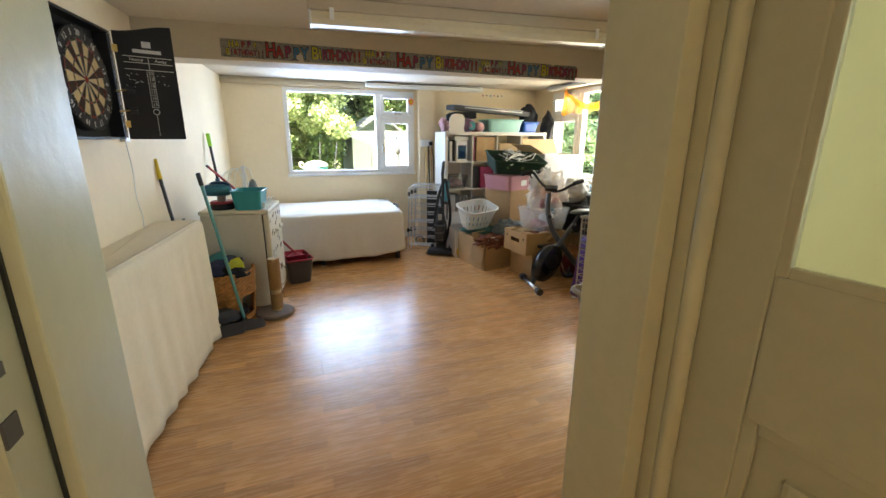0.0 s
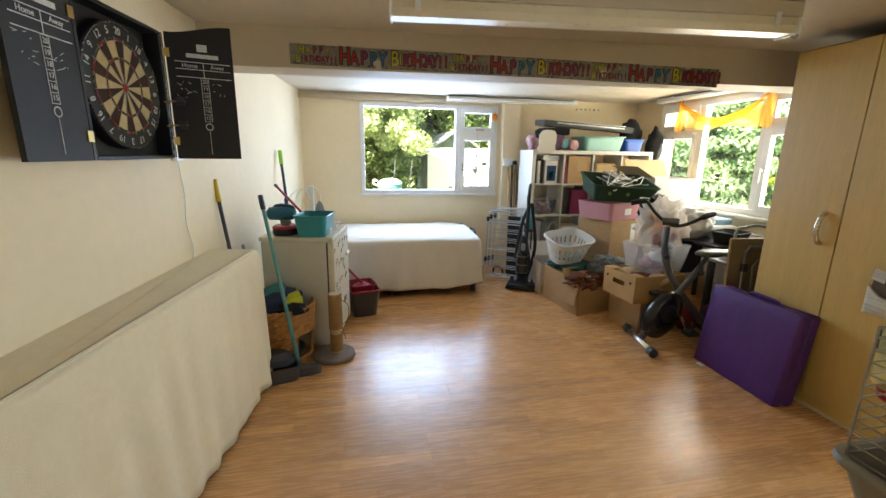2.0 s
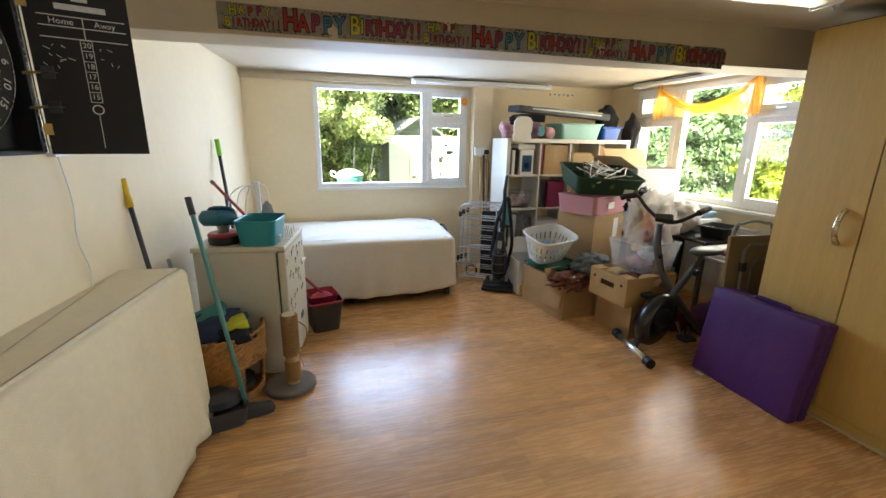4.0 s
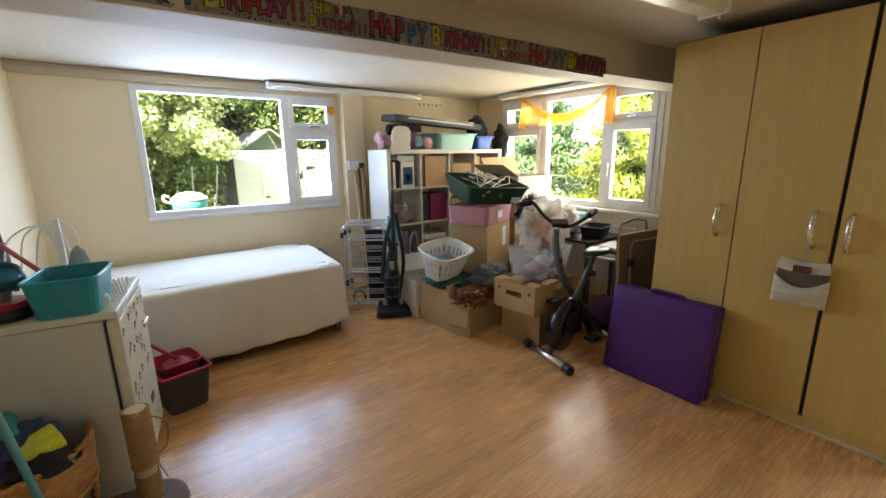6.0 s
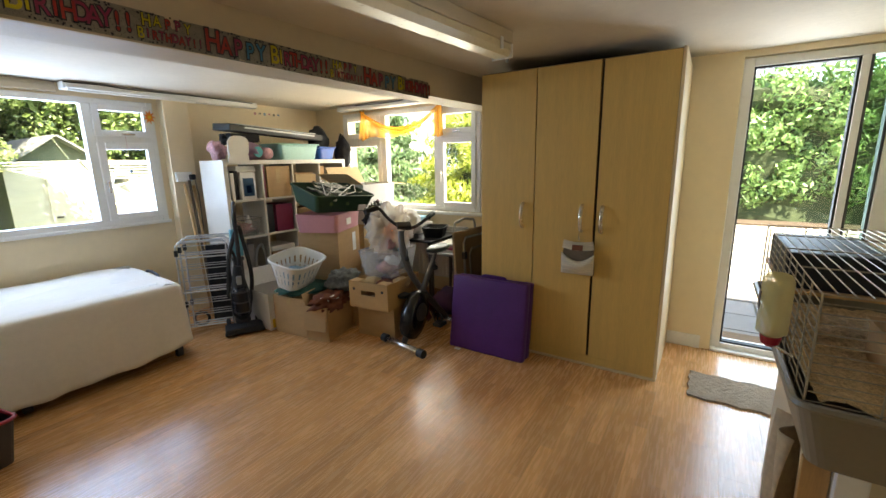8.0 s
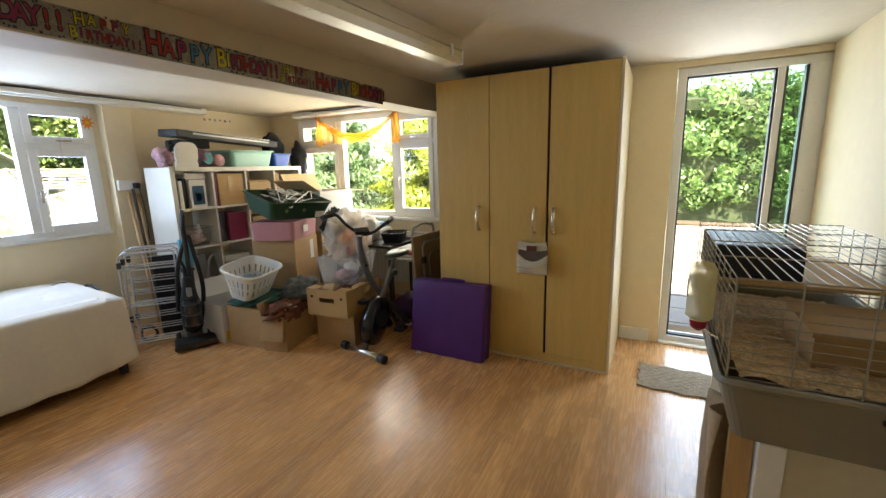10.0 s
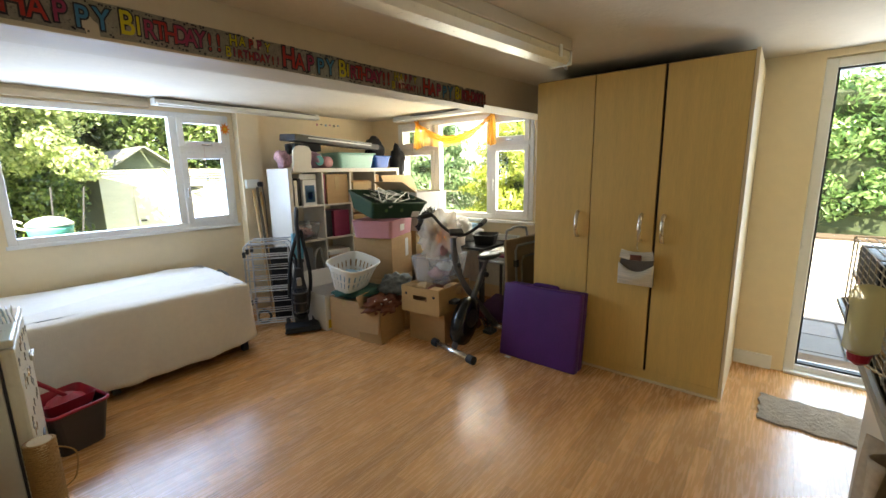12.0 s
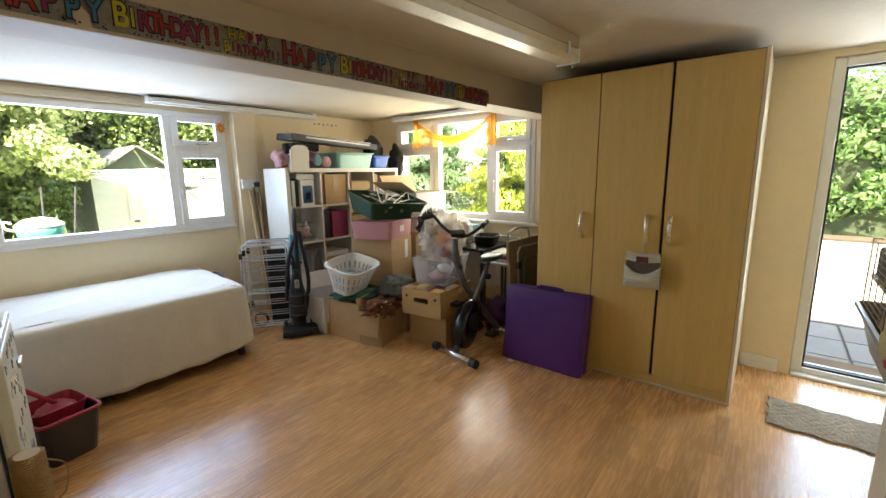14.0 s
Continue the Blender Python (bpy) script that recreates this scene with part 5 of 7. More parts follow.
carton("shelf_box", in_cell(3, 3, 0.10, 0.03), 0.20, 0.28, 0.20, "patterned pale box on the shelf", CARD_L, prints=((0.02, 0.18, 0.03, 0.07, PINK), (0.02, 0.18, 0.10, 0.15, CARD_W)))
carton("shelf_box", in_cell(3, 3, 0.012, 0.05), 0.08, 0.26, 0.29, "narrow brown box on the shelf", CARD)
basin("storage_tub", in_cell(0, 2, 0.165, 0.16), 0.22, 0.24, 0.28, 0.30, 0.17, FROST, "clear plastic tub of odds and ends on the shelf", "tub")
tagged(part("bag_of_bits", lump(0.10, 0.09, 0.06, 21, 0.3), PINKCLOTH, at=in_cell(0, 2, 0.165, 0.16, 0.008), smooth=True), "crumpled pink packets inside a clear tub", "packet")
tagged(part("white_bottle", lathe([(0.028, 0), (0.03, 0.1), (0.012, 0.13), (0.012, 0.16)], 18), WHITE_P, at=in_cell(0, 2, 0.23, 0.14, 0.03)), "white plastic bottle on the shelf", "bottle")
carton("magenta_box", in_cell(1, 2, 0.12, 0.03), 0.20, 0.26, 0.27, "magenta box standing on the shelf", MAGENTA, tape=False)
tagged(part("binder", boxes((0, 0.09, 0, 0.24, 0, 0.28), bevel=0.004), DARK, at=in_cell(1, 2, 0.015, 0.05)), "dark box file on the shelf", "binder", "binders on the shelf")
carton("shelf_box", in_cell(2, 2, 0.05, 0.05), 0.24, 0.26, 0.2, "brown cardboard box on the shelf", CARD)
carton("shelf_box", in_cell(3, 2, 0.05, 0.05), 0.24, 0.26, 0.22, "brown cardboard box on the shelf", CARD)
tagged(part("binder", boxes((0, 0.07, 0, 0.24, 0, 0.28), bevel=0.004), CARD_W, at=in_cell(0, 1, 0.06, 0.05)), "white box file on the shelf", "binder", "binders on the shelf")
tagged(part("binder", boxes((0, 0.06, 0, 0.24, 0, 0.27), bevel=0.004), STEEL, at=in_cell(0, 1, 0.14, 0.05)), "grey box file on the shelf", "binder", "binders on the shelf")
tagged(part("hose_coil", tube([(0.0, 0, 0.0), (0.03, 0, 0.2), (0.09, 0, 0.25), (0.12, 0, 0.1), (0.13, 0, 0)], 0.014, 8, False, 6), STEEL, at=in_cell(0, 1, 0.19, 0.04)), "grey hose looped on the shelf", "hose")
carton("shelf_box", in_cell(1, 1, 0.03, 0.03), 0.28, 0.30, 0.15, "low brown box on the shelf", CARD)
tagged(part("plastic_tray", boxes((0, 0.28, 0, 0.28, 0, 0.05), bevel=0.01), WHITE_P, at=in_cell(1, 1, 0.03, 0.03, 0.158)), "white plastic tray on a box", "tray")
tagged(part("blue_carton", boxes((0, 0.09, 0, 0.07, 0, 0.24), bevel=0.003), surface("sky_blue_card", (0.10, 0.36, 0.45), 0.5), at=pose(1.72, 8.22, 0.62, 0, 0, -20)), "pale blue carton standing on a stool", "carton")
st = tagged(new("stool"), "small dark stool beside the shelf", "stool")
part("seat", boxes((1.70, 1.80, 8.18, 8.34, 0.585, 0.615), bevel=0.006), DARK, st)
for x in (1.71, 1.775):
    for y in (8.19, 8.315):
        part("leg", boxes((x, x + 0.015, y, y + 0.015, 0.0, 0.584)), DARK, st)

TOP = H_S + 0.001
wp = tagged(new("headboard"), "white shaped panel leaning on top of the shelf", "panel")
wp.matrix_basis = SH @ pose(0.05, -0.002, TOP - 0.03, 6, 0, 0)
bm = bmesh.new()
out = [(0.0, 0.0), (0.20, 0.0), (0.20, 0.05), (0.19, 0.07), (0.20, 0.10), (0.20, 0.17), (0.17, 0.205), (0.13, 0.215), (0.07, 0.215), (0.03, 0.205), (0.0, 0.17), (0.0, 0.10), (0.01, 0.07), (0.0, 0.05)]
fa = bm.faces.new([bm.verts.new((x, 0, z * 1.14)) for x, z in out])
ex = bmesh.ops.extrude_face_region(bm, geom=[fa])
bmesh.ops.translate(bm, vec=(0, -0.016, 0), verts=[v for v in ex["geom"] if isinstance(v, bmesh.types.BMVert)])
part("panel", bm, WHITE_M, wp)
tagged(part("toy_bag", lump(0.06, 0.09, 0.09, 31, 0.3), PINKCLOTH, at=pose(1.86, 8.50, TOP), smooth=True), "pink patterned cloth bag on the shelf top", "bag")
tagged(part("soft_toy_bag", lump(0.03, 0.04, 0.045, 33, 0.3), BLACKCLOTH, at=pose(1.88, 8.42, TOP + 0.13), smooth=True), "small black pouch on a pink bag", "pouch")
hb = tagged(new("handbag"), "pink and teal patterned bag on the shelf top", "bag")
part("body", lump(0.10, 0.12, 0.085, 35, 0.12), surface("plum_cloth", (0.22, 0.13, 0.20), 0.8, 0.4, 20, 0.4, 60), hb, at=pose(2.17, 8.50, TOP), smooth=True)
part("badge", lathe([(0.05, 0), (0.05, 0.012)], 22), AQUA, hb, at=pose(2.19, 8.395, TOP + 0.075, 90, 0, 0))
tagged(part("pink_roll", lathe([(0.055, 0), (0.06, 0.02), (0.06, 0.2), (0.05, 0.22)], 22), PINKCLOTH, at=pose(2.33, 8.42, TOP + 0.062, -90, 0, 8), smooth=True), "rolled pink blanket on the shelf top", "blanket")
basin("storage_tub", pose(2.67, 8.53, TOP), 0.44, 0.28, 0.50, 0.32, 0.145, MINT, "mint green plastic storage tub with a lid", "tub", lid=MINT)
basin("storage_tub", pose(3.05, 8.50, TOP), 0.20, 0.22, 0.24, 0.26, 0.12, BLUE, "blue plastic storage tub with a lid", "tub", lid=BLUE)
kb = tagged(new("keyboard"), "long black electronic keyboard lying across the tubs", "keyboard")
kb.matrix_basis = pose(1.95, 8.42, 1.735, 3, 3.0, 2)
part("case", boxes((0, 1.12, 0, 0.27, 0, 0.065), bevel=0.01), BLACK, kb)
part("keys", boxes((0.10, 1.02, 0.01, 0.14, 0.066, 0.072)), WHITE_P, kb)
part("trim", boxes((0.15, 1.0, -0.0015, -0.0002, 0.035, 0.05)), STEEL, kb)
prop = tagged(part("padded_case", boxes((2.0, 2.30, 8.50, 8.70, TOP + 0.172, 1.72), bevel=0.01), BLACKCLOTH), "flat black padded case under the keyboard", "case")
jk = tagged(new("jacket"), "black jacket heaped over the shelf end", "jacket")
part("hood", lump(0.135, 0.10, 0.185, 41, 0.16), BLACKCLOTH, jk, at=pose(3.16, 8.64, TOP + 0.0), smooth=True)
part("sleeve", lump(0.085, 0.10, 0.21, 43, 0.2), BLACKCLOTH, jk, at=pose(3.36, 8.46, 1.32), smooth=True)
pst = tagged(new("wall_marks"), "row of small faded stickers on the wall", "stickers")
for k in range(6):
    part("sticker", boxes((2.62 + 0.06 * k, 2.645 + 0.06 * k, BACK - 0.003, BACK - 0.001, 1.97 + 0.008 * (k % 2), 1.995)), (PINK, TAUPE, BLUECLOTH)[k % 3], pst)

# ---- the pile of boxes ----
carton("carton", pose(1.74, 7.80, 0, 0, 0, -4), 0.36, 0.36, 0.33, "white and yellow printed carton on the floor", CARD_W, "b", (112, 35, 0, 0), prints=((0.02, 0.34, 0.02, 0.10, YELLOW),))
carton("carton", pose(1.80, 7.40, 0, 0, 0, 6), 0.36, 0.36, 0.33, "brown carton under the laundry basket", CARD, prints=((0.03, 0.33, 0.03, 0.12, surface("yellow_print", (0.5, 0.36, 0.08), 0.7)),))
carton("carton", pose(1.835, 7.17, 0, 0, 0, 14), 0.40, 0.21, 0.29, "small open brown carton full of clothes", CARD, "bl", (150, 20, 168, 122))
tagged(part("clothes", lump(0.21, 0.12, 0.075, 51, 0.35, 4, 3.5), RUST, at=pose(2.0, 7.30, 0.22, 0, 0, 14), smooth=True), "rust and cream clothes heaped in a carton", "clothes")
tagged(part("papers", lump(0.07, 0.05, 0.03, 53, 0.45), PAPER, at=pose(1.93, 7.26, 0.30, 0, 10, 0)), "crumpled papers on the clothes", "paper")
tagged(part("green_blanket", lump(0.23, 0.20, 0.028, 55, 0.2), GREENCLOTH, at=pose(1.98, 7.60, 0.338), smooth=True), "dark green folded blanket under the laundry basket", "blanket")


def laundry_basket():
    b = tagged(new("laundry_basket"), "white plastic laundry basket with slotted sides", "laundry basket")
    b.matrix_basis = pose(1.925, 7.65, 0.405, 14, -4, 12) @ Matrix.Scale(0.9, 4)
    n, bm = 72, bmesh.new()
    zs = (0, 0.03, 0.05, 0.115, 0.135, 0.205, 0.225, 0.27)
    V = []
    for z in zs:
        k = z / 0.27
        w, d = 0.16 + 0.075 * k, 0.115 + 0.07 * k
        row = []
        for i in range(n):
            a = 2 * math.pi * i / n
            c, s = math.cos(a), math.sin(a)
            q = (abs(c) ** 4 + abs(s) ** 4) ** -0.25
            row.append(bm.verts.new((w * c * q, d * s * q, z)))
        V.append(row)
    for j in range(len(zs) - 1):
        for i in range(n):
            if j in (2, 4) and i % 3 == 1:
                continue
            bm.faces.new((V[j][i], V[j][(i + 1) % n], V[j + 1][(i + 1) % n], V[j + 1][i]))
    bm.faces.new(V[0][::-1])
    solid(part("body", bm, WHITE_P, b), 0.004)
    pts = [v for v in ((0.243 * math.cos(a) * q, 0.193 * math.sin(a) * q, 0.27) for a, q in ((2 * math.pi * i / 48, (abs(math.cos(2 * math.pi * i / 48)) ** 4 + abs(math.sin(2 * math.pi * i / 48)) ** 4) ** -0.25) for i in range(48)))]
    part("rim", tube(pts, 0.011, 8, True), WHITE_P, b, smooth=True)


laundry_basket()
tagged(part("laundry", lump(0.13, 0.10, 0.075, 57, 0.3), BLUECLOTH, at=pose(1.955, 7.64, 0.40), smooth=True), "pale blue laundry in the white basket", "laundry")
carton("carton", pose(2.14, 6.74, 0, 0, 0, 6), 0.42, 0.36, 0.265, "brown carton under a fruit box", CARD, tape=False)


FRUIT = surface("fruit_box_card", (0.47, 0.29, 0.12), 0.75, 0.1, 9, 0.15, 60)


def fruit_box():
    t = tagged(new("fruit_box"), "brown fruit box with punched hand holes, full of bits", "box")
    t.matrix_basis = pose(2.05, 6.72, 0.272, 0, 0, 5)
    w, d, h, e = 0.48, 0.38, 0.215, 0.006
    part("end_panel", boxes((0, e, 0, d, 0, 0.11), (0, e, 0, 0.12, 0.11, 0.15), (0, e, 0.26, d, 0.11, 0.15), (0, e, 0, d, 0.15, h)), FRUIT, t)
    for q in ((w - e, w, 0, d, 0, h), (e, w - e, 0, e, 0, h), (e, w - e, d - e, d, 0, h), (e, w - e, e, d - e, 0, e)):
        part("side_panel", boxes(q), FRUIT, t)
    for q in ((0.0, 0.09, 0.006, 0.10, h, h + 0.005), (0.0, 0.09, d - 0.10, d - 0.006, h, h + 0.005)):
        part("collar", boxes(q, bevel=0.001), FRUIT, t)
    for y in (0.05, 0.33):
        part("vent_hole", lathe([(0.012, 0), (0.012, 0.0015)], 14), BLACK, t, at=pose(-0.0016, y, 0.155, 0, 90, 0))


fruit_box()
for k, (x, y, m) in enumerate(((2.18, 6.86, RUST), (2.32, 6.80, CARD), (2.16, 7.0, CARD_L), (2.40, 6.95, RUST))):
    tagged(part("packing", lump(0.10, 0.08, 0.055, 60 + k, 0.4, 2), m, at=pose(x, y, 0.375)), "brown crumpled packing in the fruit box", "packing")
tub = basin("storage_tub", pose(2.40, 6.99, 0.482, 0, 0, 6), 0.36, 0.28, 0.44, 0.34, 0.22, FROST, "clear plastic tub holding a carrier bag", "tub")
for k, (x, y, z, m, r) in enumerate(((2.36, 6.98, 0.49, PINKCLOTH, 0.11), (2.48, 7.02, 0.49, RUST, 0.08), (2.40, 6.93, 0.56, CARD_W, 0.09))):
    tagged(part("packed_clothes", lump(r, r * 0.8, 0.05, 70 + k, 0.3, 2), m, at=pose(x, y, z), smooth=True), "folded clothes inside the clear tub", "clothes")
bag = tagged(part("carrier_bag", lump(0.185, 0.155, 0.225, 75, 0.3, 4, 4.0), BAG, at=pose(2.43, 6.99, 0.62), smooth=True), "bulging translucent carrier bag in the clear tub", "carrier bag")
tagged(part("orange_packet", lump(0.05, 0.05, 0.06, 77, 0.3, 2), ORANGE, at=pose(2.39, 6.955, 0.78), smooth=True), "orange packet showing through the carrier bag", "packet")
for k, (x, y, z, m, r) in enumerate(((2.34, 6.90, 0.70, PINKCLOTH, 0.06), (2.50, 6.92, 0.73, RED, 0.045), (2.47, 6.96, 0.90, PAPER, 0.06), (2.36, 7.0, 0.88, CARD_L, 0.06), (2.42, 6.88, 0.66, BLUECLOTH, 0.05), (2.52, 7.04, 0.82, PINK, 0.06))):
    tagged(part("packet", lump(r, r * 0.8, r * 0.9, 170 + k, 0.3, 2), m, at=pose(x, y, z), smooth=True), "coloured packet inside the carrier bag", "packet", "packets in the carrier bag")
bag2 = tagged(part("white_sack", lump(0.15, 0.14, 0.14, 79, 0.15, 4, 3.0), surface("white_bag", (0.72, 0.71, 0.68), 0.4, 0.05, 8, 0.6, 22), at=pose(2.97, 7.22, 0.691), smooth=True), "full white plastic sack on the desk", "bag")
tagged(part("knitted_blanket", lump(0.16, 0.13, 0.11, 81, 0.2, 4, 4.0), KNIT, at=pose(2.20, 7.34, 0.29), smooth=True), "chunky grey knitted blanket bundled up", "blanket")
carton("carton", pose(2.20, 7.24, 0, 0, 0, 8), 0.24, 0.26, 0.285, "brown carton under the knitted blanket", CARD, tape=False)
big_at = pose(2.27, 7.47, 0, 0, 0, 20)
carton("carton", big_at, 0.46, 0.40, 0.40, "lower brown carton in the stack", CARD)
carton("carton", big_at @ pose(0.01, 0.0, 0.4075), 0.46, 0.40, 0.40, "large brown carton in the stack", CARD, prints=((0.30, 0.37, 0.18, 0.36, CARD_W),))
pk = basin("storage_tub", big_at @ pose(0.215, 0.18, 0.816, 0, 0, 2), 0.50, 0.38, 0.54, 0.41, 0.165, PINK, "pink plastic storage tub with a paper label", "tub")
part("paper_label", boxes((-0.07, 0.03, -0.206, -0.2035, 0.05, 0.11)), PAPER, pk)


def crate():
    t = tagged(new("crate"), "dark green plastic crate full of clothes hangers", "crate")
    t.matrix_basis = big_at @ pose(0.20, 0.14, 1.035, 13, 3, -30) @ Matrix.Scale(1.06, 4)
    part("body", shell(bmesh.new(), 0.50, 0.36, 0.58, 0.44, 0.15, 0.006), OLIVE, t)
    part("rim", rim(0.585, 0.445, 0.148, 0.008), OLIVE, t)
    part("bottom", boxes((-0.23, 0.23, -0.16, 0.16, 0.006, 0.012)), OLIVE, t)
    part("label_card", boxes((0.13, 0.21, -0.222, -0.215, 0.05, 0.10)), PAPER, t, at=pose(0, 0.012, 0, 8, 0, 0))
    for x in (-0.14, 0.02):
        part("emblem", lathe([(0.016, 0), (0.016, 0.002)], 18), surface("faded_green_print", (0.10, 0.16, 0.05)), t, at=pose(x, -0.206, 0.08, 90, 0, 0))


crate()
rh = random.Random(8)
CR = big_at @ pose(0.20, 0.14, 1.06, 12, 2, -28)
for k in range(14):
    hg = tagged(new("clothes_hanger"), "plastic clothes hanger lying in the crate", "hanger", "hangers in the crate")
    hg.matrix_basis = CR @ pose(rh.uniform(-0.12, 0.14), rh.uniform(-0.10, 0.10), 0.085 + 0.006 * k, rh.uniform(62, 96), rh.uniform(-14, 14), rh.uniform(-80, 80))
    m = WHITE_P if k % 3 == 0 or k > 9 else (BLACK, DARK, OLIVE)[k % 3]
    part("bar", tube([(-0.17, 0, 0), (0.0, 0, 0.085), (0.17, 0, 0), (0.15, 0, -0.012), (-0.15, 0, -0.012)], 0.0045, 6, True), m, hg)
    part("hook", tube([(0, 0, 0.085), (0.0, 0, 0.12), (0.02, 0, 0.145), (0.035, 0, 0.125)], 0.003, 6, False, 4), CHROME, hg)
tagged(part("bin_liner", lump(0.09, 0.06, 0.12, 85, 0.4, 4, 3.4), BINLINER, at=pose(2.47, 7.22, 0.82, 10, 0, 0), smooth=True), "black bin liner hanging over the pink tub", "bag")
tagged(part("bin_liner", lump(0.11, 0.04, 0.045, 87, 0.35, 4, 3.0), BINLINER, at=pose(2.50, 7.18, 1.0, 0, -8, 30), smooth=True), "black bin liner draped beside the crate", "bag")
carton("carton", pose(2.81, 7.66, 0, 0, 0, 2), 0.48, 0.40, 0.80, "tall pale carton behind the stack", CARD_L)
carton("carton", pose(2.80, 7.62, 0.807, 0, 0, 2), 0.50, 0.42, 0.40, "large white carton with its flaps open", CARD_W, "lrb", (112, 30, 62, 96), flap_m=CARD_L, prints=((0.36, 0.46, 0.22, 0.36, PAPER),))

# ---- desk corner by the garden window ----
desk = tagged(new("desk"), "black desk pushed under the garden window", "desk")
part("top", boxes((2.86, 3.40, 6.85, 7.58, 0.665, 0.69), bevel=0.004), BLACK, desk)
for x in (2.89, 3.35):
    for y in (6.88, 7.53):
        part("leg", boxes((x, x + 0.03, y, y + 0.03, 0, 0.664), bevel=0.003), BLACK, desk)
part("panel", boxes((2.90, 3.36, 7.54, 7.556, 0.25, 0.66)), DARK, desk)
tr = basin("wire_tray", pose(3.12, 6.98, 0.691, 0, 0, 20), 0.22, 0.18, 0.27, 0.22, 0.10, BLACK, "black letter tray on the desk", "tray")
tagged(part("white_case", boxes((3.13, 3.39, 7.18, 7.56, 0.691, 0.80), bevel=0.02), CARD_W), "white box lying on the desk", "box")
tagged(part("folded_cloth", boxes((3.14, 3.37, 7.22, 7.54, 0.801, 0.86), bevel=0.02), BLUECLOTH), "pale blue folded cloth on a white box", "cloth")
cb = tagged(new("side_table"), "small dark side table heaped with papers", "table")
part("top", boxes((2.72, 3.10, 6.50, 6.80, 0.60, 0.625), bevel=0.004), STEEL, cb)
for x in (2.74, 3.06):
    for y in (6.52, 6.76):
        part("leg", boxes((x, x + 0.022, y, y + 0.022, 0, 0.599)), DARK, cb)
for k in range(4):
    tagged(part("papers", boxes((0, 0.24, 0, 0.2, 0, 0.016), bevel=0.003), (PAPER, MAGENTA, PINK, PAPER)[k], at=pose(2.78 + 0.015 * k, 6.54, 0.626 + 0.017 * k, 0, 0, 5 * k - 8)), "loose papers stacked on the side table", "papers", "papers on the side table")
tagged(part("holdall", lump(0.17, 0.15, 0.13, 91, 0.15), surface("plum_nylon", (0.07, 0.015, 0.09), 0.6, 0.2, 12), at=pose(2.86, 6.66, 0.0), smooth=True), "dark plum holdall on the floor under the table", "bag")
tagged(part("red_bag", lump(0.10, 0.10, 0.12, 93, 0.15), surface("dark_red_nylon", (0.12, 0.01, 0.02), 0.6, 0.2, 12), at=pose(2.60, 6.78, 0.0), smooth=True), "dark red bag on the floor", "bag")
rad = tagged(new("radiator"), "white panel radiator under the garden window", "radiator")
part("panel", boxes((X2 - 0.075, X2 - 0.03, 6.80, 8.2, 0.17, 0.72), bevel=0.008), UPVC, rad)
part("grille", boxes((X2 - 0.08, X2 - 0.025, 6.79, 8.21, 0.722, 0.745), bevel=0.004), UPVC, rad)
for k in range(26):
    part("rib", boxes((X2 - 0.082, X2 - 0.0755, 6.83 + k * 0.052, 6.855 + k * 0.052, 0.2, 0.69), bevel=0.002), UPVC, rad)
for y in (7.0, 8.0):
    part("bracket", boxes((X2 - 0.03, X2 - 0.001, y, y + 0.03, 0.2, 0.65)), STEEL, rad)

pan = tagged(new("folding_table"), "tan folding card table stood on edge", "table")
pan.matrix_basis = pose(2.535, 6.36, 0, -3, 0, -6)
part("top", boxes((0, 0.60, 0, 0.022, 0.01, 0.86), bevel=0.01), TAN, pan)
part("leg_loop", tube([(0.10, -0.02, 0.10), (0.10, -0.02, 0.76), (0.13, -0.02, 0.80), (0.46, -0.02, 0.80), (0.49, -0.02, 0.76), (0.49, -0.02, 0.10)], 0.010, 8), STEEL, pan)
part("leg_loop", tube([(0.16, -0.035, 0.06), (0.16, -0.035, 0.66), (0.19, -0.035, 0.70), (0.42, -0.035, 0.70), (0.44, -0.035, 0.66), (0.44, -0.035, 0.06)], 0.009, 8), TAUPE, pan)
part("catch", boxes((0.09, 0.13, -0.03, -0.0, 0.62, 0.68), bevel=0.004), DARK, pan)
hp = tagged(new("folding_chair"), "tan folding chair leaning behind the card table", "chair")
hp.matrix_basis = pose(2.58, 6.42, 0, -2, 0, -6)
part("frame", tube([(0.02, 0, 0.01), (0.02, 0, 0.82), (0.10, 0, 0.93), (0.26, 0, 0.93), (0.34, 0, 0.82), (0.34, 0, 0.01)], 0.010, 8, False, 5), STEEL, hp)
part("seat", boxes((0.03, 0.33, 0.014, 0.03, 0.15, 0.5), bevel=0.006), TAN, hp)
part("back", boxes((0.03, 0.33, 0.014, 0.026, 0.66, 0.82), bevel=0.006), TAN, hp)


GUNMETAL = surface("gunmetal_paint", (0.11, 0.11, 0.115), 0.35, 0.1, 12, metal=0.4)
GLOSSBLACK = surface("gloss_black", (0.010, 0.010, 0.011), 0.18, 0.1, 12)


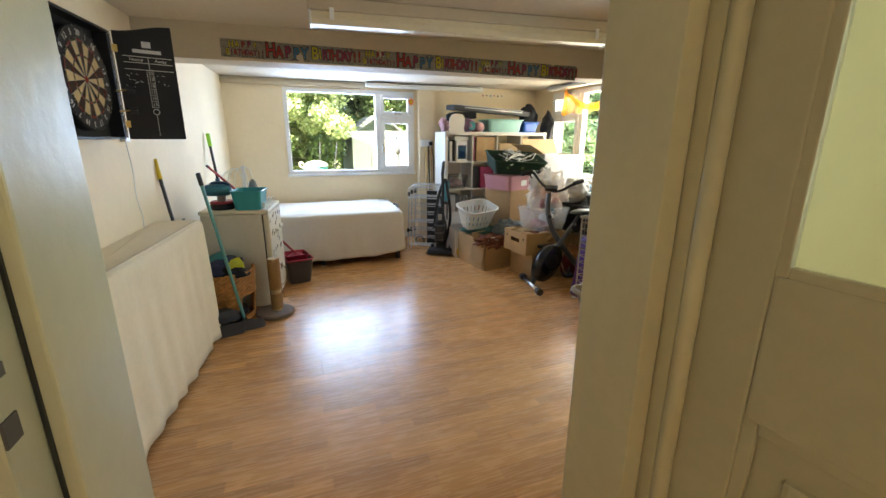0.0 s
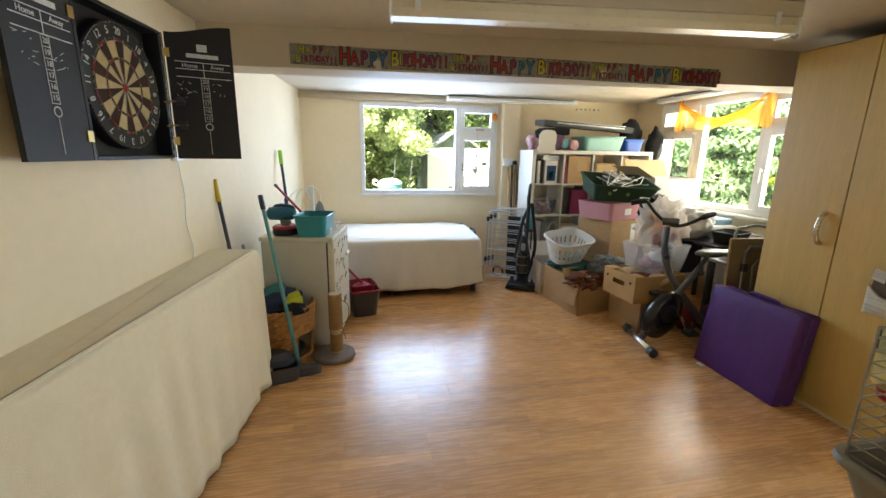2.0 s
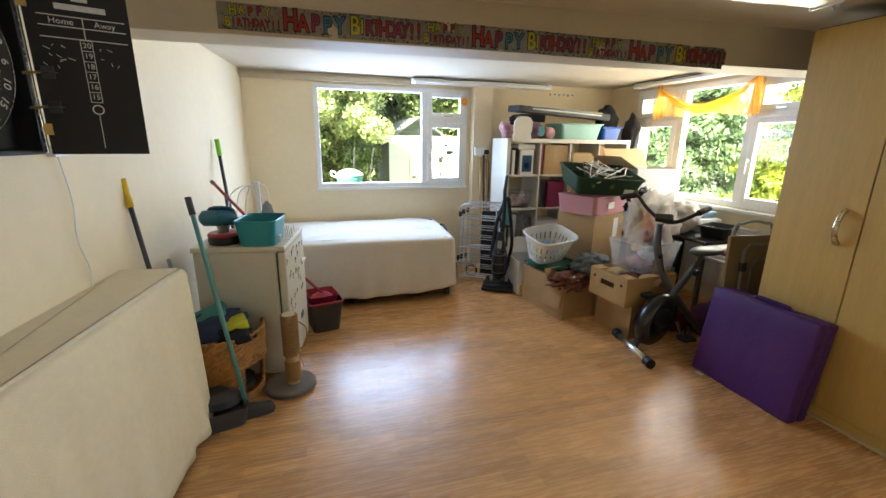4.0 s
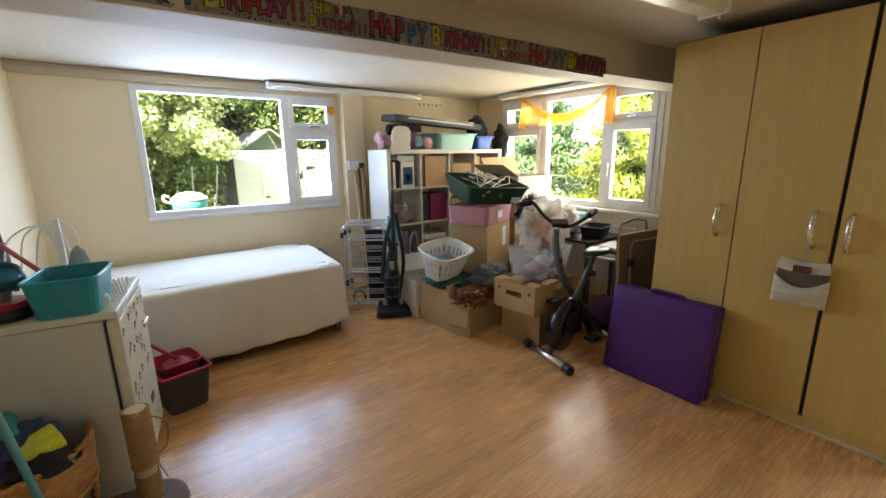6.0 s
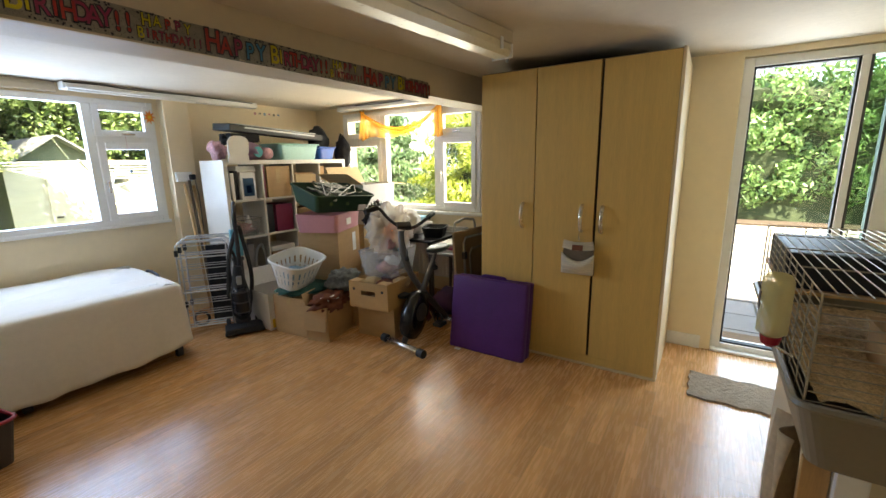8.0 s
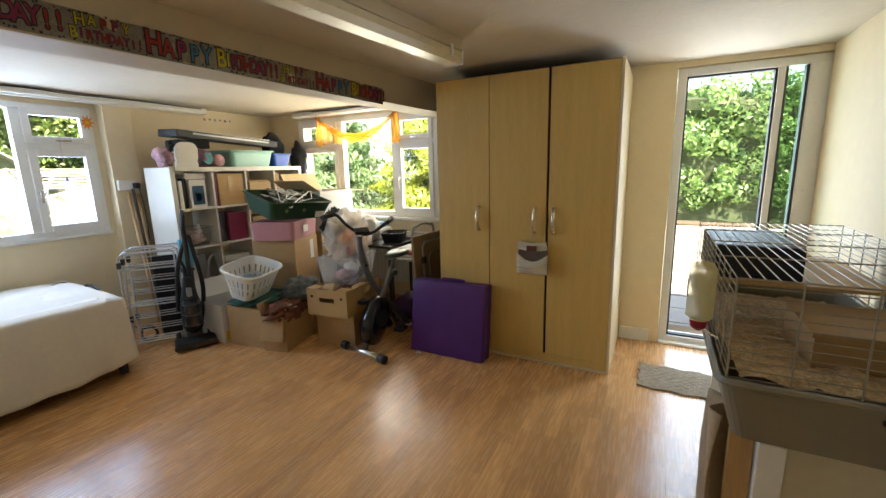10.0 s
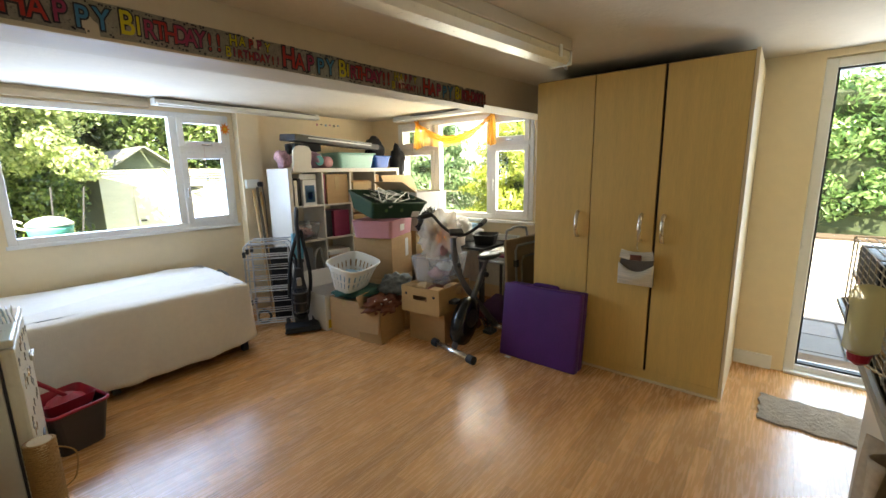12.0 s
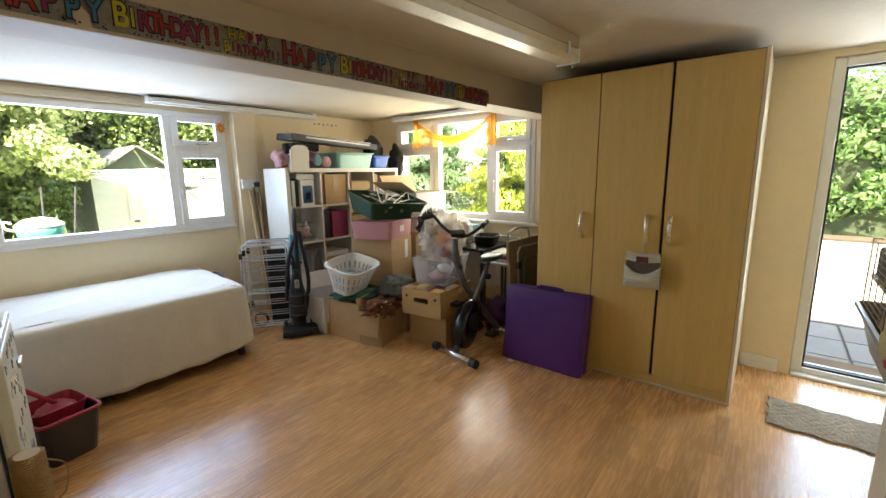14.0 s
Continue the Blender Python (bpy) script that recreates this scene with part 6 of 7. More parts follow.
def exercise_bike():
    b = tagged(new("exercise_bike"), "grey and black folding exercise bike", "exercise bike")
    fl = part("front_foot", tube([(2.085, 6.80, 0.034), (1.995, 6.36, 0.034)], 0.026, 14), CHROME, b, smooth=True)
    for a, c in (((2.088, 6.815, 0.034), (2.078, 6.765, 0.034)), ((2.003, 6.40, 0.034), (1.992, 6.345, 0.034))):
        part("end_cap", tube([a, c], 0.033, 14), BLACK, fl)
    rf = part("rear_foot", tube([(2.70, 6.75, 0.034), (2.66, 6.40, 0.034)], 0.026, 14), CHROME, b, smooth=True)
    part("seat_beam", tube([(2.06, 6.58, 0.05), (2.30, 6.585, 0.36), (2.50, 6.59, 0.60)], 0.024, 12), GUNMETAL, b, smooth=True)
    part("seat_post", tube([(2.44, 6.59, 0.53), (2.55, 6.59, 0.685)], 0.017, 12), GUNMETAL, b, smooth=True)
    part("head_beam", tube([(2.68, 6.58, 0.05), (2.46, 6.62, 0.30), (2.33, 6.68, 0.50), (2.28, 6.73, 0.70), (2.30, 6.76, 0.88)], 0.026, 12, False, 6), GUNMETAL, b, smooth=True)
    s = part("saddle", lathe([(0.09, 0), (0.12, 0.010), (0.125, 0.025), (0.10, 0.04)], 26, sx=1.0, sy=0.66), surface("green_black_vinyl", (0.02, 0.035, 0.03), 0.35), b, at=pose(2.58, 6.59, 0.685, 0, -4, -8), smooth=True)
    hs = part("flywheel_housing", lathe([(0.10, -0.055), (0.165, -0.045), (0.175, 0.0), (0.165, 0.045), (0.10, 0.055)], 36, sx=0.72, sy=1.15), GLOSSBLACK, b, at=pose(2.20, 6.575, 0.235, 90, 30, 0), smooth=True)
    part("cover", lathe([(0.05, 0), (0.075, 0.006), (0.05, 0.012)], 24), BLACK, hs, at=pose(0.0, 0.03, 0.055))
    part("crank", tube([(2.30, 6.49, 0.25), (2.36, 6.485, 0.14)], 0.010, 8), CHROME, b)
    part("crank", tube([(2.30, 6.66, 0.25), (2.24, 6.665, 0.36)], 0.010, 8), CHROME, b)
    p1 = part("pedal", boxes((2.31, 2.41, 6.40, 6.48, 0.115, 0.145), bevel=0.008), RUBBER, b)
    part("strap", tube([(2.33, 6.40, 0.145), (2.34, 6.41, 0.20), (2.37, 6.45, 0.205), (2.38, 6.48, 0.145)], 0.008, 6, False, 5), RUBBER, p1)
    part("pedal", boxes((2.19, 2.29, 6.67, 6.75, 0.345, 0.375), bevel=0.008), RUBBER, b)
    h = part("handlebar", tube([(2.12, 6.93, 1.06), (2.18, 6.89, 1.075), (2.24, 6.83, 0.98), (2.31, 6.75, 0.905), (2.38, 6.68, 0.91), (2.47, 6.60, 0.985), (2.56, 6.63, 1.0)], 0.013, 10, False, 7), BLACK, b, smooth=True)
    part("grip", tube([(2.09, 6.94, 1.05), (2.12, 6.93, 1.06), (2.18, 6.89, 1.075)], 0.021, 10), RUBBER, h)
    part("grip", tube([(2.46, 6.60, 0.98), (2.50, 6.61, 0.99), (2.58, 6.635, 1.0)], 0.021, 10), RUBBER, h)
    part("console", boxes((-0.06, 0.06, -0.035, 0.035, 0, 0.03), bevel=0.012), BLACK, b, at=pose(2.31, 6.74, 0.915, 30, 0, -40))
    part("cable", tube([(2.33, 6.74, 0.91), (2.25, 6.70, 0.84), (2.27, 6.68, 0.70), (2.30, 6.66, 0.55)], 0.0035, 6, False, 6), BLACK, b)
    part("knob", lathe([(0.022, 0), (0.026, 0.01), (0.02, 0.03)], 14), BLACK, b, at=pose(2.47, 6.565, 0.565, 90, 0, 0))
    part("tension_knob", lathe([(0.02, 0), (0.022, 0.012), (0.014, 0.02)], 14), BLACK, b, at=pose(2.28, 6.70, 0.66, 90, 0, 0))


exercise_bike()


def padded_case():
    c = tagged(new("padded_mattress"), "purple nylon folding mattress leaning on the wardrobe", "mattress")
    c.matrix_basis = pose(2.285, 5.695, 0, 0, 7.5, 0)
    def bulge(bm):
        for v in bm.verts:
            v.co.x += 0.006 * noise.noise(v.co * 7) 
            v.co.z += 0.006 * noise.noise(v.co * 5 + Vector((3, 0, 0)))
        return bm
    for k in range(2):
        bm = boxes((0.072 * k, 0.07 + 0.072 * k, 0, 0.61, 0.0, 0.57), bevel=0.016)
        bmesh.ops.subdivide_edges(bm, edges=[e for e in bm.edges if e.calc_length() > 0.2], cuts=7, use_grid_fill=True)
        part("panel", bulge(bm), PURPLE, c, smooth=True)
        for z in (0.57,):
            part("piping", tube([(0.035 + 0.072 * k - 0.03, 0.02, 0.567), (0.035 + 0.072 * k - 0.03, 0.59, 0.567)], 0.0035, 6), PURPLE, c)
    part("handle", tube([(0.07, 0.20, 0.57), (0.065, 0.22, 0.583), (0.068, 0.37, 0.584), (0.07, 0.39, 0.57)], 0.011, 8, False, 5), PURPLE, c)
    part("tag", boxes((-0.035, -0.003, 0.50, 0.545, 0.001, 0.003)), PAPER, c, at=pose(0, 0, 0, 0, -7.5, 0))


padded_case()


NICKEL = surface("brushed_nickel", (0.72, 0.64, 0.50), 0.28, 0.08, 20, metal=1.0)


def wardrobe():
    w = tagged(new("wardrobe"), "maple-effect three-door fitted wardrobe", "wardrobe")
    x0, y0, y1, top = 2.50, 4.865, 6.13, 2.03
    part("body", boxes((x0 + 0.022, 3.215, y0 + 0.018, y1, 0.07, top - 0.004)), surface("dark_carcass_gap", (0.05, 0.035, 0.02), 0.8), w)
    part("end_panel", boxes((x0, 3.216, y0 - 0.002, y0 + 0.016, 0.0, top), bevel=0.002), MAPLE_L, w)
    part("plinth", boxes((x0 + 0.006, x0 + 0.024, y0 + 0.017, y1, 0.0, 0.068), bevel=0.002), MAPLE, w)
    part("plinth_trim", boxes((x0 - 0.008, x0 + 0.005, y0 + 0.004, y1, 0.0, 0.018), bevel=0.004), MAPLE_L, w)
    for k, (a, b) in enumerate(((y0 + 0.018, 5.294), (5.311, 5.716), (5.722, y1))):
        d = part("door", boxes((x0 - 0.001, x0 + 0.02, a, b, 0.072, top - 0.012), bevel=0.002), MAPLE, w)
        yh = (5.255, 5.385, 5.80)[k]
        hd = part("handle", tube([(x0 - 0.002, yh, 0.955), (x0 - 0.028, yh, 0.972), (x0 - 0.046, yh, 1.04), (x0 - 0.028, yh, 1.108), (x0 - 0.002, yh, 1.125)], 0.0125, 10, False, 6), NICKEL, d, "bowed brushed metal handle", smooth=True)
    peg = tagged(new("peg_bag"), "striped beige cloth peg bag hanging on a wardrobe handle", "peg bag")
    STRIPE = surface("striped_canvas", (0.60, 0.54, 0.42), 0.9, 0.45, 9, 0.3, 120, stretch=(0.2, 0.2, 14))
    # back panel coloured dark as the shaded inside of the opening
    BAG_OPENING = surface("shaded_bag_opening", (0.14, 0.11, 0.08), 0.9, 0.2, 12)
    peg.matrix_basis = pose(x0 - 0.05, 5.385, 0)
    part("hook", tube([(0.02, 0, 0.985), (0.012, 0.0, 0.955), (0.02, 0.008, 0.925), (0.02, 0, 0.895)], 0.003, 6, False, 6), CHROME, peg)
    def pouch(u, v):
        y = (u - 0.5) * 0.215
        return Vector((-0.012 - 0.03 * math.sin(math.pi * u) * math.sin(math.pi * min(1, v * 1.1)), y, 0.815 - 0.145 * v - 0.055 * math.sin(math.pi * u) * (1 - v)))
    solid(part("pouch", grid(pouch, 18, 10), STRIPE, peg, smooth=True), 0.003)
    solid(part("back", grid(lambda u, v: Vector((0.006, (u - 0.5) * (0.215 - 0.03 * v * v), 0.672 + 0.215 * v)), 10, 10), BAG_OPENING, peg), 0.003)
    solid(part("flap", grid(lambda u, v: Vector((-0.008 - 0.012 * math.sin(math.pi * u) * v, (u - 0.5) * (0.19 + 0.02 * v), 0.888 - 0.055 * v + 0.012 * (2 * u - 1) ** 2)), 12, 5), STRIPE, peg), 0.003)
    part("patch", boxes((-0.026, -0.022, -0.035, 0.035, 0.835, 0.872), bevel=0.001), RUST, peg)


MAPLE_L = surface("pale_maple_edge", (0.66, 0.52, 0.32), 0.45, 0.06, 5, stretch=(6, 6, 0.5))
wardrobe()

# ---- hamster cage on its cupboard, mat ----
mat = solid(part("doormat", grid(lambda u, v: Vector((2.42 + 0.34 * u + 0.008 * math.sin(v * 21), 4.13 + 0.55 * v + 0.006 * math.sin(u * 19), 0.012 + 0.002 * math.sin(u * 40) * math.sin(v * 60))), 40, 60), COCO), 0.012)
tagged(mat, "pale woven coir mat in front of the garden door", "mat")

cup = tagged(new("cupboard"), "cream painted cupboard under the pet cage", "cupboard")
part("body", boxes((0.95, 1.85, 3.93, 4.36, 0.0, 0.68), bevel=0.004), GLOSS, cup)
part("top", boxes((0.93, 1.87, 3.92, 4.38, 0.682, 0.702), bevel=0.004), WOOD, cup)
part("post", boxes((0.925, 0.948, 4.30, 4.36, 0, 0.68), bevel=0.003), WHITE_P, cup)
part("side_board", boxes((0.952, 0.975, 4.363, 4.42, 0.0, 0.68), bevel=0.003), WOOD, cup)
tagged(solid(part("cloth", grid(lambda u, v: Vector((0.99 + 0.16 * u - 0.05 * v, 4.435 + 0.03 * math.sin(u * 7 + v * 2), 0.70 - 0.5 * v * (0.6 + 0.4 * u))), 12, 14), surface("beige_cloth", (0.45, 0.34, 0.22), 0.9, 0.2, 10), smooth=True), 0.004), "beige cloth hanging beside the cupboard", "cloth")


def cage():
    c = tagged(new("pet_cage"), "wire pet cage with a taupe plastic tray of shavings", "cage")
    x0, x1, y0, y1, zr, zt = 0.84, 1.95, 3.945, 4.47, 0.875, 1.135
    cx, cy = (x0 + x1) / 2, (y0 + y1) / 2
    part("tray", shell(bmesh.new(), x1 - x0 - 0.10, y1 - y0 - 0.09, x1 - x0, y1 - y0, zr - 0.703, 0.006, seg=40), TAUPE, c, at=pose(cx, cy, 0.703))
    part("rim", rim(x1 - x0 + 0.008, y1 - y0 + 0.008, zr, 0.010, 40), TAUPE, c, at=pose(cx, cy, 0))
    part("bedding", grid(lambda u, v: Vector((x0 + 0.05 + (x1 - x0 - 0.1) * u, y0 + 0.05 + (y1 - y0 - 0.1) * v, 0.82 + 0.05 * max(0.0, 1 - 2.2 * u) + 0.02 * noise.noise(Vector((u * 9, v * 6, 0))) + 0.008 * noise.noise(Vector((u * 50, v * 30, 2))))), 70, 40), LITTER, c)
    WIRE = surface("aged_wire", (0.36, 0.32, 0.24), 0.4, 0.2, 20, metal=0.5)
    def side(name, segs):
        bm = bmesh.new()
        for a, b, r in segs:
            rod(bm, a, b, r, 5)
        part(name, bm, WIRE, c)
    for x in (x0 + 0.012, x1 - 0.012):
        side("side_grille", [((x, y0 + 0.012, z), (x, y1 - 0.012, z), 0.0016) for z in (zr + 0.01 + k * 0.023 for k in range(11))] + [((x, y0 + 0.012 + k * 0.125, zr), (x, y0 + 0.012 + k * 0.125, zt), 0.0022) for k in range(5)])
    for y in (y0 + 0.012, y1 - 0.012):
        side("side_grille", [((x0 + 0.012, y, z), (x1 - 0.012, y, z), 0.0016) for z in (zr + 0.01 + k * 0.023 for k in range(11))] + [((x0 + 0.012 + k * 0.1086, y, zr), (x0 + 0.012 + k * 0.1086, y, zt), 0.0022) for k in range(11)])
    side("top_grille", [((x0 + 0.012, y0 + 0.012 + k * 0.02783, zt), (x1 - 0.012, y0 + 0.012 + k * 0.02783, zt), 0.0018) for k in range(19)] + [((x0 + 0.012 + k * 0.2715, y0 + 0.012, zt), (x0 + 0.012 + k * 0.2715, y1 - 0.012, zt), 0.0024) for k in range(5)])
    for y in (4.15,):
        part("clip", boxes((x0 - 0.022, x0 - 0.011, y - 0.012, y + 0.012, zr - 0.035, zr + 0.012), (x0 - 0.024, x0 - 0.012, y - 0.03, y + 0.03, zr - 0.03, zr - 0.018), bevel=0.004), BLACK, c)
    hs = part("house", boxes((1.09, 1.41, 3.99, 4.24, 0.93, 0.942)), CARD, c, "cardboard box house")
    for q in ((1.10, 1.40, 4.0, 4.012), (1.10, 1.40, 4.22, 4.232), (1.10, 1.112, 4.012, 4.22), (1.388, 1.40, 4.012, 4.22)):
        part("house_wall", boxes((*q, 0.81, 0.9298)), CARD, hs)
    part("shelf", boxes((1.40, 1.93, 3.965, 4.45, 0.985, 0.997), bevel=0.003), WOOD, c)
    part("hide", boxes((1.42, 1.86, 4.19, 4.448, 0.998, 1.118), bevel=0.012), BLACK, c)
    wb = part("water_bottle", lathe([(0.02, 0), (0.034, 0.012), (0.034, 0.15), (0.026, 0.165), (0.012, 0.17)], 24), BOTTLE, c, at=pose(1.02, y1 + 0.042, 0.965), smooth=True)
    part("cap", lathe([(0.008, -0.03), (0.02, -0.02), (0.024, 0.0)], 18), RED, wb)
    part("spout", tube([(0, 0, -0.02), (0, -0.05, -0.05)], 0.004, 8), CHROME, wb)
    part("print", boxes((-0.014, 0.014, 0.033, 0.0352, 0.07, 0.12), bevel=0.0008), DARK, wb)
    toy = part("hanging_toy", lathe([(0.012, 0), (0.02, 0.02), (0.016, 0.045), (0.02, 0.07), (0.014, 0.1)], 14), RUST, c, at=pose(0.98, 4.12, 1.0))
    part("disc", lathe([(0.05, 0), (0.055, 0.008), (0.05, 0.016)], 22, sx=1.3, sy=0.4), BLACK, toy, at=pose(0, 0, 0.05))
    part("collar", lathe([(0.024, 0.07), (0.024, 0.085)], 14), RED, toy)


cage()
tagged(part("plastic_bag", lump(0.05, 0.07, 0.06, 97, 0.3), BAG, at=pose(2.28, 4.20, 0.0), smooth=True), "crumpled clear plastic bag on the floor by the mat", "bag")

# ---- garden ----
GZ = -0.12
structure("ground", boxes((-300, 300, -300, 300, GZ - 0.4, GZ)), surface("dry_grass", (0.13, 0.15, 0.05), 0.95, 0.35, 1.5, 0.5, 20, stain=0.3, stain_col=(0.22, 0.19, 0.09)), "lawn and open ground round the house", "ground")
structure("drive", boxes((5.0, 11.2, -6, 7.2, GZ + 0.001, GZ + 0.012)), surface("pale_gravel", (0.46, 0.43, 0.38), 0.9, 0.25, 14, 0.6, 60), "pale sunlit gravel drive beside the house", "drive")
terrace = structure("terrace", boxes((3.5, 5.0, 2.2, 6.2, GZ + 0.001, GZ + 0.02)), surface("mortar", (0.22, 0.21, 0.19), 0.9, 0.2, 20), "grey paving slabs outside the garden door", "paving")
SLAB = surface("paving_slab", (0.26, 0.25, 0.25), 0.8, 0.2, 5, 0.4, 40, rand=0.5, stain=0.4, stain_col=(0.14, 0.15, 0.12))
slab_me = mesh("slab", boxes((0.005, 0.445, 0.005, 0.445, 0.0, 0.03), bevel=0.006), SLAB)
for i in range(3):
    for j in range(8):
        s = new("slab", slab_me)
        s.parent, s.matrix_basis = terrace, pose(3.53 + 0.46 * i, 2.35 + 0.46 * j, GZ + 0.012)
part("kerb", boxes((4.92, 5.0, 2.2, 6.2, GZ + 0.02, GZ + 0.05), bevel=0.008), SLAB, terrace)
structure("soil_bed", boxes((11.2, 12.2, -6, 7.5, GZ + 0.001, GZ + 0.06)), surface("dark_soil", (0.07, 0.05, 0.035), 0.95, 0.4, 8, 0.8, 20), "strip of dark soil under the hedge", "ground")


def leaves(n, where, size, seed, material, name, parent, long=1.6):
    """n small folded leaves; where(rng) gives places and outward ways."""
    rng = np.random.default_rng(seed)
    P, O = where(rng, n)
    d = O + rng.normal(0, 0.55, (n, 3))
    d /= np.linalg.norm(d, axis=1)[:, None]
    u = np.cross(d, rng.normal(0, 1, (n, 3)))
    u /= np.linalg.norm(u, axis=1)[:, None]
    w = np.cross(d, u)
    s = size * rng.uniform(0.6, 1.35, (n, 1))
    a, b, c, e = P - u * s * long, P + w * s * 0.6 + d * s * 0.15, P + u * s * long, P - w * s * 0.6 + d * s * 0.15
    V = np.stack([a, b, c, e], 1).reshape(-1, 3)
    me = bpy.data.meshes.new(name)
    base = np.arange(n) * 4
    F = np.stack([base, base + 1, base + 2, base + 3], 1)
    me.from_pydata(V.tolist(), [], F.tolist())
    me.materials.append(material)
    ob = new(name, me)
    if parent is not None:
        ob.parent = parent
    return ob


def clump_field(x0, x1, y0, y1, z0, z1, clumps, r0, r1, seed):
    """Places on the outsides of many overlapping clumps inside a box."""
    g = np.random.default_rng(seed)
    C = np.stack([g.uniform(x0, x1, clumps), g.uniform(y0, y1, clumps), z0 + (z1 - z0) * g.uniform(0, 1, clumps) ** 0.8], 1)
    R = g.uniform(r0, r1, clumps)
    def where(rng, n):
        k = rng.integers(0, clumps, n)
        o = rng.normal(0, 1, (n, 3))
        o /= np.linalg.norm(o, axis=1)[:, None]
        rr = R[k][:, None] * rng.uniform(0.55, 1.05, (n, 1))
        return C[k] + o * rr * np.array([1, 1, 0.8]), o
    return where


def hedge_core(x0, x1, y0, y1, z1, seed):
    bm = boxes((x0, x1, y0, y1, GZ, z1))
    bmesh.ops.subdivide_edges(bm, edges=bm.edges[:], cuts=12, use_grid_fill=True)
    for v in bm.verts:
        if v.co.z > GZ + 0.05:
            v.co += Vector((noise.noise(v.co * 0.9 + Vector((seed, 0, 0))), noise.noise(v.co * 0.9 + Vector((0, seed, 0))), noise.noise(v.co * 0.9 + Vector((0, 0, seed))))) * 0.45
    return bm


shrub = tagged(new("ivy_hedge"), "tall sunlit ivy-covered hedge across the garden", "hedge", kind="stuff")
part("shade_core", hedge_core(-7, 0.85, 13.6, 15, 4.2, 3), SHADE_CORE, shrub)
part("shade_core", hedge_core(1.6, 8.5, 16.0, 17.4, 4.6, 4), SHADE_CORE, shrub)
leaves(95000, clump_field(-6.0, 0.62, 12.6, 14.2, GZ, 4.6, 190, 0.3, 0.62, 5), 0.036, 6, IVY, "leaves", shrub, 1.0)
leaves(24000, clump_field(1.5, 8.5, 15.3, 16.6, GZ + 0.3, 5.0, 110, 0.35, 0.8, 7), 0.065, 8, IVY, "leaves", shrub)
leaves(14000, clump_field(0.35, 1.0, 12.95, 13.5, GZ, 4.3, 60, 0.25, 0.42, 41), 0.036, 42, IVY, "leaves", shrub, 1.0)
leaves(40000, clump_field(0.7, 4.4, 15.2, 15.8, 0.9, 5.2, 110, 0.3, 0.6, 43), 0.042, 44, IVY, "leaves", shrub, 1.0)
fruit = tagged(new("garden_tree"), "leafy tree overhanging the hedge", "tree")
part("trunk", tube([(-0.4, 12.6, GZ), (-0.5, 12.55, 1.2), (-0.2, 12.4, 2.0), (0.2, 12.3, 2.7)], lambda t: 0.11 - 0.07 * t, 10, False, 6), BARK, fruit)
for k, q in enumerate(((0.9, 12.0, 2.6), (-1.6, 12.0, 2.5), (0.5, 12.6, 2.9), (-0.8, 11.9, 2.8))):
    part("limb", tube([(-0.3, 12.45, 1.7), ((q[0] - 0.3) / 2, (q[1] + 12.4) / 2, 2.2), q], lambda t: 0.05 - 0.035 * t, 8, False, 5), BARK, fruit)
leaves(26000, clump_field(-3.2, 1.0, 11.8, 12.6, 1.55, 3.1, 44, 0.22, 0.42, 9), 0.034, 10, CROWN, "crown", fruit, 1.0)


def conifer(x, y, h, r, n, seed, material, label):
    t = tagged(new("conifer"), label, "tree", "conifers in the garden")
    t.matrix_basis = pose(x, y, GZ)
    part("trunk", tube([(0, 0, 0), (0.03, 0.02, h * 0.5), (0, 0, h * 0.96)], lambda q: 0.11 * (1 - q) + 0.012, 10), BARK, t)
    g = random.Random(seed)
    for k in range(9):
        a, z = g.uniform(0, 6.28), h * (0.1 + 0.08 * k)
        rr = r * (1 - z / h) * 0.8
        part("limb", tube([(0, 0, z), (rr * 0.5 * math.cos(a), rr * 0.5 * math.sin(a), z + 0.05), (rr * math.cos(a), rr * math.sin(a), z + 0.1)], lambda q: 0.03 * (1 - q) + 0.006, 6), BARK, t)
    def where(rng, m):
        z = h * rng.uniform(0.01, 1, m) ** 1.25
        a = rng.uniform(0, 2 * math.pi, m)
        lobes = 1 + 0.16 * np.sin(a * 7 + z * 5) + 0.12 * np.sin(a * 3 - z * 9) + 0.14 * np.sin(z * 16 + a)
        rr = r * (1 - (z / h) ** 1.6) * lobes * rng.uniform(0.72, 1.05, m)
        o = np.stack([np.cos(a), np.sin(a), np.full(m, 0.25)], 1)
        return np.stack([rr * np.cos(a), rr * np.sin(a), z], 1), o
    leaves(n * 2, where, 0.028 if material is GOLDEN else 0.036, seed, material, "crown", t, 2.2)
    part("inner_shade_core", lathe([(r * 0.6, 0.05), (r * 0.6, h * 0.3), (r * 0.42, h * 0.65), (0.05, h * 0.93)], 20), SHADE_CORE, t)


conifer(7.6, 12.0, 5.2, 1.5, 15000, 21, CONIFER, "tall dark green conifer beyond the window")
conifer(9.4, 14.0, 6.0, 1.8, 9000, 22, CONIFER, "tall dark green conifer beyond the window")
conifer(6.3, 14.2, 5.0, 1.6, 9000, 23, CONIFER, "tall dark green conifer beyond the window")
conifer(7.4, 8.75, 4.6, 1.15, 22000, 24, GOLDEN, "golden green conifer in full sun")
conifer(9.0, 9.4, 5.0, 1.3, 8000, 25, GOLDEN, "golden green conifer in full sun")
lhedge = tagged(new("laurel_hedge"), "clipped bright green hedge beyond the drive", "hedge", kind="stuff")
part("shade_core", hedge_core(11.9, 13.4, -5, 7.6, 3.0, 9), SHADE_CORE, lhedge)
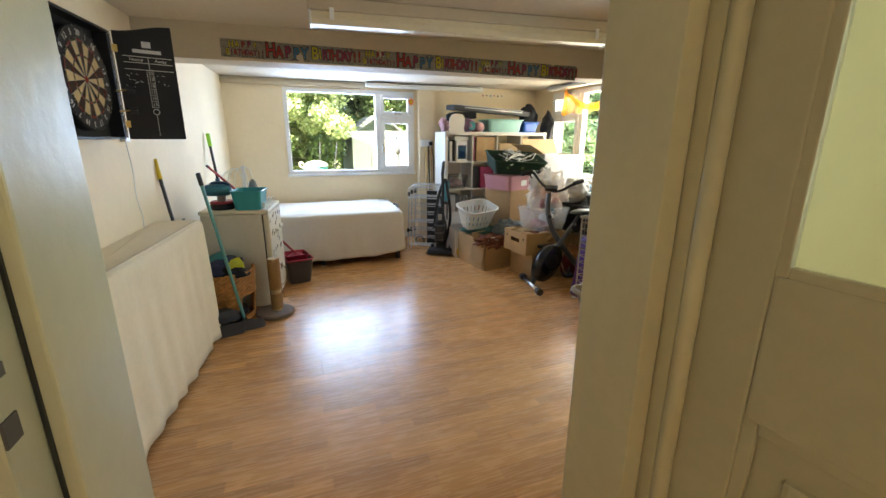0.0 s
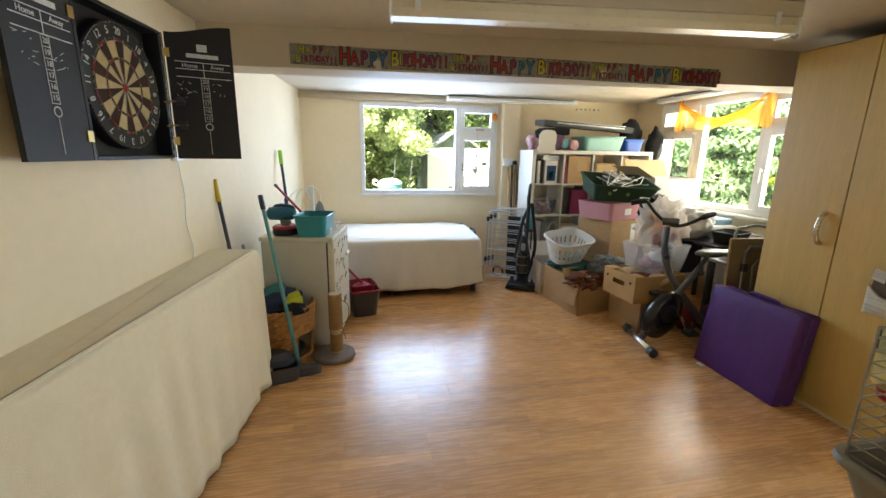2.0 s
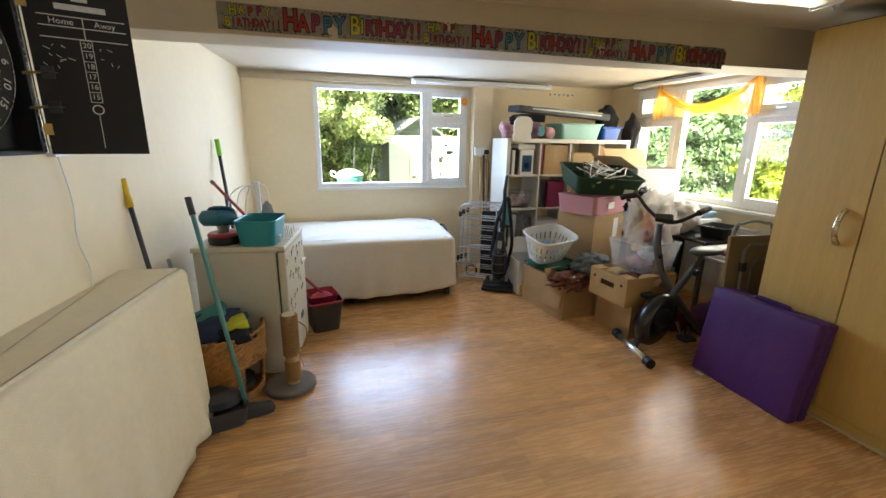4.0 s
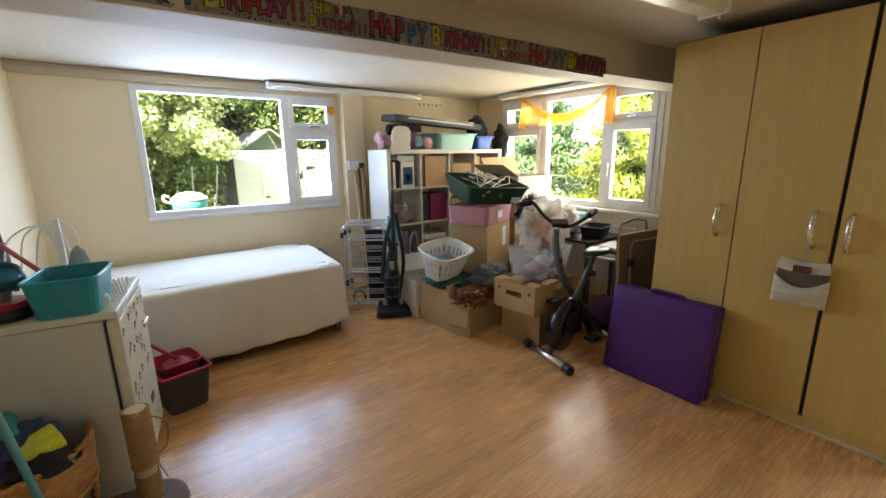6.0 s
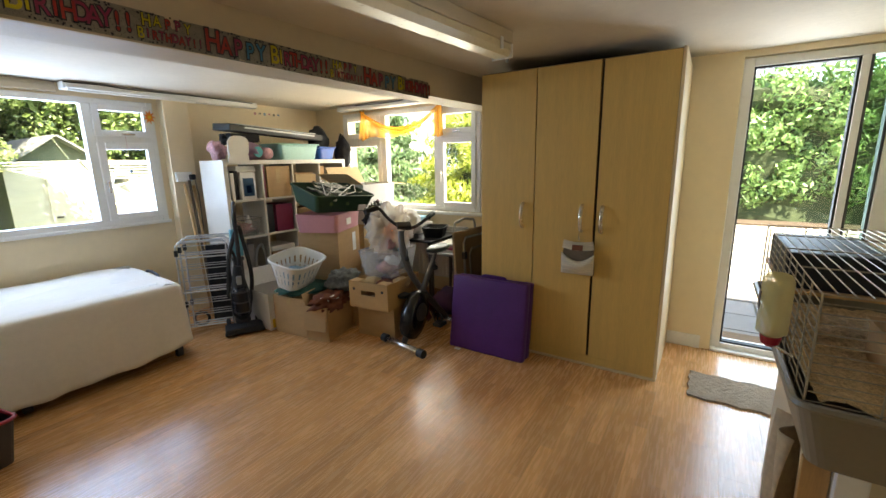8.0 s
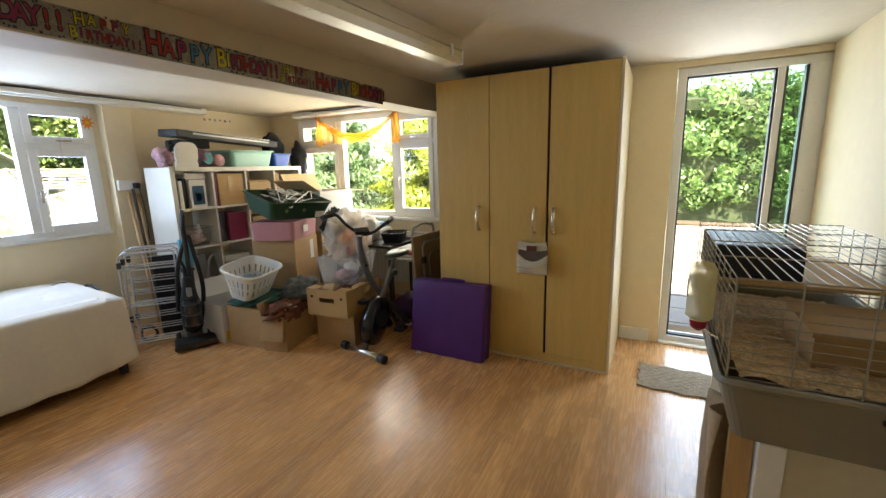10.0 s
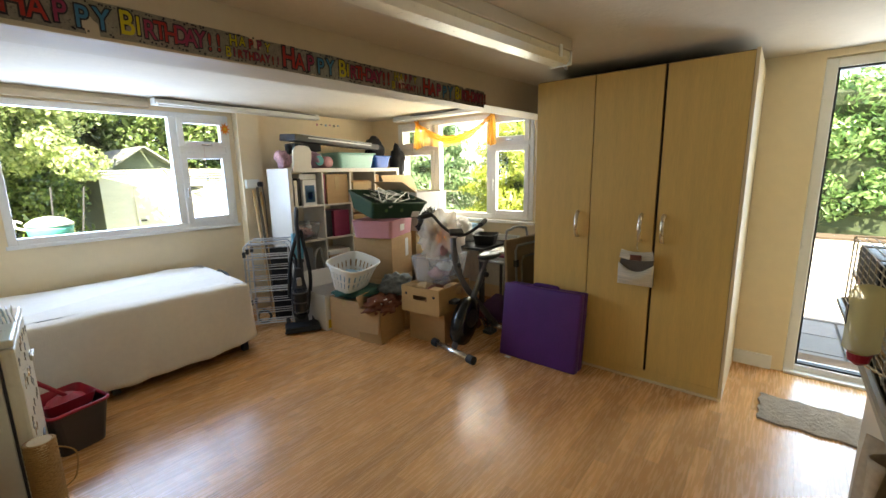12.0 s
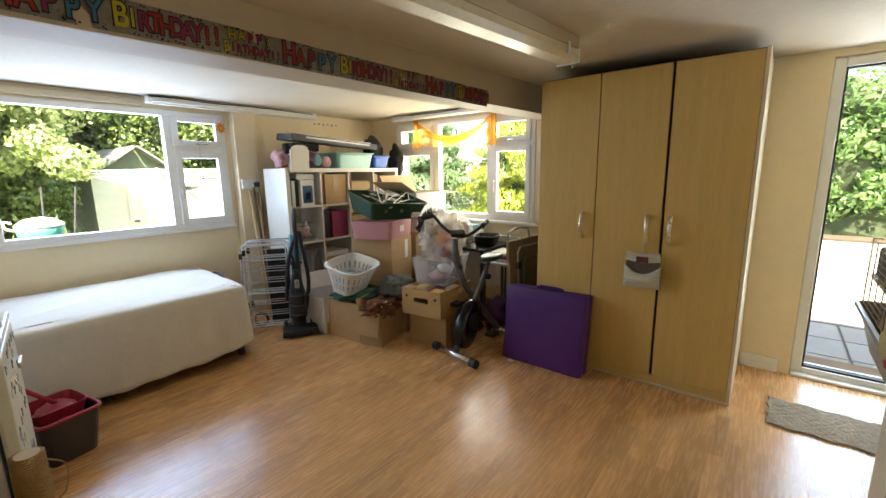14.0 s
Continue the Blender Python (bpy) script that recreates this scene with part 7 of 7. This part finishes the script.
leaves(60000, clump_field(11.6, 12.3, -1.5, 7.6, GZ + 0.35, 3.3, 260, 0.28, 0.5, 31), 0.045, 32, GREENL := leaf_material("hedge_leaves", (0.06, 0.16, 0.04), (0.23, 0.37, 0.13)), "leaves", lhedge)


def shed():
    s = tagged(new("garden_shed"), "pale painted weatherboard shed with a grey felt roof", "shed")
    s.matrix_basis = pose(1.33, 13.0, GZ)
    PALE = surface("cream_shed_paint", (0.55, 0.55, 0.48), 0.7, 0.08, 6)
    SAGE = surface("dark_green_boards", (0.13, 0.16, 0.11), 0.8, 0.2, 6, 0.3, 40)
    w, d, h, rise = 1.22, 1.9, 1.58, 0.42
    part("frame", boxes((0.03, w - 0.03, 0.04, d, 0, h)), SAGE, s)
    board = mesh("board", boxes((0, w, -0.012, 0.012, 0.0, 0.135), bevel=0.003), PALE)
    for k in range(12):
        b = new("board", board)
        b.parent, b.matrix_basis = s, pose(0, 0.02, 0.135 * k, -4, 0, 0)
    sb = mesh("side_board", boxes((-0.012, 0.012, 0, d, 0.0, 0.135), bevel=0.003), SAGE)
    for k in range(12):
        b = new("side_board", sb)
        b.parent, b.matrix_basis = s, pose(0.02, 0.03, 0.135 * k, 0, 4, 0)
    for k in range(5):
        z0 = h + rise / 5 * k
        e = w / 2 * (k / 5)
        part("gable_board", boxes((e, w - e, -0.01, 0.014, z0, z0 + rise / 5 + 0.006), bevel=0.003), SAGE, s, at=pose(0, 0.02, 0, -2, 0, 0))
    ang = math.degrees(math.atan2(rise + 0.03, w / 2))
    ln = math.hypot(w / 2 + 0.12, rise + 0.05)
    part("roof", boxes((-0.12, ln - 0.12, -0.14, d + 0.1, 0.0, 0.03)), surface("grey_felt", (0.17, 0.18, 0.18), 0.9, 0.2, 8, 0.4, 50), s, at=pose(0, 0, h - 0.02, 0, -ang, 0))
    part("roof", boxes((-ln + 0.12, 0.12, -0.14, d + 0.1, 0.0, 0.03)), surface("grey_felt_b", (0.17, 0.18, 0.18), 0.9, 0.2, 8, 0.4, 50), s, at=pose(w, 0, h - 0.02, 0, ang, 0))
    dr = part("door", boxes((0.42, 1.06, -0.035, -0.018, 0.03, 1.45), bevel=0.004), PALE, s)
    part("latch", boxes((0.46, 0.54, -0.05, -0.036, 0.8, 0.83)), DARK, dr)


shed()
fence = tagged(new("fence"), "pale sunlit board fence beside the shed", "fence")
bd = mesh("fence_board", boxes((0, 0.145, 0, 0.02, 0, 1.28), bevel=0.004), surface("pale_fence", (0.50, 0.48, 0.42), 0.8, 0.12, 8, 0.3, 30))
for k in range(42):
    b = new("board", bd)
    b.parent, b.matrix_basis = fence, pose(2.58 + 0.15 * k, 13.1, GZ)
for k in range(4):
    part("post", boxes((2.60 + 1.8 * k, 2.69 + 1.8 * k, 13.122, 13.21, GZ, 1.55), bevel=0.005), WOOD, fence)
FDARK = surface("dark_fence_slats", (0.07, 0.075, 0.06), 0.85, 0.25, 8, 0.3, 30)
fs = mesh("slat", boxes((2.58, 8.86, 13.098, 13.118, 0, 0.07), bevel=0.003), FDARK)
for k in range(5):
    b = new("slat", fs)
    b.parent, b.matrix_basis = fence, pose(0, 0, 1.165 + 0.076 * k)

dry = tagged(new("rotary_dryer"), "grey rotary washing line opened on its mast", "washing line")
dry.matrix_basis = pose(1.98, 11.45, GZ)
part("mast", tube([(0, 0, 0), (0, 0, 1.55)], 0.022, 10), CHROME, dry)
part("hub", lathe([(0.04, 1.2), (0.05, 1.25), (0.04, 1.32)], 14), DARK, dry)
for k in range(4):
    a = math.radians(152 + 90 * k)
    part("arm", tube([(0, 0, 1.27), (1.25 * math.cos(a), 1.25 * math.sin(a), 1.62)], 0.012, 8), WHITE_P, dry)
    part("strut", tube([(0, 0, 1.02), (0.6 * math.cos(a), 0.6 * math.sin(a), 1.43)], 0.009, 8), WHITE_P, dry)
for r in (0.45, 0.58, 0.71, 0.84, 0.97, 1.10, 1.22):
    part("line", tube([(r * math.cos(math.radians(152 + 90 * k)), r * math.sin(math.radians(152 + 90 * k)), 1.275 + 0.28 * r) for k in range(4)], 0.005, 5, True), WHITE_P, dry)
tagged(solid(part("hanging_cloth", grid(lambda u, v: Vector((2.05 + 0.3 * u, 10.95 + 0.1 * u, 1.30 - 0.45 * v + 0.02 * math.sin(u * 9))), 10, 8), PAPER), 0.003), "white cloth pegged on the washing line", "cloth")

bbq = tagged(new("garden_tub"), "pale teal lidded tub on a stand outside the window", "tub")
bbq.matrix_basis = pose(0.37, 10.55, GZ + 0.0)
part("bowl", lathe([(0.10, 0.88), (0.17, 0.93), (0.185, 1.02), (0.19, 1.05)], 28), surface("pale_teal", (0.10, 0.45, 0.42), 0.4), bbq, smooth=True)
part("lid", lathe([(0.195, 1.052), (0.19, 1.08), (0.12, 1.13), (0.03, 1.15)], 28), surface("pale_lid", (0.55, 0.66, 0.64), 0.4), bbq, smooth=True)
part("handle", tube([(-0.19, 0, 1.03), (-0.25, 0, 1.06), (-0.25, 0, 1.12), (-0.20, 0, 1.10)], 0.012, 8, False, 5), WHITE_P, bbq)
for k in range(3):
    a = 2.1 * k
    part("leg", tube([(0.12 * math.cos(a), 0.12 * math.sin(a), 0.90), (0.2 * math.cos(a), 0.2 * math.sin(a), 0)], 0.012, 8), DARK, bbq)
for k, dx in enumerate((-0.02, 0.16)):
    tagged(part("garden_stake", tube([(0.4 + dx, 10.95, GZ), (0.52 + dx * 1.6, 11.0, 1.32)], 0.009, 8), DARK), "dark garden stake leaning behind the tub", "stake", "stakes behind the tub")

# ---- laminate planks, last ----
PL, PW = 1.286, 0.191
full = mesh("plank", boxes((0.0001, PL - 0.0001, 0.0001, PW - 0.0001, -0.0048, 0.0), bevel=0.0004), LAMINATE)
cut = {}
row = 0
y = 1.66
while y < 9.03:
    x = -1.25 - (row * 0.429) % PL
    while x < 3.5:
        a, b = max(x, -1.25), min(x + PL, 3.5)
        if b - a > 0.03:
            if a == x and b == x + PL:
                me, at = full, pose(x, y, 0)
            else:
                key = (round(a, 3), round(b, 3))
                if key not in cut:
                    cut[key] = mesh("plank", boxes((0.0001, b - a - 0.0001, 0.0001, PW - 0.0001, -0.0048, 0.0), bevel=0.0004), LAMINATE)
                me, at = cut[key], pose(a, y, 0)
            pk = new("plank", me)
            pk.parent, pk.matrix_basis = FLOOR, at
        x += PL
    y += PW
    row += 1
